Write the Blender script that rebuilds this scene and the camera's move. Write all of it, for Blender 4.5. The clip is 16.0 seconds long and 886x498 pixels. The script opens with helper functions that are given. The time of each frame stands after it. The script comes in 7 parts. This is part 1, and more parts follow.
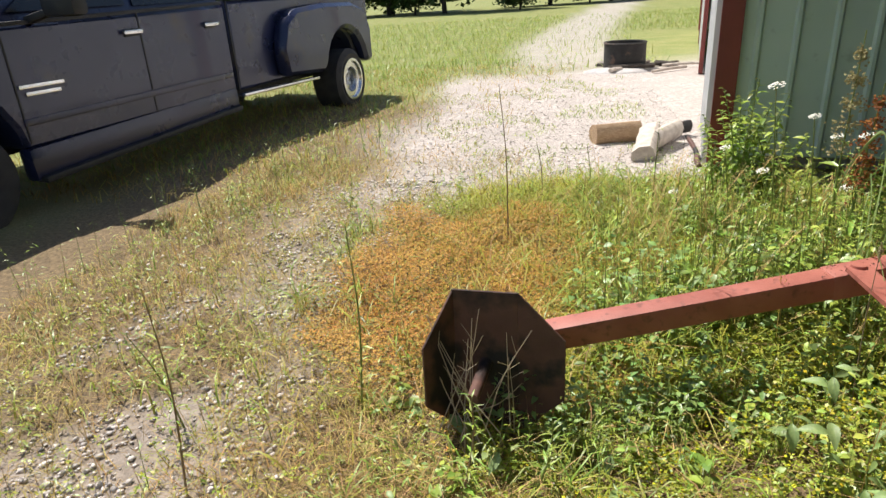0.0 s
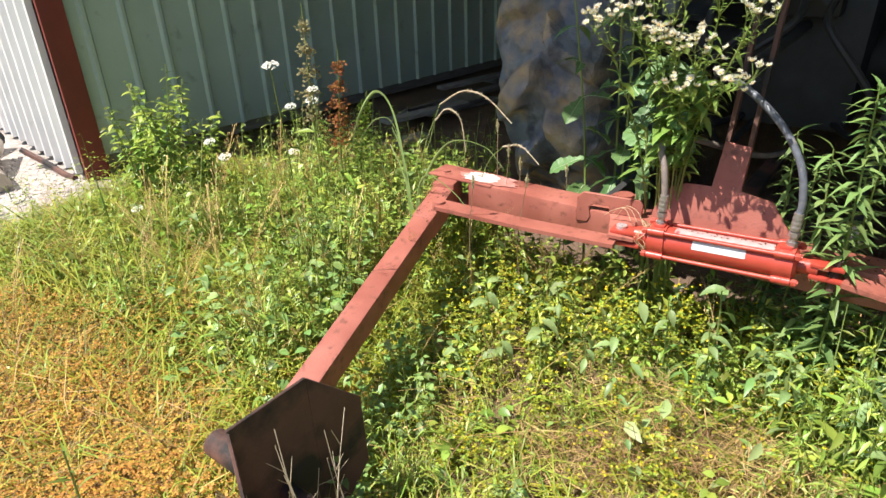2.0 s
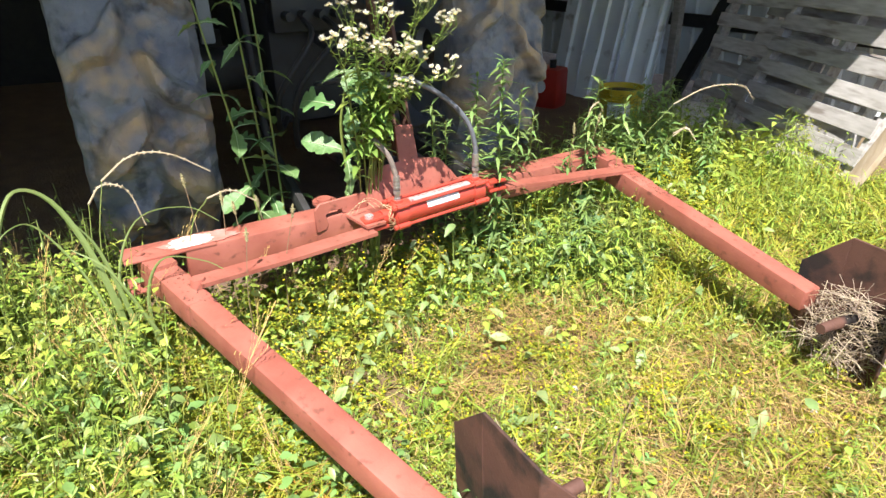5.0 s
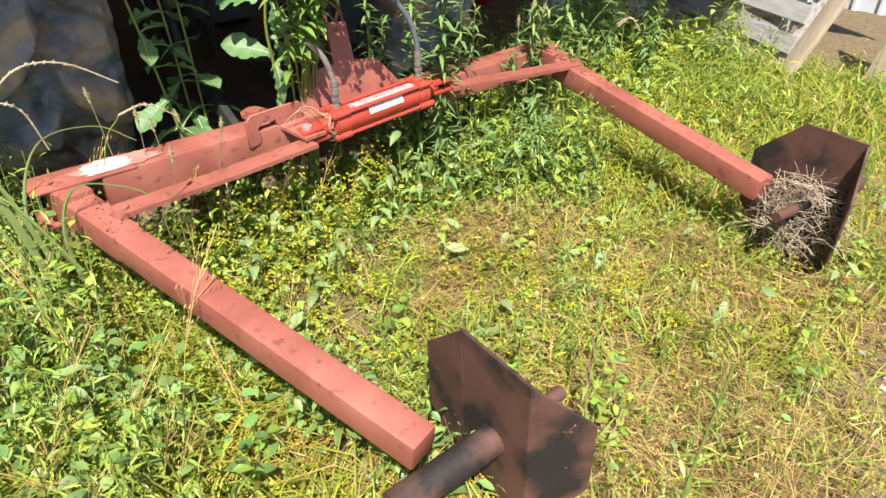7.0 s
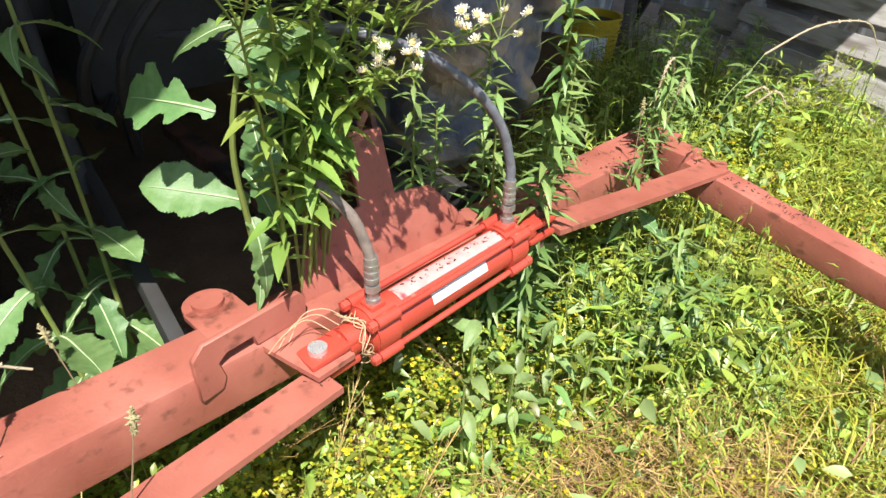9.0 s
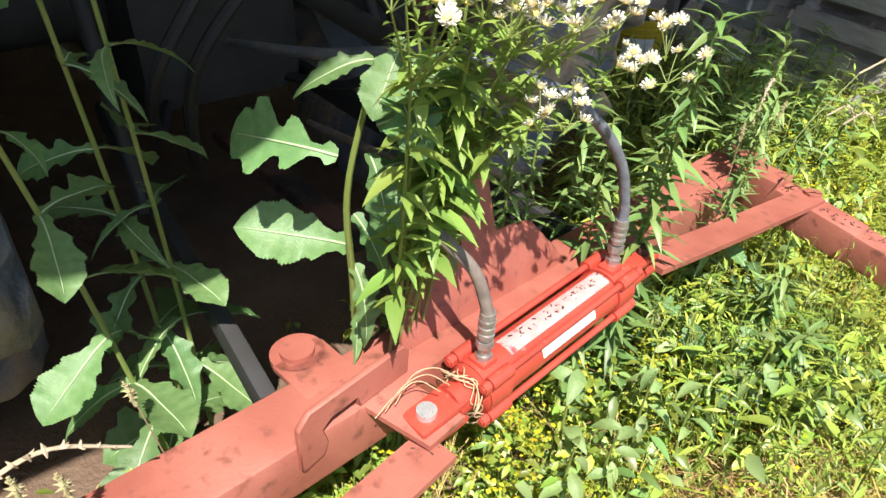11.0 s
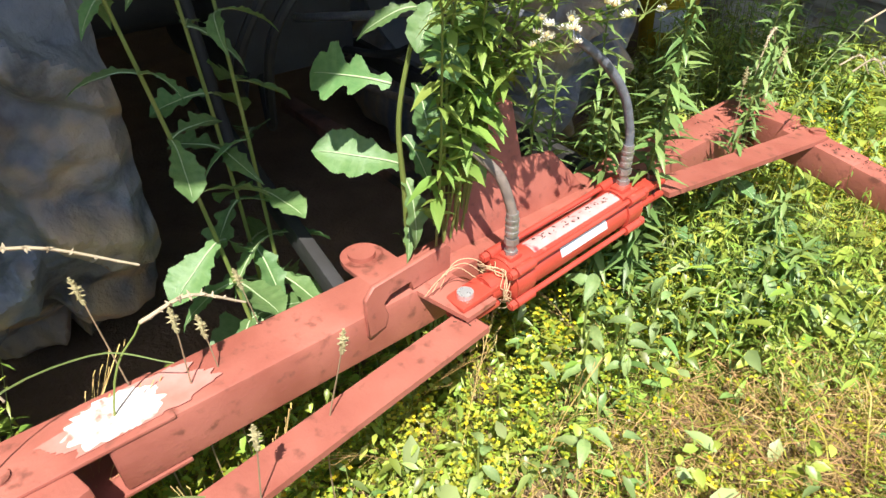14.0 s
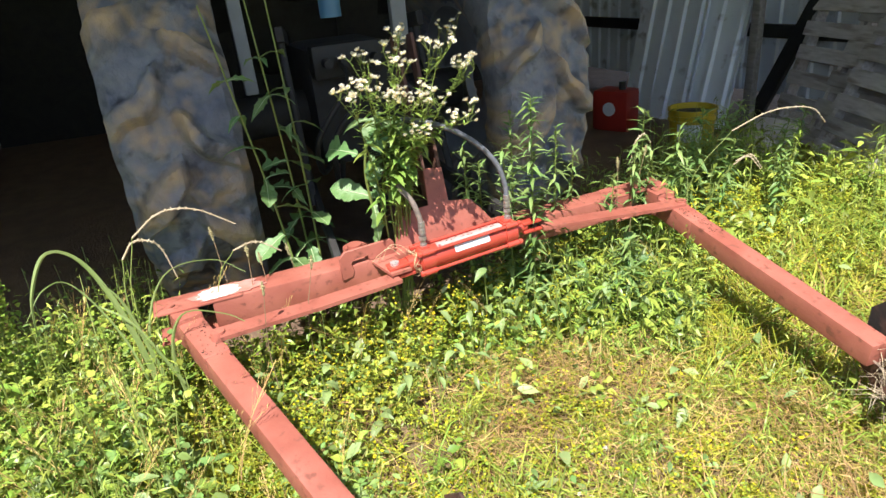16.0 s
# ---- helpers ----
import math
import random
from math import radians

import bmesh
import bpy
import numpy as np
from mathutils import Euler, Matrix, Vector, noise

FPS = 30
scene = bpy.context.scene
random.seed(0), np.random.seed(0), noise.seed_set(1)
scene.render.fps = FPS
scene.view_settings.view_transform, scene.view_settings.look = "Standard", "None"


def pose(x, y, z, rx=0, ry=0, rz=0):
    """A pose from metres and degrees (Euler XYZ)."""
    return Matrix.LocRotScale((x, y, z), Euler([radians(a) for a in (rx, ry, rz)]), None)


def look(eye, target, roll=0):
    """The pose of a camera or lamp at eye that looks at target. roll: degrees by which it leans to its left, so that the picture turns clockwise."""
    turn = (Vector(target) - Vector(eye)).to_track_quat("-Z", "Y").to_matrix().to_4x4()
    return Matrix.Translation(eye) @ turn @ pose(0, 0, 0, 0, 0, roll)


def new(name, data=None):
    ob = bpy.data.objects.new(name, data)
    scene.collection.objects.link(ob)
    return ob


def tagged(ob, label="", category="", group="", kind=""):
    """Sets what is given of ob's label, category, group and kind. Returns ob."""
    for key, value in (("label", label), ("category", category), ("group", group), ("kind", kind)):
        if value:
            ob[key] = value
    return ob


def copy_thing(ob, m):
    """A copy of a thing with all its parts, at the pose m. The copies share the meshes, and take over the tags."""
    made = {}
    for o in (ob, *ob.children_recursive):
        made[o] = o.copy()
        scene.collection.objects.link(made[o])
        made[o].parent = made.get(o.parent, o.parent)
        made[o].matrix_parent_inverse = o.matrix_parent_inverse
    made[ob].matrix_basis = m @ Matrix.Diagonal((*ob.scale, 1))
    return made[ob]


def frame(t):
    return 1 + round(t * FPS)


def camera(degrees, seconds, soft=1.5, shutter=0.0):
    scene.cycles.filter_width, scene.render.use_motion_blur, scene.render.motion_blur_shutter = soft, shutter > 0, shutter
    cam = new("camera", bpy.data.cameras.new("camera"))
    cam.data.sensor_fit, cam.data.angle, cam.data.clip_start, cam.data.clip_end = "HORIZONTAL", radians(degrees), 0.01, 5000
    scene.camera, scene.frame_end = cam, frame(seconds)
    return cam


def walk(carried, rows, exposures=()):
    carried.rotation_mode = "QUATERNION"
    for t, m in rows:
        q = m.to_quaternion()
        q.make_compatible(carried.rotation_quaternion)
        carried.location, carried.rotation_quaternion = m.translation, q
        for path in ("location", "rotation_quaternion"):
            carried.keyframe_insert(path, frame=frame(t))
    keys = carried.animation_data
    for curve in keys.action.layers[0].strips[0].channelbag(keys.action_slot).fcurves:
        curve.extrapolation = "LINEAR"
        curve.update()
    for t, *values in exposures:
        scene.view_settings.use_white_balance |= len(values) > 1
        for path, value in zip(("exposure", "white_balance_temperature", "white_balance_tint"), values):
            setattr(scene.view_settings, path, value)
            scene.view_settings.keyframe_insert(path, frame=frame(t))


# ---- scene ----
cam = camera(70.3, 16.0)
PATH = [
    (0, (0.006, 0.034, 1.326), (-0.354, 1.851, 0.57), -3.4),
    (0.5, (-0.334, 0.248, 1.347), (0.061, 2.051, 0.576), -2.4),
    (1, (-0.58, 0.442, 1.377), (0.335, 2.011, 0.541), -1.5),
    (1.5, (-0.787, 0.569, 1.376), (0.467, 1.872, 0.521), -1.8),
    (2, (-0.86, 0.836, 1.361), (0.629, 1.817, 0.454), -1.8),
    (2.5, (-0.881, 1.081, 1.362), (0.756, 1.727, 0.412), -1.2),
    (3, (-0.921, 1.394, 1.364), (0.832, 1.648, 0.434), -0.3),
    (3.5, (-0.873, 1.684, 1.378), (0.892, 1.614, 0.441), -1.2),
    (4, (-0.784, 1.96, 1.385), (0.937, 1.555, 0.449), 0.4),
    (4.5, (-0.807, 2.212, 1.441), (0.783, 1.456, 0.492), 0.1),
    (5, (-0.94, 2.383, 1.415), (0.536, 1.365, 0.53), -0.7),
    (5.2, (-1.02, 2.425, 1.409), (0.437, 1.359, 0.548), -1.3),
    (7.3, (-0.668, 2.35, 1.314), (0.545, 1.243, 0.172), -0.8),
    (7.5, (-0.525, 2.258, 1.286), (0.704, 1.154, 0.158), -1.5),
    (8, (-0.266, 2.045, 1.345), (0.946, 0.948, 0.194), -1.3),
    (8.5, (0.085, 1.906, 1.291), (1.232, 0.689, 0.194), 1.0),
    (9, (0.309, 1.819, 1.218), (1.451, 0.594, 0.125), 1.2),
    (9.5, (0.443, 1.805, 1.209), (1.543, 0.612, 0.04), 3.2),
    (10, (0.561, 1.82, 1.179), (1.594, 0.584, -0.006), 5.3),
    (10.2, (0.57, 1.827, 1.197), (1.609, 0.599, 0.008), 5.1),
    (12.3, (0.431, 1.927, 1.257), (1.686, 0.747, 0.241), -0.6),
    (12.5, (0.406, 1.952, 1.235), (1.66, 0.783, 0.205), -1.0),
    (13, (0.403, 2.023, 1.238), (1.571, 0.863, 0.102), 0.4),
    (13.5, (0.375, 2.042, 1.236), (1.553, 0.904, 0.088), -0.1),
    (14, (0.33, 2.037, 1.258), (1.553, 0.949, 0.108), -1.6),
    (14.5, (0.101, 2.007, 1.345), (1.479, 1.068, 0.241), -5.5),
    (15, (-0.239, 2.011, 1.455), (1.265, 1.208, 0.41), -6.1),
    (15.5, (-0.598, 2.072, 1.456), (0.993, 1.288, 0.532), -5.3),
    (16, (-0.989, 2.104, 1.465), (0.666, 1.33, 0.65), -5.6),
]
walk(cam, [(t, look(eye, target, roll)) for t, eye, target, roll in PATH],
     [(0.0, 0.52), (0.7, 0.58), (1.5, 0.74), (2.5, 0.92), (3.5, 1.18), (5.0, 1.18), (7.5, 0.82), (9.0, 0.94), (12.5, 1.0), (14.5, 1.0), (16.0, 1.06)])

# sun from ahead-left of the shed front, high
SUN_TO = Vector((-0.47, 0.36, 1.0)).normalized()
world = bpy.data.worlds.new("sky")
scene.world = world
world.use_nodes = True
wn = world.node_tree.nodes
sky = wn.new("ShaderNodeTexSky")
sky.sky_type, sky.sun_disc = "NISHITA", False
sky.sun_elevation = math.asin(SUN_TO.z)
sky.sun_rotation = math.atan2(SUN_TO.x, SUN_TO.y)
world.node_tree.links.new(sky.outputs[0], wn["Background"].inputs[0])
wn["Background"].inputs[1].default_value = 0.092
sun = new("sun", bpy.data.lights.new("sun", "SUN"))
sun.data.energy, sun.data.angle, sun.data.color = 4.8, radians(0.53), (1.0, 0.95, 0.87)
sun.matrix_world = look(SUN_TO * 30, (0, 0, 0))

# ---- materials ----


def mat(name, c1, c2, scale=6.0, rough=0.7, metal=0.0, bump=0.15, bscale=90.0, c3=None, s3=2.0, edge3=0.55, island=0.0,
        objrand=0.0, trans=0.0, coat=0.0, stretch=(1, 1, 1), bdist=0.004, hue=0.03, spec=0.5):
    """Two colours mixed by noise at one scale, a third in blotches at another; fine relief; optional variation per piece."""
    m = bpy.data.materials.new(name)
    m.use_nodes = True
    nt = m.node_tree
    n, ln = nt.nodes, nt.links
    bs = n["Principled BSDF"]
    tc = n.new("ShaderNodeTexCoord")
    mp = n.new("ShaderNodeMapping")
    mp.inputs["Scale"].default_value = stretch
    ln.new(tc.outputs["Object"], mp.inputs[0])

    def noise_at(s, det=5.0):
        t = n.new("ShaderNodeTexNoise")
        t.inputs["Scale"].default_value, t.inputs["Detail"].default_value = s, det
        ln.new(mp.outputs[0], t.inputs["Vector"])
        return t.outputs["Fac"]

    def ramp(src, a, b):
        r = n.new("ShaderNodeMapRange")
        r.inputs["From Min"].default_value, r.inputs["From Max"].default_value = a, b
        ln.new(src, r.inputs["Value"])
        return r.outputs[0]

    def mix(fac, a, b):
        x = n.new("ShaderNodeMix")
        x.data_type = "RGBA"
        for sock, v in ((x.inputs[0], fac), (x.inputs[6], a), (x.inputs[7], b)):
            if isinstance(v, bpy.types.NodeSocket):
                ln.new(v, sock)
            elif isinstance(v, (int, float)):
                sock.default_value = v
            else:
                sock.default_value = (*v, 1)
        return x.outputs[2]
    col = mix(ramp(noise_at(scale), 0.32, 0.68), c1, c2)
    if c3:
        col = mix(ramp(noise_at(s3, 8.0), edge3, edge3 + 0.12), col, c3)
    if island or objrand:
        if island:
            g = n.new("ShaderNodeNewGeometry")
            rnd = g.outputs["Random Per Island"]
        else:
            g = n.new("ShaderNodeObjectInfo")
            rnd = g.outputs["Random"]
        k = island or objrand
        hs = n.new("ShaderNodeHueSaturation")
        v = n.new("ShaderNodeMapRange")
        v.inputs["To Min"].default_value, v.inputs["To Max"].default_value = 1 - k, 1 + k
        ln.new(rnd, v.inputs["Value"])
        ln.new(v.outputs[0], hs.inputs["Value"])
        mu = n.new("ShaderNodeMath")
        mu.operation = "MULTIPLY"
        mu.inputs[1].default_value = 7.31
        fr = n.new("ShaderNodeMath")
        fr.operation = "FRACT"
        ln.new(rnd, mu.inputs[0])
        ln.new(mu.outputs[0], fr.inputs[0])
        h = n.new("ShaderNodeMapRange")
        h.inputs["To Min"].default_value, h.inputs["To Max"].default_value = 0.5 - hue, 0.5 + hue
        ln.new(fr.outputs[0], h.inputs["Value"])
        ln.new(h.outputs[0], hs.inputs["Hue"])
        ln.new(col, hs.inputs["Color"])
        col = hs.outputs[0]
    ln.new(col, bs.inputs["Base Color"])
    bs.inputs["Metallic"].default_value = metal
    bs.inputs["Specular IOR Level"].default_value = spec
    rr = n.new("ShaderNodeMapRange")
    rr.inputs["To Min"].default_value, rr.inputs["To Max"].default_value = max(0.03, rough - 0.12), min(1, rough + 0.12)
    ln.new(noise_at(scale * 2.3), rr.inputs["Value"])
    ln.new(rr.outputs[0], bs.inputs["Roughness"])
    bs.inputs["Coat Weight"].default_value = coat
    if bump:
        b = n.new("ShaderNodeBump")
        b.inputs["Strength"].default_value, b.inputs["Distance"].default_value = bump, bdist
        ln.new(noise_at(bscale), b.inputs["Height"])
        ln.new(b.outputs[0], bs.inputs["Normal"])
    if trans:
        tr = n.new("ShaderNodeBsdfTranslucent")
        ln.new(col, tr.inputs[0])
        ms = n.new("ShaderNodeMixShader")
        ms.inputs[0].default_value = trans
        ln.new(bs.outputs[0], ms.inputs[1])
        ln.new(tr.outputs[0], ms.inputs[2])
        ln.new(ms.outputs[0], n["Material Output"].inputs[0])
    return m


RED = mat("faded_red_paint", (0.40, 0.137, 0.102), (0.29, 0.086, 0.062), 7, 0.52, 0, 0.25, 150, (0.20, 0.07, 0.05), 30, 0.58)
BRIGHT_RED = mat("bright_red_paint", (0.50, 0.072, 0.048), (0.42, 0.052, 0.034), 12, 0.38, 0, 0.15, 200, (0.62, 0.16, 0.12), 40, 0.66)
CHALK_RED = mat("sun_bleached_red", (0.58, 0.27, 0.235), (0.46, 0.16, 0.12), 16, 0.55, 0, 0.1, 200)
WHITE_PAINT = mat("white_worn_paint", (0.78, 0.73, 0.70), (0.68, 0.58, 0.54), 24, 0.6, 0, 0.2, 160, (0.46, 0.20, 0.16), 30, 0.56)
FADED_LABEL = mat("faded_pink_label", (0.58, 0.38, 0.37), (0.48, 0.27, 0.26), 30, 0.5, 0, 0.1, 200, (0.30, 0.06, 0.07), 34, 0.58)
OLDSTRING = mat("straw_coloured_string", (0.58, 0.42, 0.26), (0.48, 0.32, 0.19), 60, 0.8, 0, 0, 1)
STICKER = mat("white_sticker", (0.80, 0.82, 0.84), (0.70, 0.72, 0.76), 60, 0.35, 0, 0.02)
RUST = mat("rusty_brown_steel", (0.095, 0.044, 0.033), (0.145, 0.068, 0.050), 8, 0.75, 0, 0.4, 120, (0.020, 0.016, 0.015), 6, 0.48)
STEEL = mat("dull_zinc_steel", (0.45, 0.43, 0.42), (0.34, 0.31, 0.30), 40, 0.42, 0.7, 0.1, 200)
PIN = mat("bright_pin_steel", (0.72, 0.72, 0.74), (0.6, 0.6, 0.62), 60, 0.3, 0.6, 0.05)
HOSE = mat("scuffed_black_hose", (0.15, 0.16, 0.19), (0.10, 0.105, 0.125), 40, 0.32, 0, 0.4, 120, (0.30, 0.26, 0.23), 26, 0.60)
MUDHOSE = mat("muddy_hose", (0.24, 0.19, 0.16), (0.14, 0.115, 0.105), 40, 0.7, 0, 0.4, 120)
TYRE = mat("muddy_tractor_tyre", (0.115, 0.13, 0.175), (0.235, 0.245, 0.275), 9, 0.8, 0, 0.9, 28, (0.065, 0.07, 0.085), 8.0, 0.56, bdist=0.016)
tn, tl = TYRE.node_tree.nodes, TYRE.node_tree.links
crust_at = tn.new("ShaderNodeVertexColor")
crust_at.layer_name = "mud"
crust_mix = tn.new("ShaderNodeMix")
crust_mix.data_type = "RGBA"
tyre_base = tn["Principled BSDF"].inputs["Base Color"]
tl.new(crust_at.outputs[0], crust_mix.inputs[0])
tl.new(tyre_base.links[0].from_socket, crust_mix.inputs[6])
crust_mix.inputs[7].default_value = (0.46, 0.34, 0.215, 1)
tl.new(crust_mix.outputs[2], tyre_base)
# also colours the lean-to's back wall, where it stands for deep shade
BLACK = mat("black_greasy_iron_and_shade", (0.018, 0.018, 0.02), (0.03, 0.028, 0.026), 10, 0.6, 0.1, 0.2, 80)
GREYP = mat("grey_cast_iron", (0.04, 0.04, 0.042), (0.028, 0.026, 0.025), 10, 0.7, 0.1, 0.2, 80)
PALE = mat("pale_grey_paint", (0.26, 0.28, 0.31), (0.20, 0.22, 0.24), 6, 0.5, 0, 0.05, 80, (0.2, 0.17, 0.14), 5, 0.6)
GREEN_TIN = mat("green_painted_tin", (0.46, 0.57, 0.52), (0.51, 0.62, 0.57), 3, 0.5, 0.1, 0.06, 30, (0.31, 0.37, 0.34), 7, 0.62)
WHITE_TIN = mat("white_painted_tin", (0.72, 0.72, 0.71), (0.64, 0.64, 0.64), 3, 0.45, 0.0, 0.06, 30, (0.5, 0.47, 0.44), 5, 0.66)
TRIM_RED = mat("barn_red_trim", (0.24, 0.045, 0.035), (0.18, 0.035, 0.028), 5, 0.5, 0, 0.1, 60)
GALV = mat("galvanised_tin", (0.80, 0.86, 0.92), (0.74, 0.80, 0.87), 5, 0.42, 0.0, 0.06, 40, (0.36, 0.37, 0.39), 6, 0.6)
OLDWOOD = mat("weathered_wood", (0.36, 0.335, 0.32), (0.24, 0.22, 0.205), 7, 0.85, 0, 0.5, 60, stretch=(1, 6, 6), objrand=0.25, hue=0.01)
PALLETWOOD = mat("bleached_pallet_wood", (0.56, 0.535, 0.53), (0.40, 0.375, 0.365), 7, 0.85, 0, 0.5, 60, (0.27, 0.235, 0.215), 3.0, 0.56, stretch=(1, 6, 6), objrand=0.25, hue=0.01)
PALEWOOD = mat("pale_new_wood", (0.56, 0.47, 0.36), (0.46, 0.36, 0.25), 7, 0.8, 0, 0.3, 60, stretch=(6, 1, 1), objrand=0.15, hue=0.01)
BARK = mat("tree_bark", (0.085, 0.068, 0.052), (0.045, 0.036, 0.03), 9, 0.95, 0, 0.9, 40, bdist=0.02)
LOGWOOD = mat("split_log_wood", (0.50, 0.36, 0.23), (0.36, 0.23, 0.13), 12, 0.85, 0, 0.5, 60, stretch=(1, 8, 8))
PALEBARK = mat("pale_dry_bark", (0.62, 0.55, 0.48), (0.42, 0.35, 0.29), 14, 0.9, 0, 0.8, 50, bdist=0.01)
TRUCK = mat("dusty_dark_blue_paint", (0.014, 0.019, 0.056), (0.020, 0.025, 0.066), 2.5, 0.30, 0.1, 0.02, 30, (0.045, 0.036, 0.036), 2.2, 0.60, coat=0.3)
GLASS = mat("dark_window_glass", (0.012, 0.014, 0.018), (0.02, 0.022, 0.026), 2, 0.12, 0, 0)
CHROME = mat("chrome", (0.75, 0.76, 0.78), (0.65, 0.66, 0.68), 12, 0.2, 0.9, 0)
RUBBER = mat("truck_tyre_rubber", (0.028, 0.027, 0.028), (0.045, 0.042, 0.04), 9, 0.8, 0, 0.3, 60)
YELLOW = mat("yellow_plastic", (0.62, 0.46, 0.03), (0.54, 0.38, 0.03), 5, 0.4, 0, 0.03, 60, (0.30, 0.22, 0.08), 9, 0.64)
REDPLASTIC = mat("red_plastic", (0.42, 0.03, 0.02), (0.32, 0.028, 0.02), 5, 0.4, 0, 0.03)
BLUEPLASTIC = mat("blue_plastic", (0.10, 0.28, 0.42), (0.08, 0.2, 0.34), 5, 0.4, 0, 0.03)
CHARRED = mat("charred_black", (0.02, 0.019, 0.018), (0.04, 0.036, 0.033), 9, 0.85, 0, 0.4, 60, (0.12, 0.07, 0.05), 6, 0.6)
ASH = mat("pale_ash", (0.55, 0.52, 0.50), (0.40, 0.37, 0.36), 14, 0.95, 0, 0.6, 50)
CLOVER = mat("clover_leaf", (0.25, 0.31, 0.028), (0.36, 0.38, 0.04), 2.0, 0.42, 0, 0, 1, island=0.55, trans=0.24, hue=0.04)
WEED = mat("weed_leaf", (0.225, 0.33, 0.05), (0.34, 0.42, 0.08), 2.0, 0.38, 0, 0, 1, island=0.55, trans=0.24, hue=0.03)
GRASS = mat("grass_blade", (0.235, 0.32, 0.045), (0.33, 0.38, 0.06), 1.5, 0.45, 0, 0, 1, island=0.4, trans=0.26, hue=0.04)
YELLOWGRASS = mat("yellowing_grass", (0.37, 0.40, 0.035), (0.47, 0.45, 0.065), 1.5, 0.55, 0, 0, 1, island=0.3, trans=0.35, hue=0.03)
TANGRASS = mat("half_dry_grass", (0.48, 0.32, 0.10), (0.40, 0.33, 0.09), 1.2, 0.65, 0, 0, 1, island=0.4, trans=0.3, hue=0.035)
STRAW = mat("dry_straw", (0.64, 0.46, 0.20), (0.54, 0.36, 0.12), 2.0, 0.7, 0, 0, 1, island=0.35, trans=0.2, hue=0.02)
ORANGE = mat("dried_orange_clover", (0.48, 0.235, 0.035), (0.58, 0.36, 0.075), 2.0, 0.7, 0, 0, 1, island=0.4, trans=0.25, hue=0.025)
PETAL_M = mat("medick_flower", (0.72, 0.64, 0.02), (0.60, 0.52, 0.03), 3, 0.6, 0, 0, 1, island=0.35, trans=0.25)
CREAM = mat("cream_flower_disc", (0.80, 0.66, 0.28), (0.70, 0.52, 0.14), 9, 0.7, 0, 0, 1, objrand=0.3)
PETAL_W = mat("white_petal", (0.82, 0.80, 0.74), (0.78, 0.75, 0.66), 9, 0.6, 0, 0, 1, trans=0.3)
STEM = mat("green_stem", (0.16, 0.22, 0.05), (0.21, 0.25, 0.07), 9, 0.5, 0, 0, 1)
DRYSTEM = mat("dry_brown_stem", (0.30, 0.22, 0.13), (0.22, 0.15, 0.09), 9, 0.8, 0, 0, 1)
LETTUCE = mat("wild_lettuce_leaf", (0.125, 0.245, 0.085), (0.175, 0.295, 0.11), 14, 0.42, 0, 0.25, 70, objrand=0.2, trans=0.3, hue=0.015)
DAISYLEAF = mat("fleabane_leaf", (0.20, 0.32, 0.065), (0.28, 0.38, 0.085), 9, 0.45, 0, 0.1, 70, island=0.25, trans=0.33, hue=0.02)
SEED = mat("pale_seed_head", (0.46, 0.42, 0.22), (0.36, 0.30, 0.16), 40, 0.8, 0, 0.5, 120, trans=0.2)
DOCK = mat("rusty_dock_seed", (0.42, 0.19, 0.055), (0.33, 0.13, 0.04), 20, 0.8, 0, 0, 1, island=0.35, trans=0.15)
TREELEAF = mat("tree_leaf", (0.045, 0.085, 0.015), (0.07, 0.115, 0.022), 0.6, 0.55, 0, 0, 1, island=0.4, trans=0.25)
STONE = mat("pale_limestone", (0.70, 0.64, 0.59), (0.53, 0.47, 0.43), 9, 0.9, 0, 0.3, 60, island=0.3, hue=0.01)

# ---- helpers of the build ----
PLACE = {}


def thing(name, x=0, y=0, z=0, rz=0, label="", category="", group="", kind=""):
    ob = new(name)
    ob.matrix_basis = pose(x, y, z, 0, 0, rz)
    PLACE[ob] = ob.matrix_basis.copy()
    return tagged(ob, label, category, group, kind)


def link_mesh(name, me, material, parent, label="", smooth=True, local=Matrix()):
    ob = new(name, me)
    if material and not me.materials:
        me.materials.append(material)
    ob.matrix_basis = local
    if parent:
        ob.parent = parent
    PLACE[ob] = (PLACE[parent] if parent else Matrix()) @ local
    return tagged(ob, label)


def part(name, bm, material, parent=None, label="", smooth=True):
    """bm is in world places (or in the parent's own where the parent stands at the origin)."""
    if parent:
        bm.transform(PLACE[parent].inverted())
    me = bpy.data.meshes.new(name)
    bm.normal_update()
    bm.to_mesh(me)
    bm.free()
    for p in me.polygons:
        p.use_smooth = smooth
    if smooth:
        me.set_sharp_from_angle(angle=radians(38))
    return link_mesh(name, me, material, parent, label)


def bevelled(bm, geom_edges, w, seg=2):
    if w > 0:
        bmesh.ops.bevel(bm, geom=geom_edges, offset=w, segments=seg, affect="EDGES", profile=0.6)


def box(bm, sx, sy, sz, m=Matrix(), w=0.0):
    t = bmesh.new()
    bmesh.ops.create_cube(t, size=1)
    t.transform(Matrix.Diagonal((sx, sy, sz, 1)))
    bevelled(t, t.edges[:], w)
    t.transform(m)
    return merge(bm, t)


def merge(bm, t):
    me = bpy.data.meshes.new("tmp")
    t.to_mesh(me)
    t.free()
    bm.from_mesh(me)
    bpy.data.meshes.remove(me)
    return bm


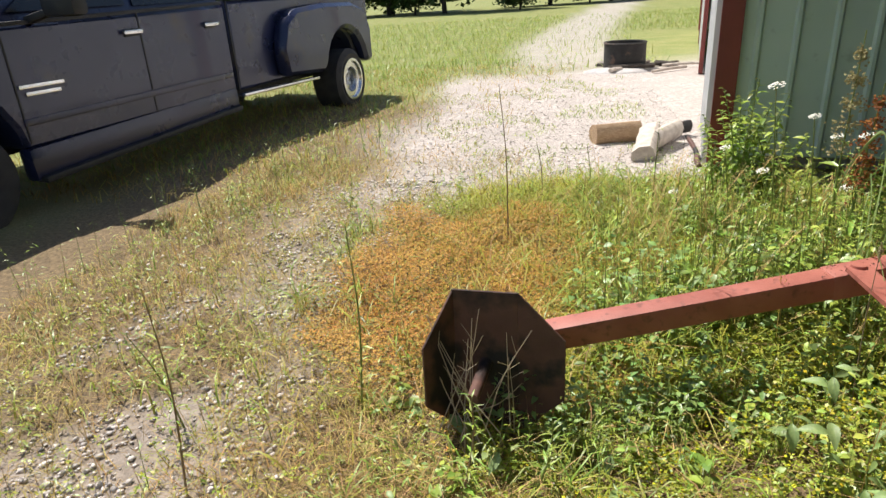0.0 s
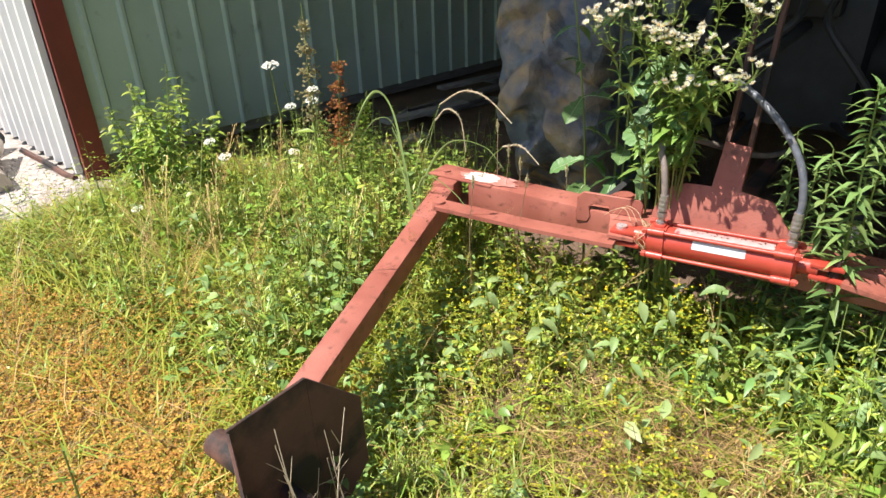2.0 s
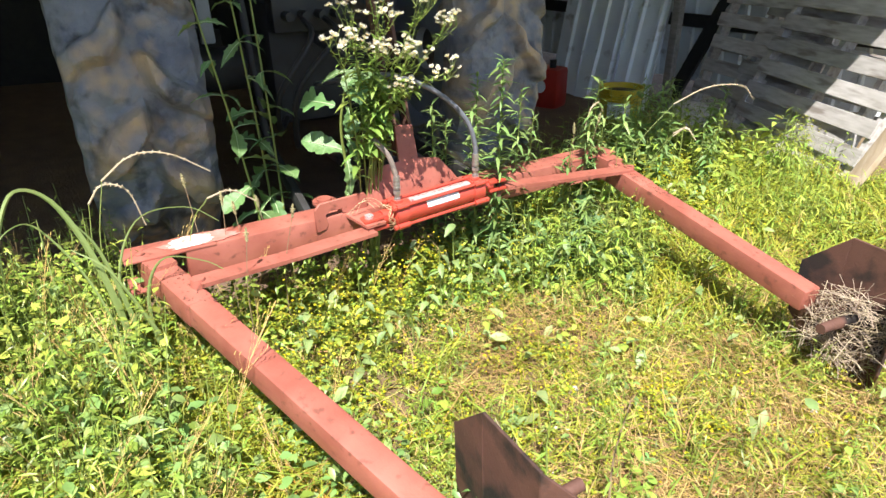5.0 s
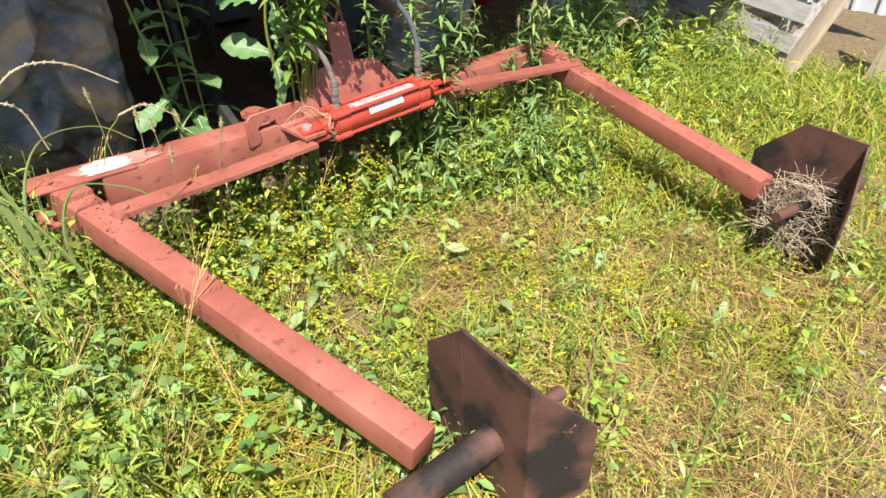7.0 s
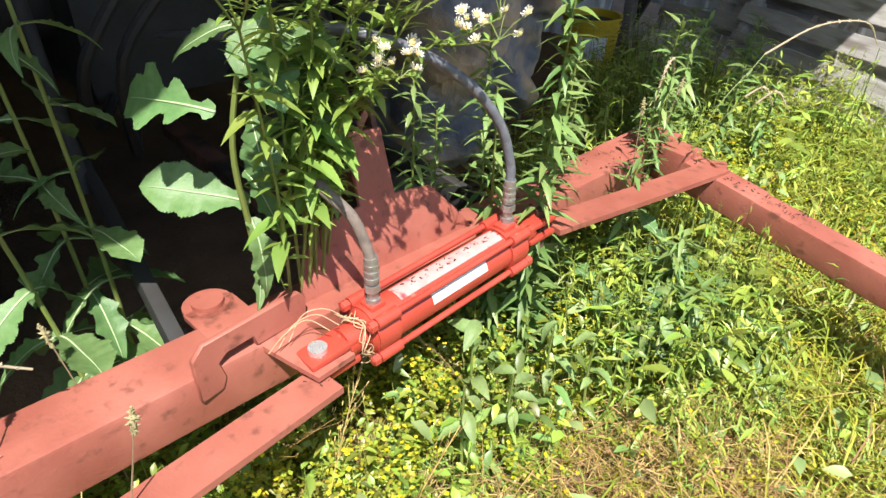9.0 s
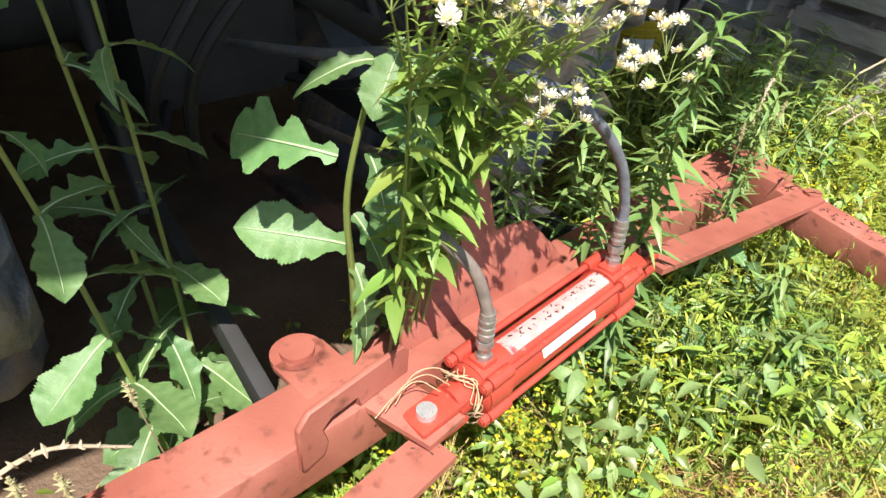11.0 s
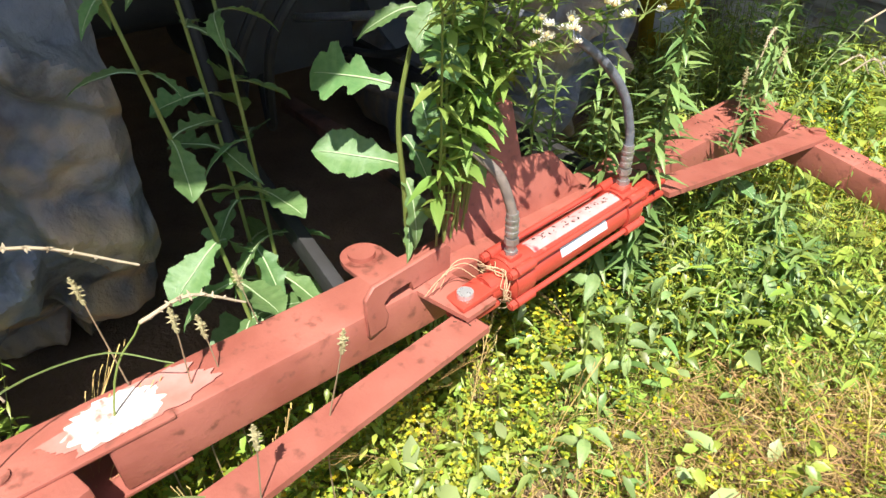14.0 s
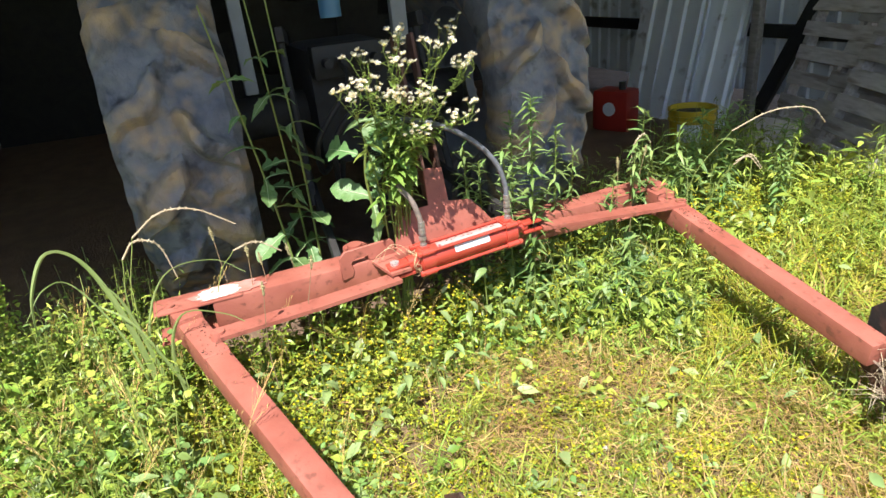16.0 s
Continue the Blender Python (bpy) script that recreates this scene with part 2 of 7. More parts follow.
def frame_along(p0, p1, up=(0, 0, 1)):
    """A pose at p0 with x towards p1 and z near up."""
    p0, p1 = Vector(p0), Vector(p1)
    x = (p1 - p0).normalized()
    y = Vector(up).cross(x).normalized()
    z = x.cross(y)
    m = Matrix((x, y, z)).transposed().to_4x4()
    m.translation = p0
    return m


def beam(bm, p0, p1, w, h, bev=0.004, up=(0, 0, 1)):
    L = (Vector(p1) - Vector(p0)).length
    return box(bm, L, w, h, frame_along(p0, p1, up) @ Matrix.Translation((L / 2, 0, 0)), bev)


def rod(bm, p0, p1, r, r2=None, seg=16, cap=True):
    p0, p1 = Vector(p0), Vector(p1)
    t = bmesh.new()
    L = (p1 - p0).length
    bmesh.ops.create_cone(t, cap_ends=cap, segments=seg, radius1=r, radius2=r if r2 is None else r2, depth=L)
    t.transform(Matrix.Translation(p0) @ (p1 - p0).to_track_quat("Z", "Y").to_matrix().to_4x4() @ Matrix.Translation((0, 0, L / 2)))
    return merge(bm, t)


def prism(bm, pts, depth, m=Matrix(), bev=0.0):
    """A polygon in x, y, thickened along z from 0 to depth."""
    t = bmesh.new()
    f = t.faces.new([t.verts.new((x, y, 0)) for x, y in pts])
    r = bmesh.ops.extrude_face_region(t, geom=[f])
    bmesh.ops.translate(t, verts=[v for v in r["geom"] if isinstance(v, bmesh.types.BMVert)], vec=(0, 0, depth))
    bmesh.ops.recalc_face_normals(t, faces=t.faces[:])
    bevelled(t, t.edges[:], bev, 1)
    t.transform(m)
    return merge(bm, t)


def smooth_path(pts, n=8):
    """Catmull-Rom through the points."""
    P = [Vector(p) for p in pts]
    P = [2 * P[0] - P[1], *P, 2 * P[-1] - P[-2]]
    out = []
    for i in range(1, len(P) - 2):
        a, b, c, d = P[i - 1:i + 3]
        for k in range(n):
            t = k / n
            out.append(0.5 * (2 * b + (c - a) * t + (2 * a - 5 * b + 4 * c - d) * t * t + (3 * b - a - 3 * c + d) * t ** 3))
    return out + [P[-2]]


def sweep(bm, pts, r, seg=8, r_end=None):
    pts = [Vector(p) for p in pts]
    rings, side = [], Vector((0.31, 0.95, 0.1))
    for i, p in enumerate(pts):
        d = (pts[min(i + 1, len(pts) - 1)] - pts[max(i - 1, 0)]).normalized()
        side = (side - d * side.dot(d))
        side = side.normalized() if side.length > 1e-4 else d.orthogonal().normalized()
        b = d.cross(side)
        rr = r if r_end is None else r + (r_end - r) * i / (len(pts) - 1)
        rings.append([bm.verts.new(p + rr * (math.cos(a) * side + math.sin(a) * b)) for a in (2 * math.pi * k / seg for k in range(seg))])
    for a, b in zip(rings, rings[1:]):
        for k in range(seg):
            bm.faces.new((a[k], a[(k + 1) % seg], b[(k + 1) % seg], b[k]))
    for ring in (rings[0][::-1], rings[-1]):
        bm.faces.new(ring)
    return bm


def revolve(bm, prof, seg=48, m=Matrix()):
    """prof: (radius, along) pairs round the y axis, closed."""
    rings = []
    for k in range(seg):
        a = 2 * math.pi * k / seg
        rings.append([bm.verts.new(m @ Vector((r * math.cos(a), s, r * math.sin(a)))) for r, s in prof])
    n = len(prof)
    for k in range(seg):
        a, b = rings[k], rings[(k + 1) % seg]
        for i in range(n):
            j = (i + 1) % n
            bm.faces.new((a[i], b[i], b[j], a[j]))
    return bm


def corrugated(bm, m, width, height, pitch=0.23, rib=0.02, low=0.05, thick=0.003, wavy=False):
    """A sheet in the x (width), z (height) plane that faces -y, with raised ribs."""
    prof = []
    if wavy:
        n = int(width / pitch * 8)
        prof = [(width * i / n, -rib * 0.5 * (1 - math.cos(2 * math.pi * width * i / n / pitch))) for i in range(n + 1)]
    else:
        x = 0.0
        while x < width:
            prof += [(x, 0), (min(width, x + pitch - low), 0), (min(width, x + pitch - low * 0.7), -rib), (min(width, x + pitch - low * 0.3), -rib)]
            x += pitch
        prof.append((width, 0))
    zs = [0, height * 0.33, height * 0.66, height]
    front = [[bm.verts.new(m @ Vector((x, y, z))) for z in zs] for x, y in prof]
    back = [[bm.verts.new(m @ Vector((x, y + thick, z))) for z in zs] for x, y in prof]
    for A, flip in ((front, False), (back, True)):
        for a, b in zip(A, A[1:]):
            for i in range(len(zs) - 1):
                q = (a[i], b[i], b[i + 1], a[i + 1])
                bm.faces.new(q[::-1] if flip else q)
    for i in range(len(front) - 1):
        bm.faces.new((front[i][0], back[i][0], back[i + 1][0], front[i + 1][0]))
        bm.faces.new((front[i][-1], front[i + 1][-1], back[i + 1][-1], back[i][-1]))
    bmesh.ops.remove_doubles(bm, verts=bm.verts[:], dist=1e-5)
    return bm


def np_mesh(name, V, F, material, smooth=False):
    """A mesh straight from arrays: V (n, 3), F (m, k) with k equal corners a face."""
    me = bpy.data.meshes.new(name)
    m, k = F.shape
    me.vertices.add(len(V))
    me.vertices.foreach_set("co", np.ascontiguousarray(V, dtype=np.float32).ravel())
    me.loops.add(m * k)
    me.loops.foreach_set("vertex_index", np.ascontiguousarray(F, dtype=np.int32).ravel())
    me.polygons.add(m)
    me.polygons.foreach_set("loop_start", np.arange(0, m * k, k, dtype=np.int32))
    if smooth:
        me.polygons.foreach_set("use_smooth", np.ones(m, dtype=bool))
    me.update(calc_edges=True)
    me.materials.append(material)
    return me


def strewn(tv, tf, pos, yaw, tilt, size, roll=None):
    """Copies of a small template (vertices, faces) set out at pos, turned and scaled."""
    n, k = len(pos), len(tv)
    cy, sy, ct, st = np.cos(yaw), np.sin(yaw), np.cos(tilt), np.sin(tilt)
    s = np.asarray(size)
    s = s[:, None] * np.ones(3) if s.ndim == 1 else s
    P = tv[None] * s[:, None, :]
    if roll is not None:
        cr, sr = np.cos(roll)[:, None], np.sin(roll)[:, None]
        P = np.stack([P[..., 0], P[..., 1] * cr - P[..., 2] * sr, P[..., 1] * sr + P[..., 2] * cr], -1)
    x = P[..., 0] * ct[:, None] - P[..., 2] * st[:, None]
    z = P[..., 0] * st[:, None] + P[..., 2] * ct[:, None]
    X = x * cy[:, None] - P[..., 1] * sy[:, None]
    Y = x * sy[:, None] + P[..., 1] * cy[:, None]
    V = np.stack([X, Y, z], -1) + pos[:, None, :]
    F = tf[None] + (np.arange(n) * k)[:, None, None]
    return V.reshape(-1, 3), F.reshape(-1, tf.shape[1])


def stack(*vf):
    V, F, o = [], [], 0
    for v, f in vf:
        V.append(v), F.append(f + o)
        o += len(v)
    return np.concatenate(V), np.concatenate(F)


def blade_template(segs=3, droop=0.5, width=0.035):
    """A grass blade of height 1 along +x, which bends towards -z."""
    V, F = [], []
    for i in range(segs + 1):
        t = i / segs
        a = droop * t * t
        w = width * (1 - t) ** 0.7 * 0.5 + 0.0015
        V += [(t * math.cos(a), -w, -t * math.sin(a)), (t * math.cos(a), w, -t * math.sin(a))]
    for i in range(segs):
        F.append((2 * i, 2 * i + 1, 2 * i + 3, 2 * i + 2))
    return np.array(V), np.array(F)


def leaf_template(segs=4, width=0.45, curl=0.5, fold=0.25, tip=0.6):
    """A leaf of length 1 along +x with a folded midrib, 4-cornered faces."""
    V, F = [], []
    for i in range(segs + 1):
        t = i / segs
        w = width * 0.5 * math.sin(math.pi * min(1, t ** tip * 0.97 + 0.03)) + 0.004
        z = -curl * t * t * 0.5
        V += [(t, -w, z + fold * w), (t, 0, z), (t, w, z + fold * w)]
    for i in range(segs):
        a = 3 * i
        F += [(a, a + 1, a + 4, a + 3), (a + 1, a + 2, a + 5, a + 4)]
    return np.array(V), np.array(F)


LEAF_EDGES = (   # half widths along the leaf: broad and deeply lobed, broad with shallow lobes, narrow and pointed
    ((0, 0.16), (0.06, 0.30), (0.12, 0.14), (0.22, 0.16), (0.33, 0.62), (0.40, 0.66), (0.46, 0.34), (0.52, 0.38), (0.62, 0.98), (0.70, 0.92), (0.76, 0.62), (0.84, 0.66), (0.93, 0.34), (1, 0)),
    ((0, 0.22), (0.07, 0.36), (0.14, 0.26), (0.24, 0.40), (0.34, 0.72), (0.40, 0.64), (0.50, 0.86), (0.58, 0.98), (0.64, 0.84), (0.76, 0.86), (0.86, 0.58), (0.94, 0.30), (1, 0)),
    ((0, 0.30), (0.05, 0.55), (0.11, 0.34), (0.24, 0.48), (0.34, 0.95), (0.39, 0.66), (0.50, 0.80), (0.58, 0.98), (0.63, 0.62), (0.74, 0.48), (0.86, 0.26), (0.94, 0.12), (1, 0)))


def leaf_line(t, curl):
    """The midrib of a leaf of length 1: along x, and the height there."""
    return t * (1 - 0.12 * curl * t), 0.26 * t - curl * t * t + 0.012 * math.sin(9 * t)


def lobed_leaf(kind=0, width=0.55, curl=0.45, seed=1):
    """A bmesh leaf of length 1 with lobes, fine teeth and a ruffled margin, along +x, base at the origin."""
    rs = random.Random(seed)
    bm = bmesh.new()
    n = 64
    ts, ws = zip(*LEAF_EDGES[kind])
    shift = (rs.uniform(-0.03, 0.03), rs.uniform(-0.03, 0.03) + 0.035)
    rows = []
    for i in range(n + 1):
        t = i / n
        x, z = leaf_line(t, curl)
        row = []
        for side in (-1, 1):
            w = float(np.interp(min(1, max(0, t + shift[side > 0] * math.sin(math.pi * t))), ts, ws)) * width * 0.5
            w = w * (1 + 0.06 * (-1) ** i * rs.uniform(0.2, 1)) + 0.003
            wave = 0.035 * math.sin(t * 23 + side) + 0.02 * math.sin(t * 51 + 2 * side)
            row.append([(x + 0.10 * w, side * w, z + 0.24 * w + wave * w / width), (x + 0.05 * w, side * w * 0.5, z + 0.10 * w)])
        rows.append([bm.verts.new(p) for p in (row[0][0], row[0][1], (x, 0, z - 0.006), row[1][1], row[1][0])])
    for a, b in zip(rows, rows[1:]):
        for k in range(4):
            bm.faces.new((a[k], a[k + 1], b[k + 1], b[k]))
    return bm


def leaf_rib(curl=0.45):
    """The pale midrib that lies along such a leaf."""
    bm = bmesh.new()
    pts = [(leaf_line(t, curl)[0], 0, leaf_line(t, curl)[1] + 0.002) for t in (k / 12 for k in range(12))]
    return sweep(bm, pts, 0.013, 5, 0.003)

# ---- ground ----
SHED = pose(1.06, 4.79, 0, 0, 0, -10.5)   # x into the shed, y along its front


def lumps(x, y, s, seed=0.0):
    """Smooth waves of several sizes, about -1 to 1, for arrays."""
    v = 0
    for k, (a, b) in enumerate(((1.0, 0.37), (-0.61, 0.83), (0.29, -1.21), (1.37, 1.09), (-1.7, 0.55))):
        v = v + np.sin(s * (a * x + b * y) + seed * (k + 1) * 1.7 + k * 2.1) * (0.42 - 0.05 * k)
    return v


def step(v, a, b):
    t = np.clip((v - a) / (b - a), 0, 1)
    return t * t * (3 - 2 * t)


def in_shed(x, y):
    """How far a place lies behind the line where the plants end."""
    edge = 1.40 + np.maximum(0, 0.5 - y) * 0.34 + np.maximum(0, y - 2.1) * 0.45 + 0.08 * lumps(x, y, 5.0)
    return step(x - edge, -0.12, 0.18) * step(4.75 - y + 0.05 * lumps(x, y, 6.0), -0.3, 0.2)


def gravel_at(x, y):
    yard = step(y + 0.45 * lumps(x, y, 1.9, 1) - 0.5 * np.maximum(0, x - 0.5), 3.75, 4.5)
    yard = yard * step(x + 0.35 * lumps(x, y, 1.6, 2), -2.2, -1.3) * step(-(y + 1.2 * lumps(x, y, 0.8, 3)), -13.5, -10.5)
    strip = 0.46 * step(0.62 - np.abs(x + 1.35 - 0.08 * (y - 2) + 0.25 * lumps(x, y, 2.1, 4)), -0.2, 0.35) * step(y, -1.5, 0.5) * step(5 - y, 0, 0.8)
    strip = strip * step(lumps(x, y, 4.3, 5) + 0.35, -0.35, 0.35)
    lane = step(1.0 - np.abs(x - 0.2 + (y - 12) * 0.03 - np.maximum(0, y - 16) ** 1.15 * 0.10), -0.6, 0.4) * step(y, 9.0, 12.0) * 0.8
    return np.clip(np.maximum(np.maximum(yard, strip), lane) * (1 - 0.85 * orange_at(x, y)), 0, 1)


def orange_at(x, y):
    d = ((x + 0.30) / 0.84) ** 2 + ((y - 2.88) / 1.18) ** 2 + 0.45 * lumps(x, y, 3.0, 6) + 0.3 * lumps(x, y, 8.0, 16)
    return step(1.25 - d, 0, 0.7)


def straw_at(x, y):
    a = 0.8 * step(0.9 - np.hypot((x - 0.16) / 0.80, (y - 0.90) / 0.90) + 0.30 * lumps(x, y, 4.0, 7) + 0.2 * lumps(x, y, 11.0, 17), 0, 0.7)
    b = 0.75 * step(0.9 - np.hypot((x + 0.75) / 0.9, (y - 0.9) / 1.6) + 0.2 * lumps(x, y, 3.0, 8), 0, 0.6)
    return np.clip(np.maximum(a, b), 0, 1)


def litter_at(x, y):
    """Patches between the arms where dead stalks lie open."""
    m = step(lumps(x, y, 8.0, 56) + 0.8 * lumps(x, y, 3.1, 57) + 0.10, -0.1, 0.5)
    return m * step(0.78 - x + 0.12 * lumps(x, y, 4.0, 58), -0.1, 0.25) * step(1.75 - y, 0.0, 0.4) * step(x, -0.9, -0.3)


def rise(x, y):
    near = np.exp(-((x / 14) ** 2 + ((y - 4) / 18) ** 2))
    return (0.018 * lumps(x, y, 2.3, 9) + 0.010 * lumps(x, y, 6.1, 10)) * near + 0.25 * (1 - near) * lumps(x, y, 0.06, 11) * step(np.hypot(x, y), 15, 60)


def axis(lo, hi, fine, far):
    out = list(np.arange(lo, hi + 1e-6, fine))
    d = fine
    while out[-1] < far:
        d *= 1.25
        out.append(out[-1] + d)
    d = fine
    while out[0] > -far:
        d *= 1.25
        out.insert(0, out[0] - d)
    return np.array(out)


gx, gy = axis(-4.0, 4.5, 0.06, 900), axis(-3.0, 8.0, 0.06, 900)
GX, GY = np.meshgrid(gx, gy, indexing="ij")
GV = np.stack([GX, GY, rise(GX, GY)], -1).reshape(-1, 3)
nx, ny = GX.shape
idx = np.arange(nx * ny).reshape(nx, ny)
GF = np.stack([idx[:-1, :-1], idx[1:, :-1], idx[1:, 1:], idx[:-1, 1:]], -1).reshape(-1, 4)


def ground_material():
    m = bpy.data.materials.new("yard_soil")
    m.use_nodes = True
    n, ln = m.node_tree.nodes, m.node_tree.links
    bs = n["Principled BSDF"]
    tc = n.new("ShaderNodeTexCoord")

    def tex(s, det=6.0, rough=0.6):
        t = n.new("ShaderNodeTexNoise")
        t.inputs["Scale"].default_value, t.inputs["Detail"].default_value, t.inputs["Roughness"].default_value = s, det, rough
        ln.new(tc.outputs["Object"], t.inputs["Vector"])
        r = n.new("ShaderNodeMapRange")
        r.inputs["From Min"].default_value, r.inputs["From Max"].default_value = 0.3, 0.7
        ln.new(t.outputs["Fac"], r.inputs[0])
        return r.outputs[0]

    def mix(f, a, b):
        x = n.new("ShaderNodeMix")
        x.data_type = "RGBA"
        for sock, v in ((x.inputs[0], f), (x.inputs[6], a), (x.inputs[7], b)):
            if isinstance(v, bpy.types.NodeSocket):
                ln.new(v, sock)
            else:
                sock.default_value = (*v, 1)
        return x.outputs[2]
    at = n.new("ShaderNodeVertexColor")
    at.layer_name = "zone"
    sep = n.new("ShaderNodeSeparateColor")
    ln.new(at.outputs[0], sep.inputs[0])
    soil = mix(tex(40), (0.095, 0.066, 0.036), (0.27, 0.19, 0.10))
    field = mix(tex(1.3), (0.17, 0.215, 0.05), (0.29, 0.275, 0.10))
    vor = n.new("ShaderNodeTexVoronoi")
    vor.inputs["Scale"].default_value = 38
    ln.new(tc.outputs["Object"], vor.inputs["Vector"])
    sp = n.new("ShaderNodeSeparateColor")
    ln.new(vor.outputs["Color"], sp.inputs[0])
    stones = mix(sp.outputs[0], (0.32, 0.27, 0.24), (0.68, 0.61, 0.565))
    stones = mix(tex(2.2), stones, (0.41, 0.36, 0.325))
    dirt = mix(tex(6), (0.14, 0.09, 0.06), (0.20, 0.13, 0.088))
    c = mix(sep.outputs[1], soil, field)
    c = mix(sep.outputs[0], c, stones)
    c = mix(sep.outputs[2], c, dirt)
    ln.new(c, bs.inputs["Base Color"])
    bs.inputs["Roughness"].default_value = 0.95
    b = n.new("ShaderNodeBump")
    b.inputs["Strength"].default_value, b.inputs["Distance"].default_value = 0.6, 0.012
    ln.new(tex(55), b.inputs["Height"])
    ln.new(b.outputs[0], bs.inputs["Normal"])
    return m


me = np_mesh("ground", GV, GF, ground_material(), True)
zone = np.zeros((len(GV), 4), dtype=np.float32)
zone[:, 0] = gravel_at(GV[:, 0], GV[:, 1])
zone[:, 1] = step(np.maximum(np.abs(GV[:, 0]) - 3, GV[:, 1] - 7.5), 0, 1.5)
zone[:, 2] = in_shed(GV[:, 0], GV[:, 1])
zone[:, 3] = 1
me.color_attributes.new("zone", "FLOAT_COLOR", "POINT").data.foreach_set("color", zone.ravel())
tagged(link_mesh("ground", me, None, None), "yard ground of pale gravel, dry soil and trodden dirt", "ground", kind="structure")

# ---- the shed: garage with green end wall, and the open lean-to ----


def shed_part(name, bm, material, parent=None, label="", kind=""):
    bm.transform(SHED)
    ob = part(name, bm, material, parent, label, smooth=False)
    return tagged(ob, kind=kind) if kind else ob


garage = thing("garage", 1.06, 4.79, 0, -10.5, "metal-clad garage with white front and green end wall", "garage", kind="structure")
EAVE = 2.58
bm = bmesh.new()
corrugated(bm, pose(0.04, 0, 0.13), 7.0, 2.75, 0.228, 0.022, 0.05)
shed_part("end_wall", bm, GREEN_TIN, garage, "green ribbed tin wall")
bm = bmesh.new()
box(bm, 7.0, 0.05, 0.16, pose(3.55, 0.07, 0.12), 0.004)
box(bm, 7.0, 0.05, 0.14, pose(3.55, 0.07, 1.5), 0.004)
shed_part("wall_girt", bm, OLDWOOD, garage)
for a, b in ((0.02, 1.85), (5.62, 10.3)):
    bm = bmesh.new()
    corrugated(bm, pose(0, b, 0.05, 0, 0, -90), b - a, 2.85, 0.185, 0.032, 0.09)
    shed_part("front_panel", bm, WHITE_TIN, garage, "white corrugated tin")
for y, w in ((5.5, 0.22), (10.45, 0.24), (14.2, 0.22)):
    bm = bmesh.new()
    box(bm, 0.06, w, 2.95, pose(-0.015, y, 1.475), 0.004)
    shed_part("door_post", bm, TRIM_RED, garage, "barn red trim")
bm = bmesh.new()
box(bm, 0.14, 0.03, 2.95, pose(0.07, -0.038, 1.475), 0.003)
shed_part("corner_trim", bm, TRIM_RED, garage, "barn red corner trim")
bm = bmesh.new()
box(bm, 0.05, 0.10, 2.9, pose(0.0, 1.90, 1.45), 0.004)
shed_part("door_jamb", bm, WHITE_TIN, garage)
for y0, y1 in ((1.95, 5.38), (10.6, 14.1)):
    for k in range(5):
        bm = bmesh.new()
        box(bm, 0.05, y1 - y0, 0.53, pose(0.10, (y0 + y1) / 2, 0.30 + 0.54 * k), 0.012)
        for j in range(4):
            w = (y1 - y0) / 4
            box(bm, 0.02, w * 0.72, 0.30, pose(0.072, y0 + w * (j + 0.5), 0.30 + 0.54 * k), 0.008)
        shed_part("door_panel", bm, WHITE_TIN, garage)
bm = bmesh.new()
box(bm, 7.2, 0.06, 2.8, pose(3.6, 14.4, 1.4))
box(bm, 0.06, 14.4, 2.8, pose(7.1, 7.2, 1.4))
shed_part("rear_wall", bm, GREEN_TIN, garage)
bm = bmesh.new()
box(bm, 0.10, 14.4, 0.25, pose(-0.01, 7.2, 2.86))
shed_part("header", bm, WHITE_TIN, garage)
bm = bmesh.new()
box(bm, 7.7, 14.9, 0.05, pose(3.5, 7.2, 3.02))
shed_part("roof", bm, GALV, garage)

leanto = thing("lean_to", 3.3, 0.6, 0, -10.5, "open pole lean-to with a tin roof beside the garage", "shed", kind="structure")
bm = bmesh.new()
EAVE_N, EAVE_S = -0.17, 0.26   # how far the front edge stands before the garage's line, at the north and south ends
low = [bm.verts.new(p) for p in ((EAVE_N, 0.05, EAVE), (EAVE_S, -8.00, EAVE), (7.0, -8.00, EAVE + 0.75), (7.0, 0.05, EAVE + 0.75))]
high = [bm.verts.new(v.co + Vector((0, 0, 0.04))) for v in low]
bm.faces.new(low), bm.faces.new(high[::-1])
for k in range(4):
    bm.faces.new((low[k], high[k], high[(k + 1) % 4], low[(k + 1) % 4]))
bmesh.ops.recalc_face_normals(bm, faces=bm.faces[:])
shed_part("roof", bm, GALV, leanto)
bm = bmesh.new()
beam(bm, (EAVE_N + 0.05, 0.0, EAVE - 0.11), (EAVE_S + 0.05, -7.95, EAVE - 0.11), 0.05, 0.2)
shed_part("eave_beam", bm, OLDWOOD, leanto)
# unseen back wall; its black is the shed's deep shade put into the colour
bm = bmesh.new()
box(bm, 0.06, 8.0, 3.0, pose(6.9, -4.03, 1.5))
shed_part("back_wall", bm, BLACK, leanto, "near-black back wall, deep shade put into its colour")

endwall = thing("wall_south", 3.6, -2.95, 0, -2, "galvanised tin end wall on dark wooden girts", "wall", kind="structure")
bm = bmesh.new()
corrugated(bm, pose(6.6, -3.08, 0.20, 0, 0, 178), 6.2, 2.7, 0.17, 0.02, 0.05)
part("wall_sheet", bm, GALV, endwall, smooth=False)
for z in (0.73, 1.75):
    bm = bmesh.new()
    box(bm, 6.2, 0.05, 0.11, pose(3.5, -2.91, z, 0, 0, -2), 0.004)
    part("girt", bm, BLACK, endwall, "dark wooden girt")
bm = bmesh.new()
beam(bm, (2.75, -2.8, 0.0), (1.75, -2.82, 2.2), 0.05, 0.12)
part("brace", bm, BLACK, endwall, "dark diagonal brace")
bm = bmesh.new()
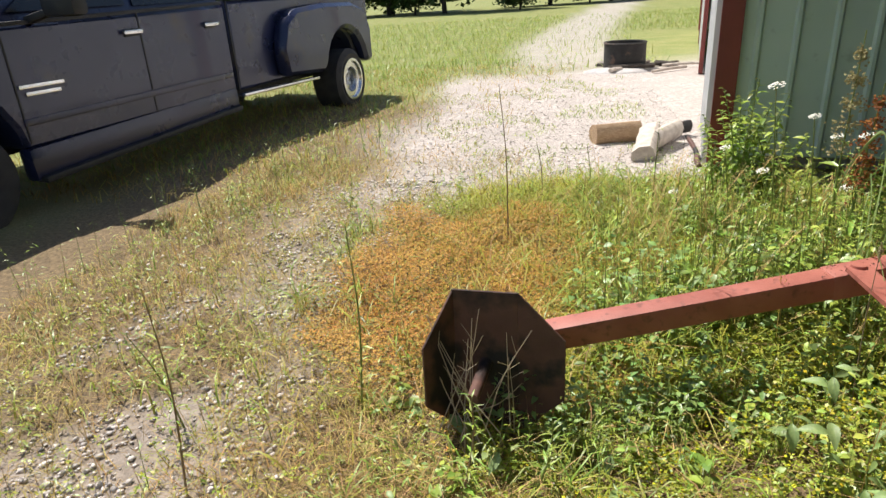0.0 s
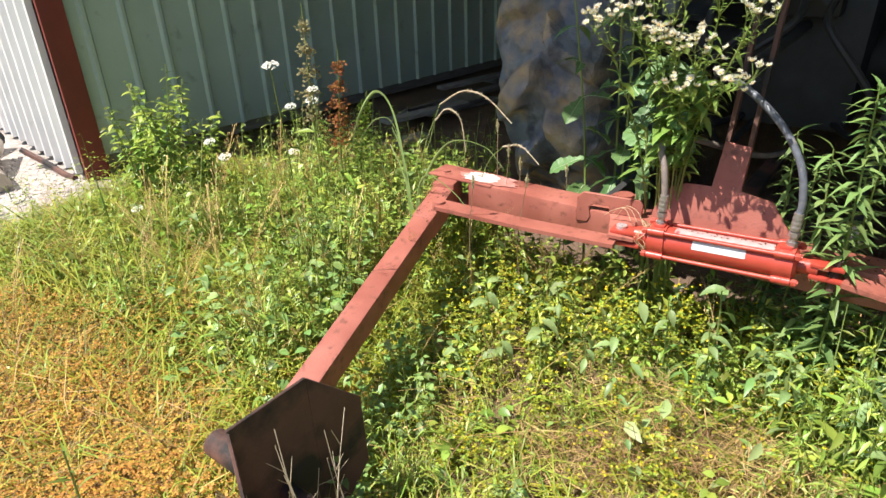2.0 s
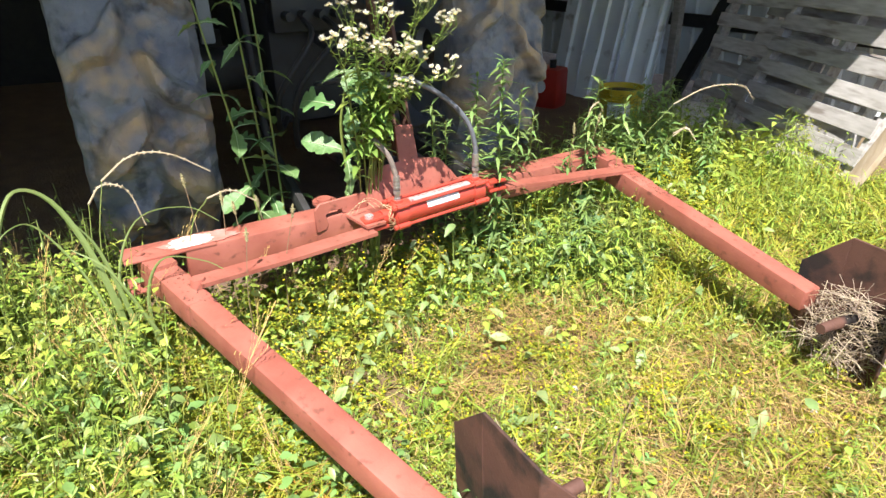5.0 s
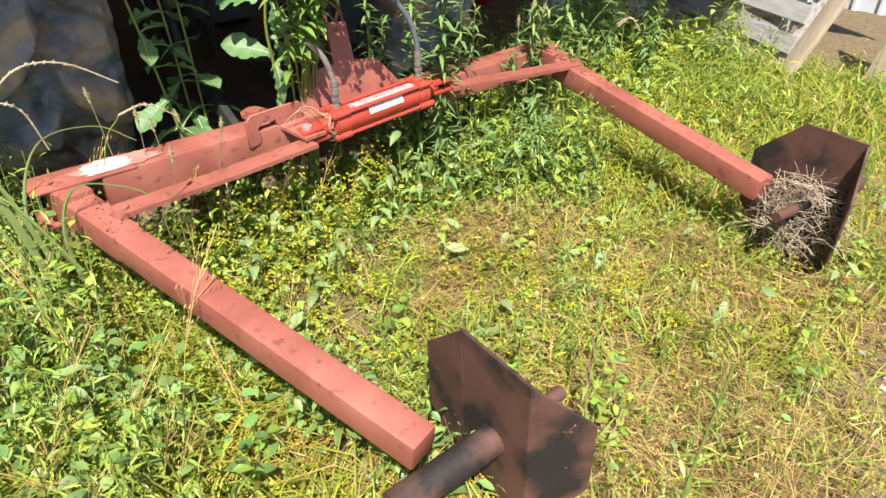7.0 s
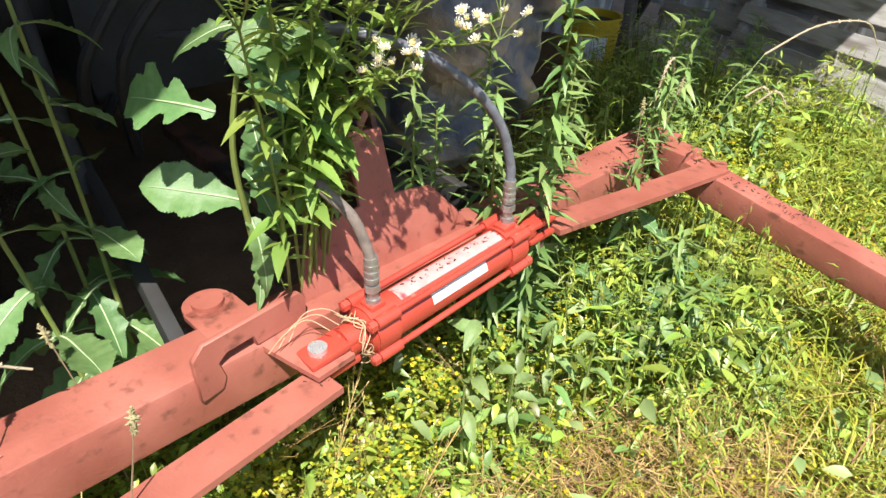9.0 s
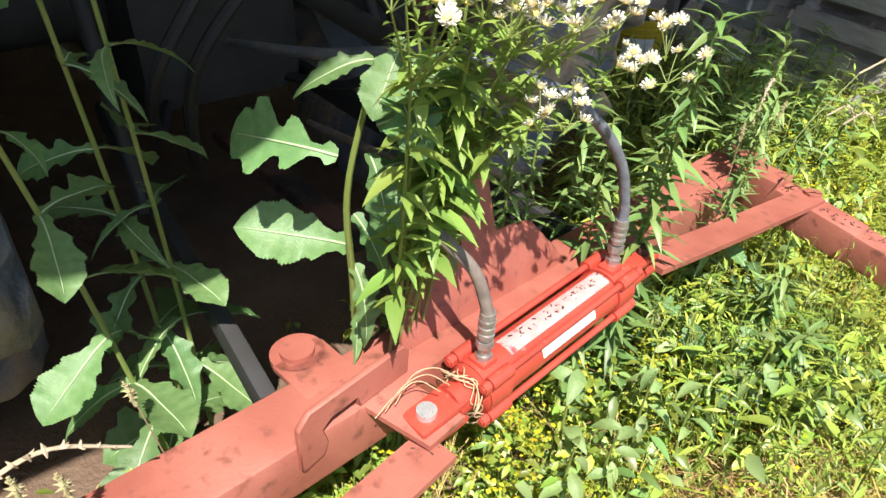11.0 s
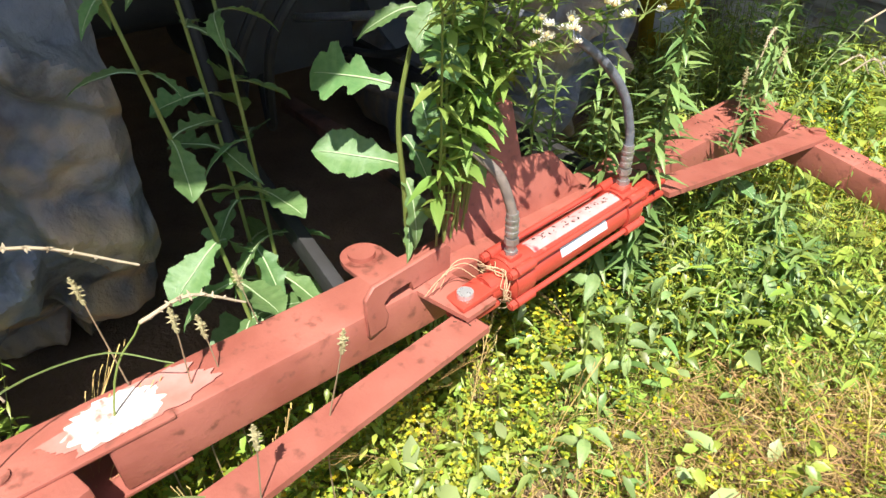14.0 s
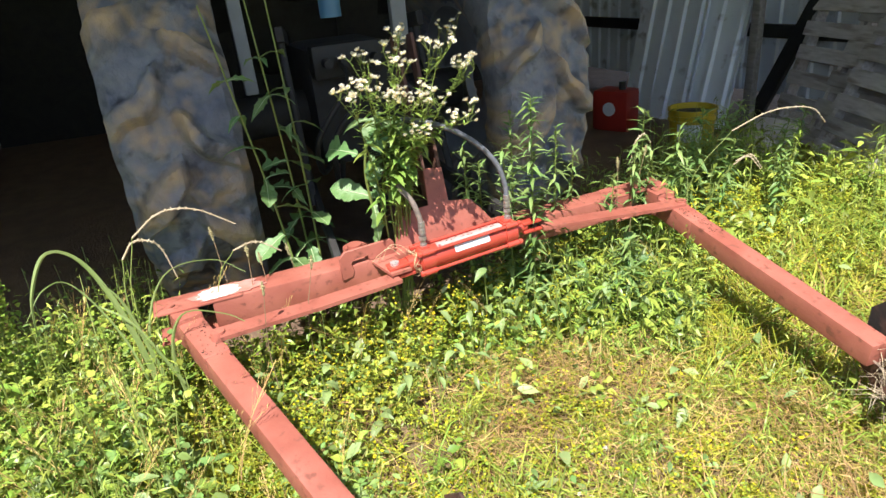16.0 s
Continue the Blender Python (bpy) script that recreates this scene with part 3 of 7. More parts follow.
box(bm, 0.07, 0.07, 2.6, pose(2.52, -2.42, 1.3), 0.006)
tagged(part("support_post", bm, OLDWOOD), "thin weathered wooden support post", "post", kind="structure")

# ---- bale unroller: cross bar, arms, cups, cylinder ----
unroller = thing("bale_unroller", 1.12, 1.10, 0, 0, "red tractor-mounted bale unroller with two arms and cup plates", "farm implement")
UL, UR = Vector((1.194, 2.203, 0.0)), Vector((1.068, 0.010, 0.0))
ALONG = (UR - UL).normalized()           # from the left end to the right end
FRONT = Vector((ALONG.y, -ALONG.x, 0))   # towards the open side
TOP = 0.482
BW = 0.120


def on_bar(s, out=0.0, z=TOP):
    """A place s metres from the bar's left end, out metres before its middle line."""
    p = UL + ALONG * s + FRONT * out
    return Vector((p.x, p.y, z - 0.004 * s / 2.17))


LENGTH = (UR - UL).length
bm = bmesh.new()
beam(bm, on_bar(0.19, 0, TOP - 0.0545), on_bar(LENGTH - 0.19, 0, TOP - 0.0545), BW, 0.106, 0.008)
part("cross_tube", bm, RED, unroller)
for s0, s1 in ((0.0, 0.295), (LENGTH - 0.295, LENGTH)):
    bm = bmesh.new()
    beam(bm, on_bar(s0, 0, TOP - 0.004), on_bar(s1, 0, TOP - 0.004), 0.124, 0.008, 0.003)
    part("top_plate", bm, RED, unroller)
    bm = bmesh.new()
    beam(bm, on_bar(s0, 0, TOP - 0.116), on_bar(s1, 0, TOP - 0.112), 0.124, 0.008, 0.003)
    part("bottom_plate", bm, RED, unroller)
ON_TOP = Matrix(((ALONG.x, FRONT.x, 0, UL.x), (ALONG.y, FRONT.y, 0, UL.y), (0, 0, 1, TOP + 0.0012), (0, 0, 0, 1)))
for mid, half, wide, up, material, name in ((0.245, 0.125, 0.050, 0.0, CHALK_RED, "faded_paint"), (0.220, 0.078, 0.042, 0.0012, WHITE_PAINT, "bare_patch")):
    bm = bmesh.new()
    pts = []
    for k in range(90):
        a = 2 * math.pi * k / 90
        ray = Vector((math.cos(a), math.sin(a), half * 9))
        w = 1 + 0.22 * noise.noise(ray * 1.6) + 0.20 * noise.noise(ray * 4.5) + 0.12 * noise.noise(ray * 13)
        pts.append((mid + half * w * math.cos(a), max(-0.048, min(0.048, 0.003 + wide * 1.1 * w * math.sin(a)))))
    prism(bm, pts, 0.0009, ON_TOP @ Matrix.Translation((0, 0, up)))
    part(name, bm, material, unroller, "bleached pale patch on the paint")
bm = bmesh.new()
rod(bm, on_bar(0.055, 0.012, TOP - 0.15), on_bar(0.055, 0.012, TOP + 0.004), 0.016)
part("pivot_pin", bm, RED, unroller)
bm = bmesh.new()
rod(bm, on_bar(LENGTH - 0.055, 0.012, TOP - 0.15), on_bar(LENGTH - 0.055, 0.012, TOP + 0.006), 0.016)
part("pivot_pin", bm, RED, unroller)

ARML0, ARML1 = Vector((1.150, 2.116, 0.424)), Vector((-0.13, 1.838, 0.250))
ARMR0, ARMR1 = Vector((1.005, 0.090, 0.422)), Vector((-0.12, 0.275, 0.278))
for p0, p1 in ((ARML0, ARML1), (ARMR0, ARMR1)):
    bm = bmesh.new()
    beam(bm, p0, p1, 0.080, 0.082, 0.010)
    arm = part("arm", bm, RED, unroller)
    bm = bmesh.new()
    d = (p1 - p0).normalized()
    beam(bm, p0 + d * 0.02, p0 + d * 0.30, 0.086, 0.088, 0.010)
    part("arm_sleeve", bm, RED, arm)
    bm = bmesh.new()
    head = p0 + d * 0.03
    head.z = TOP - 0.060
    box(bm, 0.105, 0.088, 0.103, Matrix.Translation(head) @ Matrix.Rotation(math.atan2(d.y, d.x), 4, "Z"), 0.006)
    part("arm_head", bm, RED, arm)


def cup(centre, inward, bent, r1=0.245, deep=0.075):
    """An eight-sided steel dish that opens along inward, with a spike and a hub."""
    z = Vector(inward).normalized()
    x = Vector((0, 0, 1)).cross(z).normalized()
    m = Matrix((x, z.cross(x), z)).transposed().to_4x4()
    m.translation = centre
    c = r1 * math.tan(math.pi / 8)
    z0 = deep - 0.015
    bm = bmesh.new()
    prism(bm, [(-c, -r1), (c, -r1), (c, r1), (-c, r1)], 0.008, m @ Matrix.Translation((0, 0, z0)), 0.0015)
    dish = part("cup_plate", bm, RUST, unroller, "rusty eight-sided cup plate with bent sides", smooth=False)
    for s in (-1, 1):
        bm = bmesh.new()
        w = r1 - c
        fold = Matrix.Translation((s * c, 0, z0)) @ Matrix.Rotation(radians(-62 * s if s == bent else -4 * s), 4, "Y")
        prism(bm, [(0, -r1), (s * w, -c), (s * w, c), (0, r1)][::s], 0.008, m @ fold, 0.0015)
        part("bent_side", bm, RUST, dish, smooth=False)
    bm = bmesh.new()
    rod(bm, m @ Vector((0, 0, -0.20)), m @ Vector((0, 0, 0.065)), 0.036)
    part("hub", bm, RUST, dish)
    bm = bmesh.new()
    rod(bm, m @ Vector((0, 0, 0.0)), m @ Vector((0, 0, 0.27)), 0.022, 0.017)
    part("spike", bm, RUST, dish)
    return m


CUPL = cup((-0.205, 1.772, 0.246), (-0.08, -1, 0.03), -1)
CUPR = cup((-0.275, 0.150, 0.262), (0.17, 1, 0.03), 1)

# mast plate behind the bar, with an upright and two straps
MAST_AT = Vector((1.127, 1.148, 0.0))


def on_mast(y, z):
    """A place on the plate's outline, given across the bar and upwards from the ground."""
    return ((MAST_AT.y - y) / -ALONG.y, (z - 0.44) / LEAN_BACK.z)


LEAN_BACK = (Vector((0, 0, 1)) - FRONT * 0.30).normalized()
mm = Matrix((ALONG, LEAN_BACK, ALONG.cross(LEAN_BACK))).transposed().to_4x4()
mm.translation = (MAST_AT.x, MAST_AT.y, 0.44)
bm = bmesh.new()
outline = [(1.312, 0.45), (1.308, 0.495), (1.292, 0.545), (1.262, 0.585), (1.222, 0.602), (1.144, 0.606), (1.136, 0.744), (1.056, 0.737), (1.056, 0.606), (0.960, 0.592), (0.905, 0.525), (0.866, 0.470), (0.862, 0.45)]
prism(bm, [on_mast(*q) for q in outline], 0.012, mm, 0.002)
part("mast_plate", bm, RED, unroller)
for dy in (1.130, 1.064):
    bm = bmesh.new()
    p = mm @ Vector((*on_mast(dy, 0.62), 0.0)) + Vector((0.022, 0, 0))
    beam(bm, p, p + Vector((0.18, -0.008, 0.62)), 0.014, 0.050, 0.002, up=(1, 0, 0.1))
    part("mast_strap", bm, RUST, unroller)
# rear lug with a pin head
bm = bmesh.new()
p = Vector((1.262, 1.440, TOP - 0.014))
rod(bm, p, p + Vector((0, 0, 0.012)), 0.047, seg=24)
box(bm, 0.10, 0.10, 0.012, Matrix.Translation(p + Vector((-0.05, 0, 0.006))), 0.002)
rear_lug = part("rear_lug", bm, RED, unroller)
bm = bmesh.new()
rod(bm, p + Vector((0, 0, 0.011)), p + Vector((0, 0, 0.022)), 0.030, seg=24)
part("pin_head", bm, RED, rear_lug)
# slotted lug on the front face
bm = bmesh.new()
LUG_WAY = Vector((0.052, -0.9987, 0)).normalized()   # the lug stands a little askew on the bar
mm = Matrix((LUG_WAY, Vector((0, 0, 1)), LUG_WAY.cross(Vector((0, 0, 1))))).transposed().to_4x4()
mm.translation = (1.099, 1.556, 0.430)
prism(bm, [(0, 0), (0.042, 0.004), (0.052, 0.026), (0.044, 0.060), (0.060, 0.072), (0.112, 0.073), (0.116, 0.050), (0.180, 0.050), (0.184, 0.030), (0.222, 0.030), (0.226, 0.095), (0.212, 0.112), (0.022, 0.112), (0.0, 0.090)], 0.011, mm, 0.002)
part("slotted_lug", bm, RED, unroller)
# tongue plate from the lug to the clevis
TZ = 0.474
bm = bmesh.new()
P = [Vector(p) for p in ((1.135, 1.446, TZ + 0.012), (1.130, 1.356, TZ + 0.012), (0.982, 1.318, TZ - 0.018), (0.979, 1.400, TZ - 0.018))]
vs = [bm.verts.new(p) for p in P] + [bm.verts.new(p - Vector((0, 0, 0.011))) for p in P]
for q in ((3, 2, 1, 0), (4, 5, 6, 7), (0, 1, 5, 4), (1, 2, 6, 5), (2, 3, 7, 6), (3, 0, 4, 7)):
    bm.faces.new([vs[i] for i in q])
bmesh.ops.recalc_face_normals(bm, faces=bm.faces[:])
part("tongue_plate", bm, RED, unroller)
# flat links from the arms
for pts in (((0.935, 2.032, 0.456), (0.968, 1.70, 0.438), (0.985, 1.375, 0.438)), ((0.855, 0.090, 0.452), (0.915, 0.40, 0.464), (0.985, 0.735, 0.476))):
    bm = bmesh.new()
    rows = []
    for k, p in enumerate(pts):
        p = Vector(p)
        d = (Vector(pts[min(k + 1, 2)]) - Vector(pts[max(k - 1, 0)])).normalized()
        sd = d.cross(Vector((0, 0, 1))).normalized() * 0.037
        rows.append([bm.verts.new(p + sd), bm.verts.new(p - sd), bm.verts.new(p - sd - Vector((0, 0, 0.014))), bm.verts.new(p + sd - Vector((0, 0, 0.014)))])
    for a, b in zip(rows, rows[1:]):
        for k in range(4):
            bm.faces.new((a[k], a[(k + 1) % 4], b[(k + 1) % 4], b[k]))
    bm.faces.new(rows[0][::-1]), bm.faces.new(rows[-1])
    bmesh.ops.recalc_face_normals(bm, faces=bm.faces[:])
    link = part("flat_link", bm, RED, unroller)
    bm = bmesh.new()
    p = Vector(pts[0])
    rod(bm, p - Vector((0, 0, 0.02)), p + Vector((0, 0, 0.008)), 0.026, 0.022, 20)
    part("link_bolt", bm, RED, link)

# hydraulic cylinder
cyl = thing("hydraulic_cylinder", 0.98, 1.06, 0.45, 0, "bright red tie-rod hydraulic cylinder with white sticker", "cylinder")
C0, C1 = Vector((1.014, 1.270, 0.461)), Vector((0.9966, 0.862, 0.4823))
AX = (C1 - C0).normalized()
SD = AX.cross(Vector((0, 0, 1))).normalized()
UPV = SD.cross(AX)
bm = bmesh.new()
rod(bm, C0 + AX * 0.04, C1 - AX * 0.04, 0.044, seg=40)
part("barrel", bm, BRIGHT_RED, cyl)
for base, way in ((C0, 1), (C1, -1)):
    bm = bmesh.new()
    rod(bm, base, base + AX * 0.050 * way, 0.0495, seg=32)
    rod(bm, base - AX * 0.008 * way, base, 0.036, 0.046, 28)
    for i in (-1, 1):
        for j in (-1, 1):
            q = SD * 0.040 * i + UPV * 0.040 * j
            rod(bm, base + q, base + q + AX * 0.050 * way, 0.0120, seg=12)
    beam(bm, base + AX * 0.008 * way + UPV * 0.045, base + AX * 0.044 * way + UPV * 0.045, 0.036, 0.022, 0.006)
    part("end_cap", bm, BRIGHT_RED, cyl)
for i in (-1, 1):
    for j in (-1, 1):
        q = SD * 0.040 * i + UPV * 0.040 * j
        bm = bmesh.new()
        rod(bm, C0 + q - AX * 0.018, C1 + q + AX * 0.02, 0.0065, seg=10)
        part("tie_rod", bm, BRIGHT_RED, cyl)
        for e in (C0 + q - AX * 0.016, C1 + q + AX * 0.003):
            bm = bmesh.new()
            rod(bm, e, e + AX * 0.013, 0.011, seg=6)
            part("nut", bm, BRIGHT_RED, cyl)
# wrapped stickers on the barrel


def wrapped(a0, a1, s0, s1, r):
    bm = bmesh.new()
    n = 10
    rows = []
    for k in range(n + 1):
        a = radians(a0 + (a1 - a0) * k / n)
        d = SD * math.cos(a) + UPV * math.sin(a)
        rows.append([bm.verts.new(C0 + AX * s + d * rr) for s, rr in ((s0, r), (s1, r), (s1, r - 0.002), (s0, r - 0.002))])
    for a, b in zip(rows, rows[1:]):
        for k in range(4):
            bm.faces.new((a[k], a[(k + 1) % 4], b[(k + 1) % 4], b[k]))
    bm.faces.new(rows[0][::-1]), bm.faces.new(rows[-1])
    bmesh.ops.recalc_face_normals(bm, faces=bm.faces[:])
    return bm


sgn = 1 if SD.x < 0 else -1
part("sticker", wrapped(*((8, 42) if sgn > 0 else (172, 138)), 0.135, 0.285, 0.0452), STICKER, cyl, "white label with unreadable print")
part("faded_label", wrapped(*((62, 112) if sgn > 0 else (118, 68)), 0.075, 0.355, 0.0450), FADED_LABEL, cyl, "sun-bleached pale strip")
# clevis and pins
bm = bmesh.new()
rod(bm, C0 + AX * 0.0, C0 - AX * 0.05, 0.030)
beam(bm, C0 - AX * 0.03 + UPV * 0.012, C0 - AX * 0.130 + UPV * 0.008, 0.056, 0.014, 0.005)
beam(bm, C0 - AX * 0.03 - UPV * 0.030, C0 - AX * 0.130 - UPV * 0.030, 0.056, 0.014, 0.005)
part("clevis", bm, BRIGHT_RED, cyl)
bm = bmesh.new()
pin_at = C0 - AX * 0.100
rod(bm, pin_at - Vector((0, 0, 0.06)), pin_at + Vector((0, 0, 0.026)), 0.017, seg=24)
part("clevis_pin", bm, PIN, cyl, "bright steel pin")
bm = bmesh.new()
rod(bm, C1, C1 + AX * 0.06, 0.022)
beam(bm, C1 + AX * 0.04 + UPV * 0.016, C1 + AX * 0.125 + UPV * 0.012, 0.05, 0.012, 0.004)
beam(bm, C1 + AX * 0.04 - UPV * 0.020, C1 + AX * 0.125 - UPV * 0.024, 0.05, 0.012, 0.004)
part("rod_clevis", bm, BRIGHT_RED, cyl)
bm = bmesh.new()
e = C1 + AX * 0.10
rod(bm, e - Vector((0, 0, 0.06)), e + Vector((0, 0, 0.035)), 0.014)
part("rod_pin", bm, RUST, cyl)

# two hoses with crimped fittings


def hose(name, base, pts, material, label):
    t = thing(name, *base, 0, label, "hydraulic hose")
    b = Vector(base)
    bm = bmesh.new()
    rod(bm, b, b + Vector((0, 0, 0.018)), 0.015, seg=6)
    rod(bm, b + Vector((0, 0, 0.018)), b + Vector((0, 0, 0.045)), 0.0105)
    rod(bm, b + Vector((0, 0, 0.034)), b + Vector((0, 0, 0.048)), 0.0155, seg=6)
    rod(bm, b + Vector((0, 0, 0.052)), b + Vector((0, 0, 0.105)), 0.0128, seg=20)
    for k in range(3):
        rod(bm, b + Vector((0, 0, 0.058 + 0.014 * k)), b + Vector((0, 0, 0.064 + 0.014 * k)), 0.0142, seg=20)
    part("fitting", bm, STEEL, t, "dull steel crimped fitting")
    bm = bmesh.new()
    sweep(bm, smooth_path([b + Vector((0, 0, 0.09)), *pts], 8), 0.0102, 14)
    part("hose_body", bm, material, t)


hose("hose", (1.000, 0.880, 0.530), [(1.004, 0.880, 0.67), (1.020, 0.903, 0.758), (1.055, 0.963, 0.843), (1.115, 1.058, 0.913), (1.22, 1.17, 0.948), (1.45, 1.22, 0.90), (1.9, 1.15, 0.80)], HOSE, "black hydraulic hose arching up from the cylinder")
hose("hose", (1.012, 1.247, 0.508), [(1.016, 1.250, 0.628), (1.034, 1.264, 0.690), (1.074, 1.288, 0.735), (1.13, 1.285, 0.758), (1.22, 1.22, 0.735), (1.45, 1.05, 0.64), (1.9, 0.95, 0.55)], MUDHOSE, "mud-stained hydraulic hose bending back from the cylinder")

# twine tangled round the clevis
twine = thing("twine", 1.02, 1.33, 0.47, 0, "loose straw-coloured twine tangled round the clevis", "twine")
rs = random.Random(44)
for k in range(6):
    bm = bmesh.new()
    c = C0 - AX * rs.uniform(0.004, 0.05)
    r, a0 = rs.uniform(0.036, 0.05), rs.uniform(0, 6)
    sweep(bm, smooth_path([c + AX * (0.014 * math.sin(j * 1.9 + k)) + (SD * math.cos(a0 + 0.55 * j) + UPV * math.sin(a0 + 0.55 * j)) * r * (1 + 0.12 * math.sin(j * 2.3 + k)) for j in range(10)], 4), 0.0011, 5)
    part("twine_loop", bm, OLDSTRING, twine)
for k in range(3):
    bm = bmesh.new()
    p = C0 - AX * (0.03 + 0.02 * k) + UPV * 0.045
    sweep(bm, smooth_path([p, p - AX * 0.03 + Vector((0.02, 0.0, 0.03)), p - AX * 0.07 + Vector((0.03, 0, 0.035 - 0.01 * k)), p - AX * 0.10 + Vector((0.035, 0, -0.01))], 5), 0.0010, 5)
    part("twine_end", bm, OLDSTRING, twine)

# ---- tractor ----
TR = pose(2.38, 1.02, 0, 0, 0, -4.8)
tractor = thing("tractor", 2.38, 1.02, 0, -4.8, "old farm tractor with muddy lugged rear tyres in shade", "tractor")


def tractor_part(name, bm, material, parent=None, label="", smooth=True):
    bm.transform(TR)
    return part(name, bm, material, parent or tractor, label, smooth)


def lugged_tyre(bm, y, R=0.812, W=0.50, lug=0.088, n=14):
    """A carcass whose tread rises into slanting bars, worn round and caked with mud."""
    h, turns, Z = W / 2, 520, 0.83
    mud = bm.verts.layers.float_color.new("mud")
    across = [(R - 0.36, -0.62), (R - 0.22, -0.96), (R - 0.12, -1.0)] + [(None, -0.97 + 1.94 * k / 52) for k in range(53)] + [(R - 0.12, 1.0), (R - 0.22, 0.96), (R - 0.36, 0.62)]
    rings = []
    for i in range(turns):
        th = 2 * math.pi * i / turns
        ring = []
        for r, s in across:
            bar = flank = 0.0
            at = Vector((0.8 * math.cos(th), s * h + y, 0.8 * math.sin(th)))
            if r is None:
                e = abs(s)
                r = R - 0.012 * e * e - 0.05 * max(0, e - 0.82) * 5
                wander = 0.20 * noise.noise(at * 4.5) + 0.10 * noise.noise(at * 11)
                for side in (0, 1):
                    inner = (s if side else -s) + 0.05 + 0.10 * noise.noise(at * 6 + Vector((side * 5, 0, 0)))
                    if inner <= 0:
                        continue
                    u = (n * th / (2 * math.pi) - 0.62 * e ** 0.8 + 0.5 * side + wander) % 1 - 0.5
                    wide = 0.205 + 0.06 * noise.noise(at * 3 + Vector((0, 9, 0)))
                    b = min(1, max(0, (wide - abs(u)) / 0.12))
                    b = b * b * (3 - 2 * b)
                    c = min(1, inner / 0.22)
                    b *= c * c * (3 - 2 * c)
                    if b > bar:
                        bar, flank = b, min(1, max(0, 0.5 - u * 3))
                r += lug * bar * (1 - 0.35 * max(0, e - 0.7) / 0.3) * (0.85 + 0.5 * noise.noise(at * 5 + Vector((4, 4, 4))))
            r += 0.020 * noise.noise(at * 5) + 0.018 * noise.noise(at * 14) + 0.008 * noise.noise(at * 32)
            v = bm.verts.new((r * math.cos(th), s * h + y + 0.008 * noise.noise(at * 9), r * math.sin(th) + Z))
            crust = min(1, max(0, 0.02 + 0.20 * bar + 0.42 * bar * flank + 0.85 * noise.noise(at * 4.2 + Vector((3, 1, 7))) + 0.70 * noise.noise(at * 11) + 0.5 * noise.noise(at * 27)))
            v[mud] = (crust, crust, crust, 1)
            ring.append(v)
        rings.append(ring)
    m = len(across)
    for i in range(turns):
        a, b = rings[i], rings[(i + 1) % turns]
        for k in range(m):
            j = (k + 1) % m
            bm.faces.new((a[k], b[k], b[j], a[j]))
    return bm


for y in (0.872, -0.800):
    bm = bmesh.new()
    lugged_tyre(bm, y)
    wheel = tractor_part("rear_tyre", bm, TYRE, None, "muddy lugged rubber tyre")
    bm = bmesh.new()
    revolve(bm, [(0.44, y - 0.16), (0.46, y - 0.16), (0.46, y + 0.16), (0.44, y + 0.16), (0.40, y + 0.05), (0.12, y + 0.03), (0.12, y - 0.02), (0.40, y - 0.02)], 36, Matrix.Translation((0, 0, 0.83)))
    tractor_part("rim", bm, PALE, wheel)
bm = bmesh.new()
rod(bm, (0, -0.65, 0.83), (0, 0.65, 0.83), 0.11, seg=20)
box(bm, 0.62, 0.46, 0.60, pose(0.05, 0, 0.86), 0.06)
box(bm, 0.9, 0.34, 0.42, pose(0.7, 0, 0.85), 0.05)
rear = tractor_part("axle_housing", bm, GREYP)
bm = bmesh.new()
box(bm, 1.7, 0.62, 0.55, pose(2.05, 0, 1.15), 0.08)
tractor_part("hood", bm, GREYP)
for y in (0.72, -0.72):
    bm = bmesh.new()
    rev = [(1.0 * math.cos(a), 1.0 * math.sin(a)) for a in (math.pi * k / 10 for k in range(11))]
    rows = []
    for px, pz in rev:
        rows.append([bm.verts.new((px, y + dy, 0.9 + pz + dz)) for dy, dz in ((-0.30, 0), (0.20, 0), (0.20, 0.012), (-0.30, 0.012))])
    for a, b in zip(rows[1:6], rows[2:7]):
        for k in range(4):
            bm.faces.new((a[k], a[(k + 1) % 4], b[(k + 1) % 4], b[k]))
    for k in [v for v in bm.verts if not v.link_faces]:
        bm.verts.remove(k)
    bmesh.ops.recalc_face_normals(bm, faces=bm.faces[:])
    tractor_part("fender", bm, GREYP, None, "dark grey fender")
    bm = bmesh.new()
    rod(bm, (1.9, y + 0.10, 0.33), (1.9, y - 0.10, 0.33), 0.33, seg=32)
    tractor_part("front_tyre", bm, RUBBER)
# three-point links and clutter between the wheels
for y in (0.40, -0.40):
    bm = bmesh.new()
    beam(bm, (-0.10, y * 0.75, 0.55), (-1.18, y, 0.42), 0.03, 0.07, 0.006)
    tractor_part("lower_link", bm, GREYP)
    bm = bmesh.new()
    rod(bm, (-0.55, y * 0.9, 0.48), (-0.28, y * 0.85, 1.22), 0.018)
    tractor_part("lift_rod", bm, GREYP)
    bm = bmesh.new()
    beam(bm, (-0.02, y * 0.7, 1.20), (-0.34, y * 0.87, 1.25), 0.04, 0.07, 0.01)
    tractor_part("lift_arm", bm, GREYP)
bm = bmesh.new()
rod(bm, (-0.25, 0, 0.98), (-1.10, 0.03, 0.92), 0.022)
tractor_part("top_link", bm, GREYP)
bm = bmesh.new()
box(bm, 0.75, 0.06, 0.035, pose(-0.5, 0, 0.42), 0.006)
tractor_part("drawbar", bm, RUST)
bm = bmesh.new()
box(bm, 0.12, 0.34, 0.16, pose(-0.30, 0.05, 1.10), 0.02)
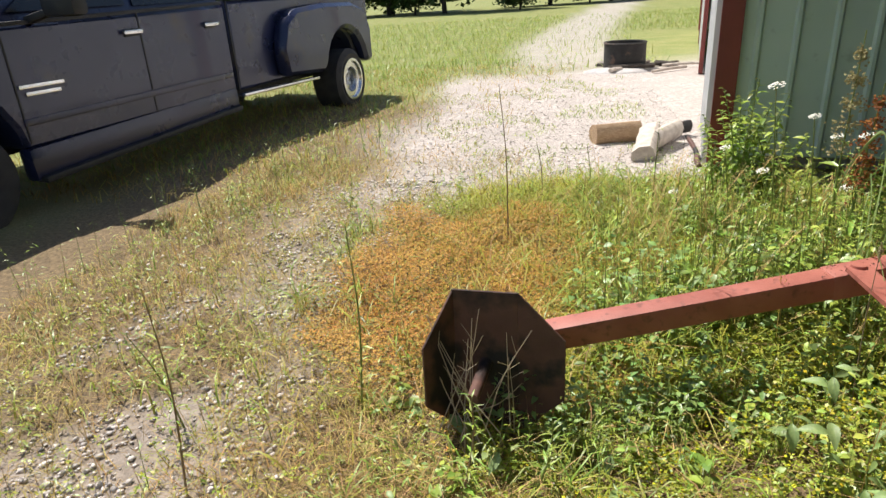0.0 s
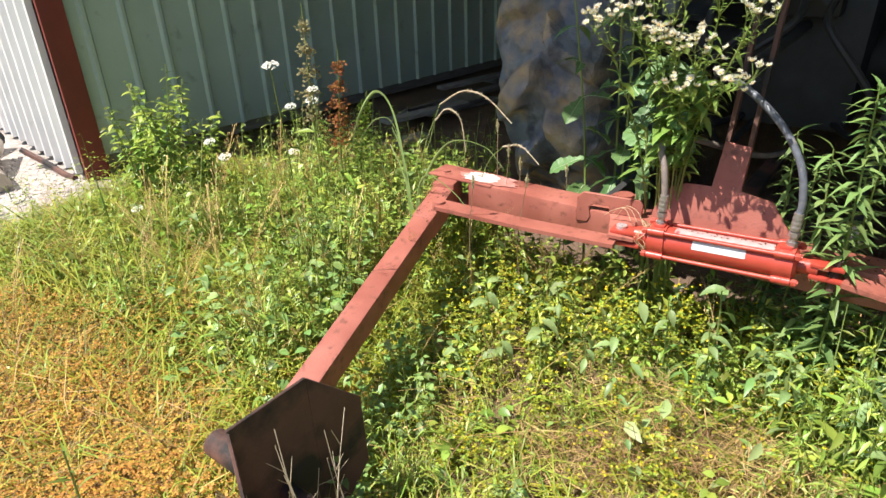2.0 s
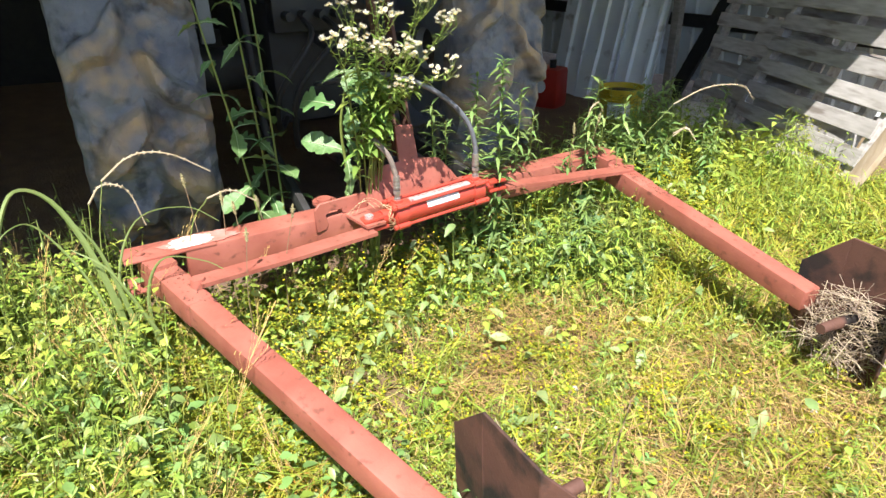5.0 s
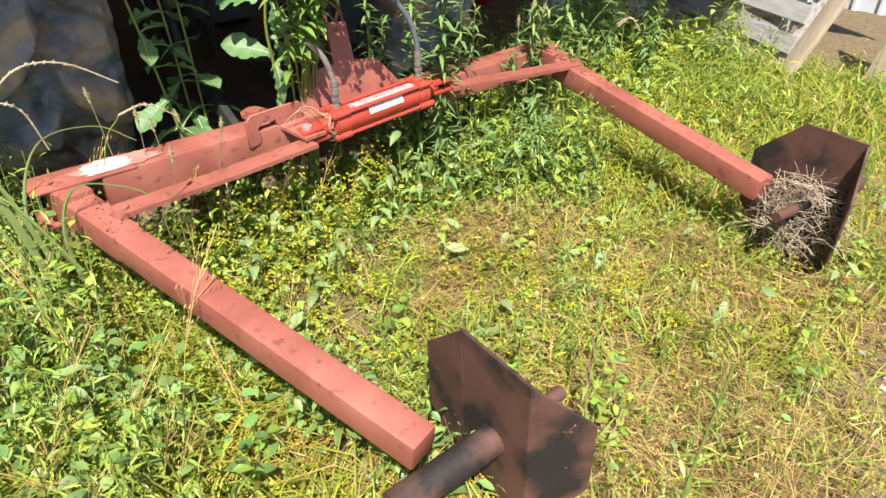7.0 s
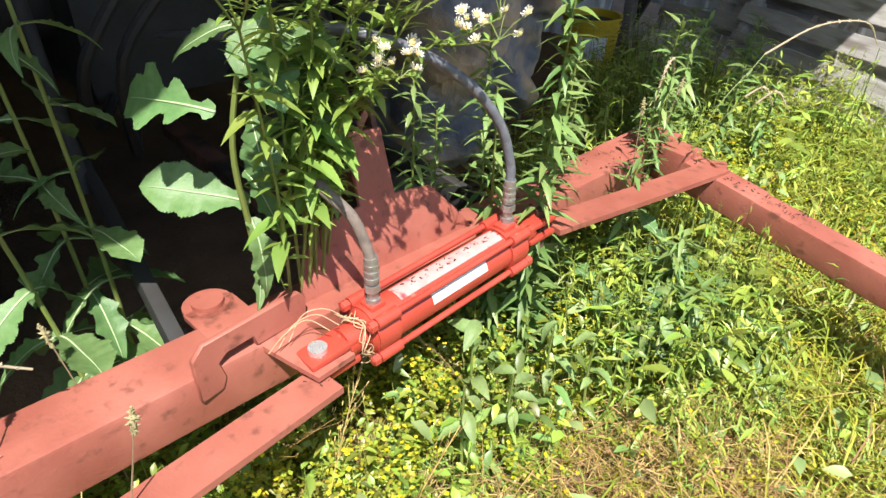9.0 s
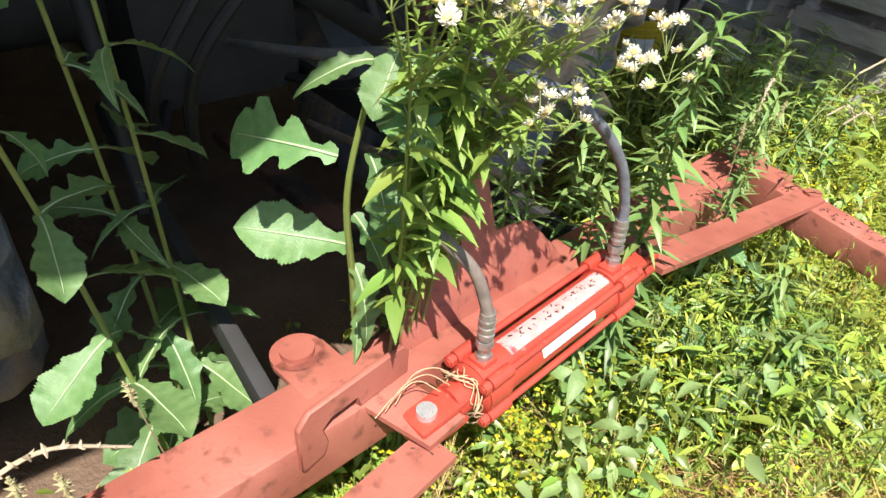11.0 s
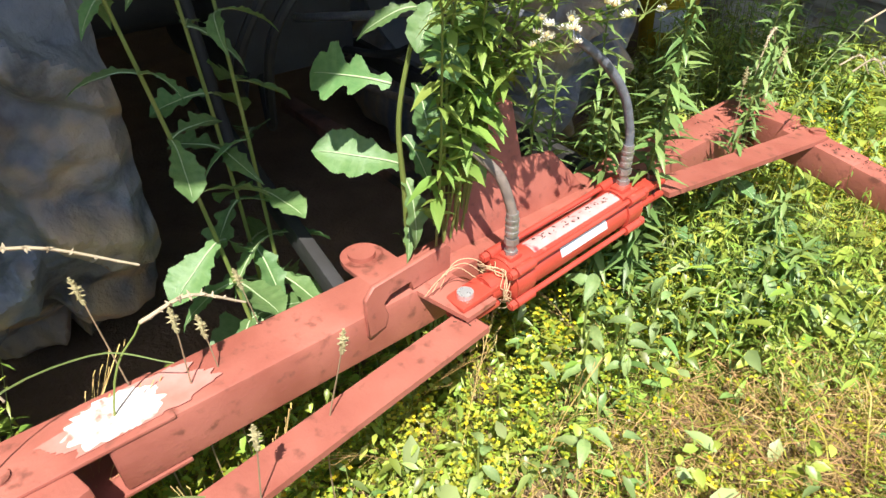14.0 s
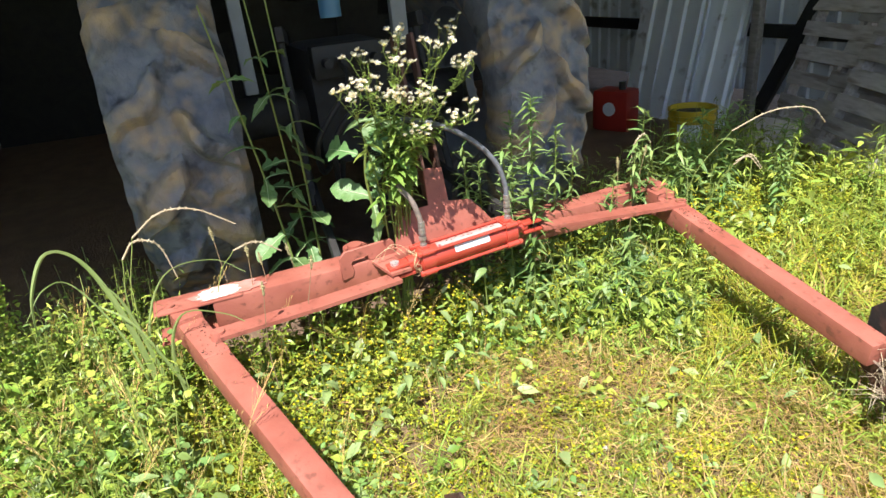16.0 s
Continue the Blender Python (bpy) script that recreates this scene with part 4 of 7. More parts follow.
for k in range(4):
    rod(bm, (-0.36, -0.08 + 0.08 * k, 1.10), (-0.44, -0.08 + 0.08 * k, 1.10), 0.022)
tractor_part("hydraulic_block", bm, BLACK)
bm = bmesh.new()
box(bm, 0.10, 0.95, 0.22, pose(-0.22, 0.02, 1.52), 0.03)
tractor_part("rear_panel", bm, PALE, None, "pale grey cab panel")
bm = bmesh.new()
box(bm, 0.42, 0.46, 0.10, pose(0.15, 0, 1.42), 0.04)
box(bm, 0.10, 0.46, 0.45, pose(-0.08, 0, 1.68), 0.04)
tractor_part("seat", bm, BLACK)
bm = bmesh.new()
box(bm, 0.05, 0.06, 0.50, pose(-0.32, 0.52, 1.25, 0, 6, 0), 0.01)
tractor_part("side_bracket", bm, PALE)
bm = bmesh.new()
box(bm, 0.05, 0.08, 0.60, pose(-0.32, -0.24, 1.45), 0.01)
tractor_part("light_bracket", bm, PALE)
bm = bmesh.new()
rod(bm, (-0.36, 0.10, 1.30), (-0.36, 0.10, 1.42), 0.05, seg=20)
tractor_part("fluid_bottle", bm, BLUEPLASTIC, None, "small blue plastic bottle")
for y0, y1, z1 in ((0.1, 0.3, 0.6), (-0.1, -0.3, 0.62), (0.0, 0.22, 0.5)):
    bm = bmesh.new()
    sweep(bm, smooth_path([(-0.40, y0, 1.10), (-0.58, y0 * 1.2, 1.02), (-0.62, y1, 0.8), (-0.45, y1 * 0.9, z1), (-0.2, y1 * 0.5, 0.6)], 6), 0.014, 8)
    tractor_part("hydraulic_line", bm, BLACK)

# ---- pickup truck ----
TK = pose(-2.85, 7.98, 0, 0, 0, math.degrees(math.atan2(-0.985, -0.17))) @ pose(0, -1.0, 0)
truck = thing("pickup_truck", TK.translation.x, TK.translation.y, 0, 0, "dusty dark blue crew cab pickup truck with flared rear fenders", "pickup truck")
PLACE[truck] = TK.copy()
truck.matrix_basis = TK
XZ = Matrix(((1, 0, 0, 0), (0, 0, -1, 0), (0, 1, 0, 0), (0, 0, 0, 1)))


def truck_part(name, bm, material, parent=None, label="", smooth=True):
    bm.transform(TK)
    return part(name, bm, material, parent or truck, label, smooth)


def arch(cx, r, n=9, z0=0.42, flat=1.0):
    return [(cx - r * math.cos(math.pi * k / n), z0 + r * flat * math.sin(math.pi * k / n)) for k in range(n + 1)]


def side_slab(bm, pts, y0, y1, bev=0.02):
    """A side outline in x, z thickened across the truck from y0 to y1."""
    return prism(bm, pts, y1 - y0, Matrix.Translation((0, y1, 0)) @ XZ, bev)


FX = 4.75   # front axle
cab = [(1.90, 0.50), (4.27, 0.46)] + [p for p in arch(FX, 0.47, z0=0.46)[1:-1]] + [(5.25, 0.46), (5.75, 0.50), (5.82, 0.95), (5.70, 1.18), (4.55, 1.27), (1.90, 1.33)]
bm = bmesh.new()
side_slab(bm, cab, -0.95, 0.95, 0.03)
truck_part("cab_body", bm, TRUCK)
bm = bmesh.new()
rows = []
for x, z, w in ((1.94, 1.32, 0.92), (2.05, 1.86, 0.74), (3.35, 1.90, 0.74), (4.45, 1.27, 0.90)):
    rows.append([bm.verts.new((x, y, z)) for y in (-w, w)])
for a, b in ((0, 1), (1, 2), (2, 3)):
    bm.faces.new((rows[a][0], rows[a][1], rows[b][1], rows[b][0]))
for k in (0, 1):
    f = [rows[i][k] for i in range(4)]
    bm.faces.new(f if k == 0 else f[::-1])
bm.faces.new((rows[0][0], rows[3][0], rows[3][1], rows[0][1]))
bmesh.ops.recalc_face_normals(bm, faces=bm.faces[:])
truck_part("cab_roof", bm, TRUCK, smooth=False)


def on_glass(x, z, out=0.006):
    t = (z - 1.32) / 0.56
    return Vector((x, (0.915 - 0.175 * t) + out, z))


for x0, x1, x2, x3 in ((2.12, 3.00, 2.95, 2.22), (3.08, 4.12, 3.42, 3.08)):
    bm = bmesh.new()
    bm.faces.new([bm.verts.new(on_glass(*q)) for q in ((x0, 1.37), (x1, 1.36), (x2, 1.80), (x3, 1.80))])
    r = bmesh.ops.extrude_face_region(bm, geom=bm.faces[:])
    bmesh.ops.translate(bm, verts=[v for v in r["geom"] if isinstance(v, bmesh.types.BMVert)], vec=(0, -0.02, 0))
    bmesh.ops.recalc_face_normals(bm, faces=bm.faces[:])
    truck_part("side_window", bm, GLASS, None, "dark tinted glass", smooth=False)
bm = bmesh.new()
beam(bm, (1.95, 0.945, 1.345), (4.25, 0.945, 1.285), 0.02, 0.03, 0.005)
truck_part("belt_moulding", bm, BLACK)
bed = [(-1.25, 0.55), (-0.83, 0.50)] + [p for p in arch(-0.26, 0.53, z0=0.46)[1:-1]] + [(0.32, 0.50), (1.85, 0.50), (1.85, 1.36), (-1.25, 1.38)]
bm = bmesh.new()
side_slab(bm, bed, -0.93, 0.93, 0.03)
truck_part("bed_side", bm, TRUCK)
bm = bmesh.new()
beam(bm, (1.86, 0.90, 1.385), (-1.22, 0.90, 1.405), 0.07, 0.03, 0.01)
truck_part("bed_rail", bm, PALE)
# flared fender over the double wheels
bm = bmesh.new()
inner = arch(-0.26, 0.535, 12, 0.44)
outer = [(-0.98, 0.50), (-0.98, 0.95), (-0.85, 1.18), (-0.5, 1.27), (0.2, 1.28), (0.85, 1.24), (1.08, 1.12), (1.20, 0.85), (1.15, 0.55), (0.34, 0.50)]
loop = outer + inner[::-1][1:-1] + [(-0.80, 0.50)]
side_slab(bm, loop, 0.92, 1.10, 0.045)
truck_part("rear_fender", bm, TRUCK)
bm = bmesh.new()
side_slab(bm, loop, -1.10, -0.92, 0.045)
truck_part("rear_fender", bm, TRUCK)
bm = bmesh.new()
beam(bm, (4.28, 0.90, 0.35), (1.92, 0.90, 0.43), 0.13, 0.24, 0.04)
truck_part("rocker_panel", bm, TRUCK)
bm = bmesh.new()
beam(bm, (4.25, 0.97, 0.245), (1.95, 0.97, 0.35), 0.10, 0.05, 0.02)
truck_part("running_board", bm, BLACK)
bm = bmesh.new()
beam(bm, (1.88, 0.965, 0.46), (0.42, 0.99, 0.44), 0.10, 0.035, 0.012)
truck_part("side_step", bm, CHROME, None, "dented chrome side step")
for x, z0, z1 in ((1.875, 0.5, 1.36), (3.03, 0.48, 1.31), (4.24, 0.50, 1.27)):
    bm = bmesh.new()
    box(bm, 0.014, 0.012, z1 - z0, pose(x, 0.948, (z0 + z1) / 2))
    truck_part("door_gap", bm, BLACK, smooth=False)
for x in (3.13, 2.16):
    bm = bmesh.new()
    box(bm, 0.20, 0.03, 0.035, pose(x, 0.975, 1.165), 0.012)
    truck_part("door_handle", bm, CHROME)
    bm = bmesh.new()
    box(bm, 0.15, 0.01, 0.06, pose(x, 0.955, 1.16), 0.004)
    truck_part("handle_recess", bm, BLACK)
for k in (0, 1):
    bm = bmesh.new()
    box(bm, 0.36 - 0.08 * k, 0.012, 0.028, pose(4.04, 0.957, 0.88 - 0.05 * k), 0.004)
    truck_part("badge", bm, CHROME)
bm = bmesh.new()
box(bm, 2.3, 0.015, 0.05, pose(3.1, 0.955, 0.66, 0, 0.8, 0), 0.006)
truck_part("side_moulding", bm, TRUCK)
bm = bmesh.new()
beam(bm, (3.98, 0.92, 1.30), (3.92, 1.14, 1.36), 0.08, 0.05, 0.015)
mirror = truck_part("mirror_arm", bm, BLACK)
bm = bmesh.new()
box(bm, 0.14, 0.30, 0.22, pose(3.92, 1.22, 1.42), 0.05)
truck_part("mirror_shell", bm, BLACK, mirror)
for x, y, r in ((-0.26, 1.00, 0.385), (-0.26, -1.0, 0.385), (FX, 0.80, 0.385), (FX, -0.80, 0.385)):
    bm = bmesh.new()
    h = 0.125 if x > 1 else 0.21
    revolve(bm, [(0.22, -h * 0.8), (r - 0.06, -h), (r, -h * 0.8), (r, h * 0.8), (r - 0.06, h), (0.22, h * 0.8)], 44, Matrix.Translation((x, y - (0.08 if x < 1 and y > 0 else 0), 0.33)))
    wheel = truck_part("wheel_tyre", bm, RUBBER)
    bm = bmesh.new()
    o = y - 0.08 + h * 0.86 if y > 0 else y
    revolve(bm, [(0.16, 0.0), (0.262, 0.0), (0.262, 0.03), (0.232, 0.03), (0.18, -0.06), (0.08, -0.05), (0.06, 0.0), (0.05, -0.05), (0.05, -0.09), (0.2, -0.09)], 40, Matrix.Translation((x, o, 0.33)))
    truck_part("wheel_rim", bm, CHROME, wheel, "bright rim with pale outer ring")
bm = bmesh.new()
box(bm, 6.4, 1.2, 0.25, pose(2.2, 0, 0.52))
truck_part("chassis", bm, BLACK)

# ---- yard things beside the garage ----
drum = thing("fire_ring", 1.02, 11.0, 0, 0, "charred black steel fire ring on the gravel", "fire pit")
bm = bmesh.new()
t = Matrix.Translation((1.02, 11.0, 0)) @ Matrix.Rotation(radians(-90), 4, "X")
revolve(bm, [(0.31, 0.0), (0.33, 0.0), (0.33, -0.40), (0.345, -0.41), (0.33, -0.43), (0.31, -0.42)], 36, t)
part("ring", bm, CHARRED, drum)
bm = bmesh.new()
bmesh.ops.create_icosphere(bm, subdivisions=3, radius=1)
for v in bm.verts:
    v.co = Vector((v.co.x * 0.5, v.co.y * 0.35, max(0, v.co.z) * 0.07 * (1 + 0.5 * noise.noise(v.co * 4)))) + Vector((0.85, 10.62, 0.0))
part("ash_heap", bm, ASH, drum, "pale ash and charcoal")
rs = random.Random(5)
for k in range(9):
    a, L = rs.uniform(0, 3.1), rs.uniform(0.3, 0.9)
    c = Vector((1.25 + rs.uniform(-0.6, 0.7), 10.65 + rs.uniform(-0.3, 0.5), 0.04 + 0.02 * (k % 3)))
    d = Vector((math.cos(a), math.sin(a) * 0.5, rs.uniform(-0.02, 0.03))) * L / 2
    bm = bmesh.new()
    sweep(bm, smooth_path([c - d, c + Vector((0, 0, 0.01)), c + d], 3), rs.uniform(0.02, 0.05), 7)
    tagged(part("branch", bm, (BARK, PALEBARK)[k % 2]), "dry broken branch lying by the fire ring", "branch", "firewood by the fire ring")


def split_log(c, d, r, L, material, label, squash=0.6, turn=0.3):
    bm = bmesh.new()
    d = Vector(d).normalized()
    prof = [(r * math.cos(a) * (1 if math.cos(a) > -0.2 else 0.5), r * squash * math.sin(a)) for a in (2 * math.pi * k / 9 + turn for k in range(9))]
    m = frame_along(Vector(c) - d * L / 2, Vector(c) + d * L / 2)
    rows = []
    for i in range(6):
        t = i / 5
        rows.append([bm.verts.new(m @ Vector((L * t, a * (1 + 0.15 * noise.noise(Vector((i * 0.7, k * 0.9, r)))), b * (1 + 0.2 * noise.noise(Vector((i, k, 3.0))))))) for k, (a, b) in enumerate(prof)])
    for a, b in zip(rows, rows[1:]):
        for k in range(9):
            bm.faces.new((a[k], a[(k + 1) % 9], b[(k + 1) % 9], b[k]))
    bm.faces.new(rows[0][::-1]), bm.faces.new(rows[-1])
    bmesh.ops.recalc_face_normals(bm, faces=bm.faces[:])
    tagged(part("split_log", bm, material), label, "log", "logs on the gravel")


split_log((0.74, 5.33, 0.085), (0.20, 0.95, 0.10), 0.125, 0.62, PALEBARK, "split log with pale dry bark on gravel", 0.7)
split_log((0.50, 5.72, 0.09), (0.9, 0.35, 0.0), 0.12, 0.42, LOGWOOD, "short split log with fresh orange wood", 0.8)
split_log((0.90, 5.60, 0.10), (0.5, 0.85, 0.0), 0.10, 0.5, PALEBARK, "pale barked log lying against another", 0.8, 0.9)
split_log((1.02, 5.95, 0.07), (0.75, 0.65, 0.0), 0.07, 0.40, CHARRED, "short dark log by the garage wall", 0.8)
bm = bmesh.new()
sweep(bm, smooth_path([(1.05, 5.5, 0.10), (1.08, 5.25, 0.03), (1.04, 5.0, 0.02), (1.03, 4.85, 0.02)], 4), 0.02, 7)
tagged(part("rusty_rail", bm, RUST), "rusty iron rod lying along the wall foot", "iron rod")

# ---- pallets and clutter at the end of the lean-to ----


def pallet(m, n=7, L=1.28, H=1.12, material=PALLETWOOD, label="grey weathered wooden pallet leaning on the wall"):
    p = thing("pallet", 0, 0, 0, 0, label, "pallet", "leaning pallets")
    PLACE[p] = m.copy()
    p.matrix_basis = m
    rs = random.Random(n * 3 + int(L * 100))
    for x in (0.03, L / 2, L - 0.03):
        bm = bmesh.new()
        box(bm, 0.045, 0.09, H, pose(x, 0.0, H / 2), 0.003)
        bm.transform(m)
        part("stringer", bm, material, p, smooth=False)
    for side in (0.055, -0.055):
        for k in range(n):
            if side < 0 and k % 3:
                continue
            bm = bmesh.new()
            box(bm, L, 0.018, 0.105, pose(L / 2 + rs.uniform(-0.015, 0.015), side, 0.06 + (H - 0.12) * k / (n - 1), 0, rs.uniform(-0.8, 0.8), 0), 0.003)
            bm.transform(m)
            part("slat", bm, material, p, smooth=False)
    return p


def leaning(x, y, yaw, back):
    """x along the foot, y towards the viewer, leaning away by back degrees."""
    return pose(x, y, 0, 0, 0, yaw) @ pose(0, 0, 0, back, 0, 0)


pallet(leaning(0.60, -1.62, -26, 22))
pallet(leaning(0.78, -1.86, -24, 20), 6, 1.30, 1.22, PALLETWOOD, "dark weathered pallet stacked behind another")
pallet(leaning(1.25, -2.18, -20, 16), 6, 1.22, 1.05, PALLETWOOD, "grey broken pallet against the tin wall")
bm = bmesh.new()
beam(bm, (0.56, -1.46, 0.0), (0.20, -2.05, 1.35), 0.10, 0.035, 0.004)
tagged(part("leaning_board", bm, PALEWOOD), "pale sunlit board leaning against the pallets", "board")
bm = bmesh.new()
prism(bm, [(0, 0), (0.95, 0), (0.95, 1.25), (0, 1.25)], 0.018, pose(-0.62, -1.30, 0, 0, 0, -28) @ pose(0, 0, 0, 108, 0, 0), 0.002)
tagged(part("plywood_sheet", bm, PALEWOOD), "pale sheet of plywood leaning in the sun", "plywood")
for k, (x, yaw) in enumerate(((2.62, 181), (3.02, 176))):
    bm = bmesh.new()
    corrugated(bm, pose(x + 0.85, -2.25 - 0.06 * k, 0.0, 0, 0, yaw) @ pose(0, 0, 0, -13 + 2 * k, 0, 0), 0.85, 2.5, 0.20, 0.022, 0.06)
    tagged(part("tin_sheet", bm, GALV, None, smooth=False), "loose galvanised roofing sheet leaning on the wall", "roofing sheet", "leaning tin sheets")
bucket = thing("bucket", 2.28, -1.52, 0, 0, "yellow plastic bucket with white label, filled dark", "bucket")
BK = Matrix.Translation((2.28, -1.52, 0)) @ Matrix.Rotation(radians(-90), 4, "X")
bm = bmesh.new()
revolve(bm, [(0.001, -0.002), (0.138, -0.002), (0.165, -0.37), (0.172, -0.37), (0.172, -0.385), (0.158, -0.385), (0.132, -0.012), (0.001, -0.012)], 36, BK)
for z in (0.30, 0.335):
    revolve(bm, [(0.158, -z), (0.170, -z), (0.170, -z - 0.008), (0.158, -z - 0.008)], 36, BK)
part("pail", bm, YELLOW, bucket)
bm = bmesh.new()
revolve(bm, [(0.001, -0.33), (0.150, -0.33), (0.150, -0.345), (0.001, -0.36)], 24, BK)
part("bucket_fill", bm, BLACK, bucket)
bm = bmesh.new()
rows = [[bm.verts.new((2.28 + 0.1585 * f * math.cos(a), -1.52 + 0.1585 * f * math.sin(a), z)) for z, f in ((0.16, 0.965), (0.29, 1.015))] for a in (radians(95 + 8 * k) for k in range(9))]
for a, b in zip(rows, rows[1:]):
    bm.faces.new((a[0], b[0], b[1], a[1]))
part("label", bm, STICKER, bucket, "white paper label")
crate = thing("fuel_can", 3.35, -1.75, 0, 0, "red plastic fuel can with pale round label", "fuel can")
bm = bmesh.new()
box(bm, 0.34, 0.24, 0.36, pose(3.35, -1.75, 0.18, 0, 0, 20), 0.04)
part("body", bm, REDPLASTIC, crate)
bm = bmesh.new()
rod(bm, (3.27, -1.75, 0.36), (3.27, -1.75, 0.43), 0.03)
part("cap", bm, BLACK, crate)
bm = bmesh.new()
p = Vector((3.35, -1.75, 0.2)) + Vector((-0.342, 0.94, 0)) * 0.121
rod(bm, p, p + Vector((-0.342, 0.94, 0)) * 0.004, 0.06, seg=20)
part("label", bm, STICKER, crate)
for k, (x, y, s) in enumerate(((1.95, -1.75, 0.13), (1.75, -1.62, 0.10), (2.05, -2.05, 0.16))):
    bm = bmesh.new()
    bmesh.ops.create_icosphere(bm, subdivisions=2, radius=s)
    for v in bm.verts:
        v.co = Vector((v.co.x * 1.3, v.co.y, v.co.z * 0.8 + s * 0.7)) * (1 + 0.25 * noise.noise(v.co * 9)) + Vector((x, y, 0))
    tagged(part("rock", bm, ASH), "grey rough rock beside the pallets", "rock", "rocks by the pallets")
for k in range(7):
    rs = random.Random(40 + k)
    x, y = 1.9 + rs.uniform(0, 3), 3.55 - rs.uniform(0.0, 0.25) - (k % 2) * 0.1
    bm = bmesh.new()
    beam(bm, (x, y + 0.35, 0.03 + 0.04 * (k % 3)), (x + rs.uniform(0.7, 1.4), y + 0.1, 0.03 + 0.04 * (k % 3)), rs.uniform(0.08, 0.16), 0.03, 0.004)
    tagged(part("scrap_board", bm, OLDWOOD), "old scrap board lying along the green wall", "board", "scrap boards by the green wall")

# ---- far trees ----
rng = np.random.default_rng(11)
QUAD = (np.array([(-0.5, -0.32, 0), (0.5, -0.4, 0.06), (0.5, 0.32, 0), (-0.5, 0.4, -0.06)]), np.array([(0, 1, 2, 3)]))


def tree(name, label, h, seed):
    t = thing(name, 0, 0, 0, 0, label, "tree", "far trees")
    rs = random.Random(seed)
    bm = bmesh.new()
    sweep(bm, smooth_path([(0, 0, -0.1), (0.1, 0.05, h * 0.25), (-0.1, 0.1, h * 0.55), (0.05, 0, h * 0.9)], 4), 0.02 * h, 8, 0.004 * h)
    for k in range(9):
        a, z = rs.uniform(0, 6.28), h * rs.uniform(0.15, 0.75)
        L = h * rs.uniform(0.2, 0.36)
        sweep(bm, smooth_path([(0, 0, z), (L * 0.5 * math.cos(a), L * 0.5 * math.sin(a), z + 0.10 * h), (L * math.cos(a), L * math.sin(a), z + 0.13 * h)], 3), 0.007 * h, 6, 0.002 * h)
    part("trunk", bm, BARK, t)
    r = np.random.default_rng(seed)
    cl = []
    for k in range(46):
        a, z = r.uniform(0, 6.28), r.uniform(0.03, 1.0)
        rad = h * 0.33 * math.sin(math.pi * min(0.97, 0.22 + 0.75 * z)) * math.sqrt(r.uniform(0.15, 1))
        n = 130
        c = np.array([rad * math.cos(a), rad * math.sin(a), h * (0.10 + 0.9 * z)])
        cl.append(c + r.normal(0, 1, (n, 3)) * np.array([0.085, 0.085, 0.05]) * h)
    pos = np.concatenate(cl)
    pos[:, 2] = np.maximum(pos[:, 2], 0.25)
    N = len(pos)
    V, F = strewn(*QUAD, pos, r.uniform(0, 6.28, N), r.uniform(-0.9, 0.9, N), r.uniform(0.022, 0.045, N) * h, r.uniform(-0.8, 0.8, N))
    link_mesh("crown", np_mesh("crown", V, F, TREELEAF), None, t)
    return t


t1 = tree("tree", "broad green tree at the far field edge", 9.0, 3)
t1.matrix_basis = pose(-12, 46, 0)
t2 = tree("shrub", "low bushy shrub at the far field edge", 4.0, 4)
t2.matrix_basis = pose(-2.5, 41, 0)
rs = random.Random(2)
for k in range(24):
    src = (t1, t2)[k % 2]
    x = -34 + 2.7 * k + rs.uniform(-1, 1)
    copy_thing(src, pose(x, 43 + rs.uniform(-2, 7) + abs(x + 5) * 0.1, 0, 0, 0, rs.uniform(0, 360)))

# ---- plants: ground cover ----
rng = np.random.default_rng(7)


def mat_height(x, y):
    """How high the green cover stands."""
    h = 0.055 + 0.034 * lumps(x, y, 5.0, 12) + 0.030 * lumps(x, y, 12.0, 17) + 0.030 * lumps(x, y, 24.0, 18)
    h = h + 0.16 * np.exp(-((x - 1.06) / 0.26) ** 2)
    h = h + 0.10 * step(y - 0.21 * x, 1.85, 2.25) * step(x + 0.3 * lumps(x, y, 3, 13), 0.05, 0.6) * step(-y, -4.3, -3.6)
    h = h + 0.08 * step(-y, -0.25, 0.3) * step(x, -0.2, 0.4)
    h = h + 0.10 * np.exp(-((y - 1.78 - 0.2 * x) / 0.22) ** 2) * step(x, 0.1, 0.5)
    h = h + 0.07 * step(-np.hypot(x - 0.75, y - 0.45), -0.5, -0.1)
    return np.maximum(0.02, h)


def greenness(x, y):
    g = (1 - gravel_at(x, y)) * (1 - in_shed(x, y)) * (1 - 0.93 * orange_at(x, y)) * (1 - 0.35 * straw_at(x, y)) * (1 - 0.50 * litter_at(x, y))
    g = g * (0.22 + 0.78 * step(x + 0.3 * lumps(x, y, 2.2, 14), -0.9, 0.1))
    g = g * (0.50 + 0.50 * step(lumps(x, y, 9.0, 15) + 0.40, 0.0, 0.7)) * (0.12 + 0.88 * step(lumps(x, y, 24.0, 18) + 0.45 * lumps(x, y, 41.0, 19) + 0.30, 0.0, 0.5))
    return g


def scatter_at(n, x0, x1, y0, y1, weight):
    x, y = rng.uniform(x0, x1, n), rng.uniform(y0, y1, n)
    keep = rng.uniform(0, 1, n) < weight(x, y)
    return x[keep], y[keep]


def cover(name, label, meshes, category="ground cover"):
    V, F = stack(*meshes[0])
    return tagged(link_mesh(name, np_mesh(name, V, F, meshes[1]), None, None), label, category, kind="stuff")


LEAFLET = (np.array([(0, 0, 0), (0.55, -0.36, 0.10), (1, 0, -0.02), (0.55, 0.36, 0.10)]), np.array([(0, 1, 2, 3)]))


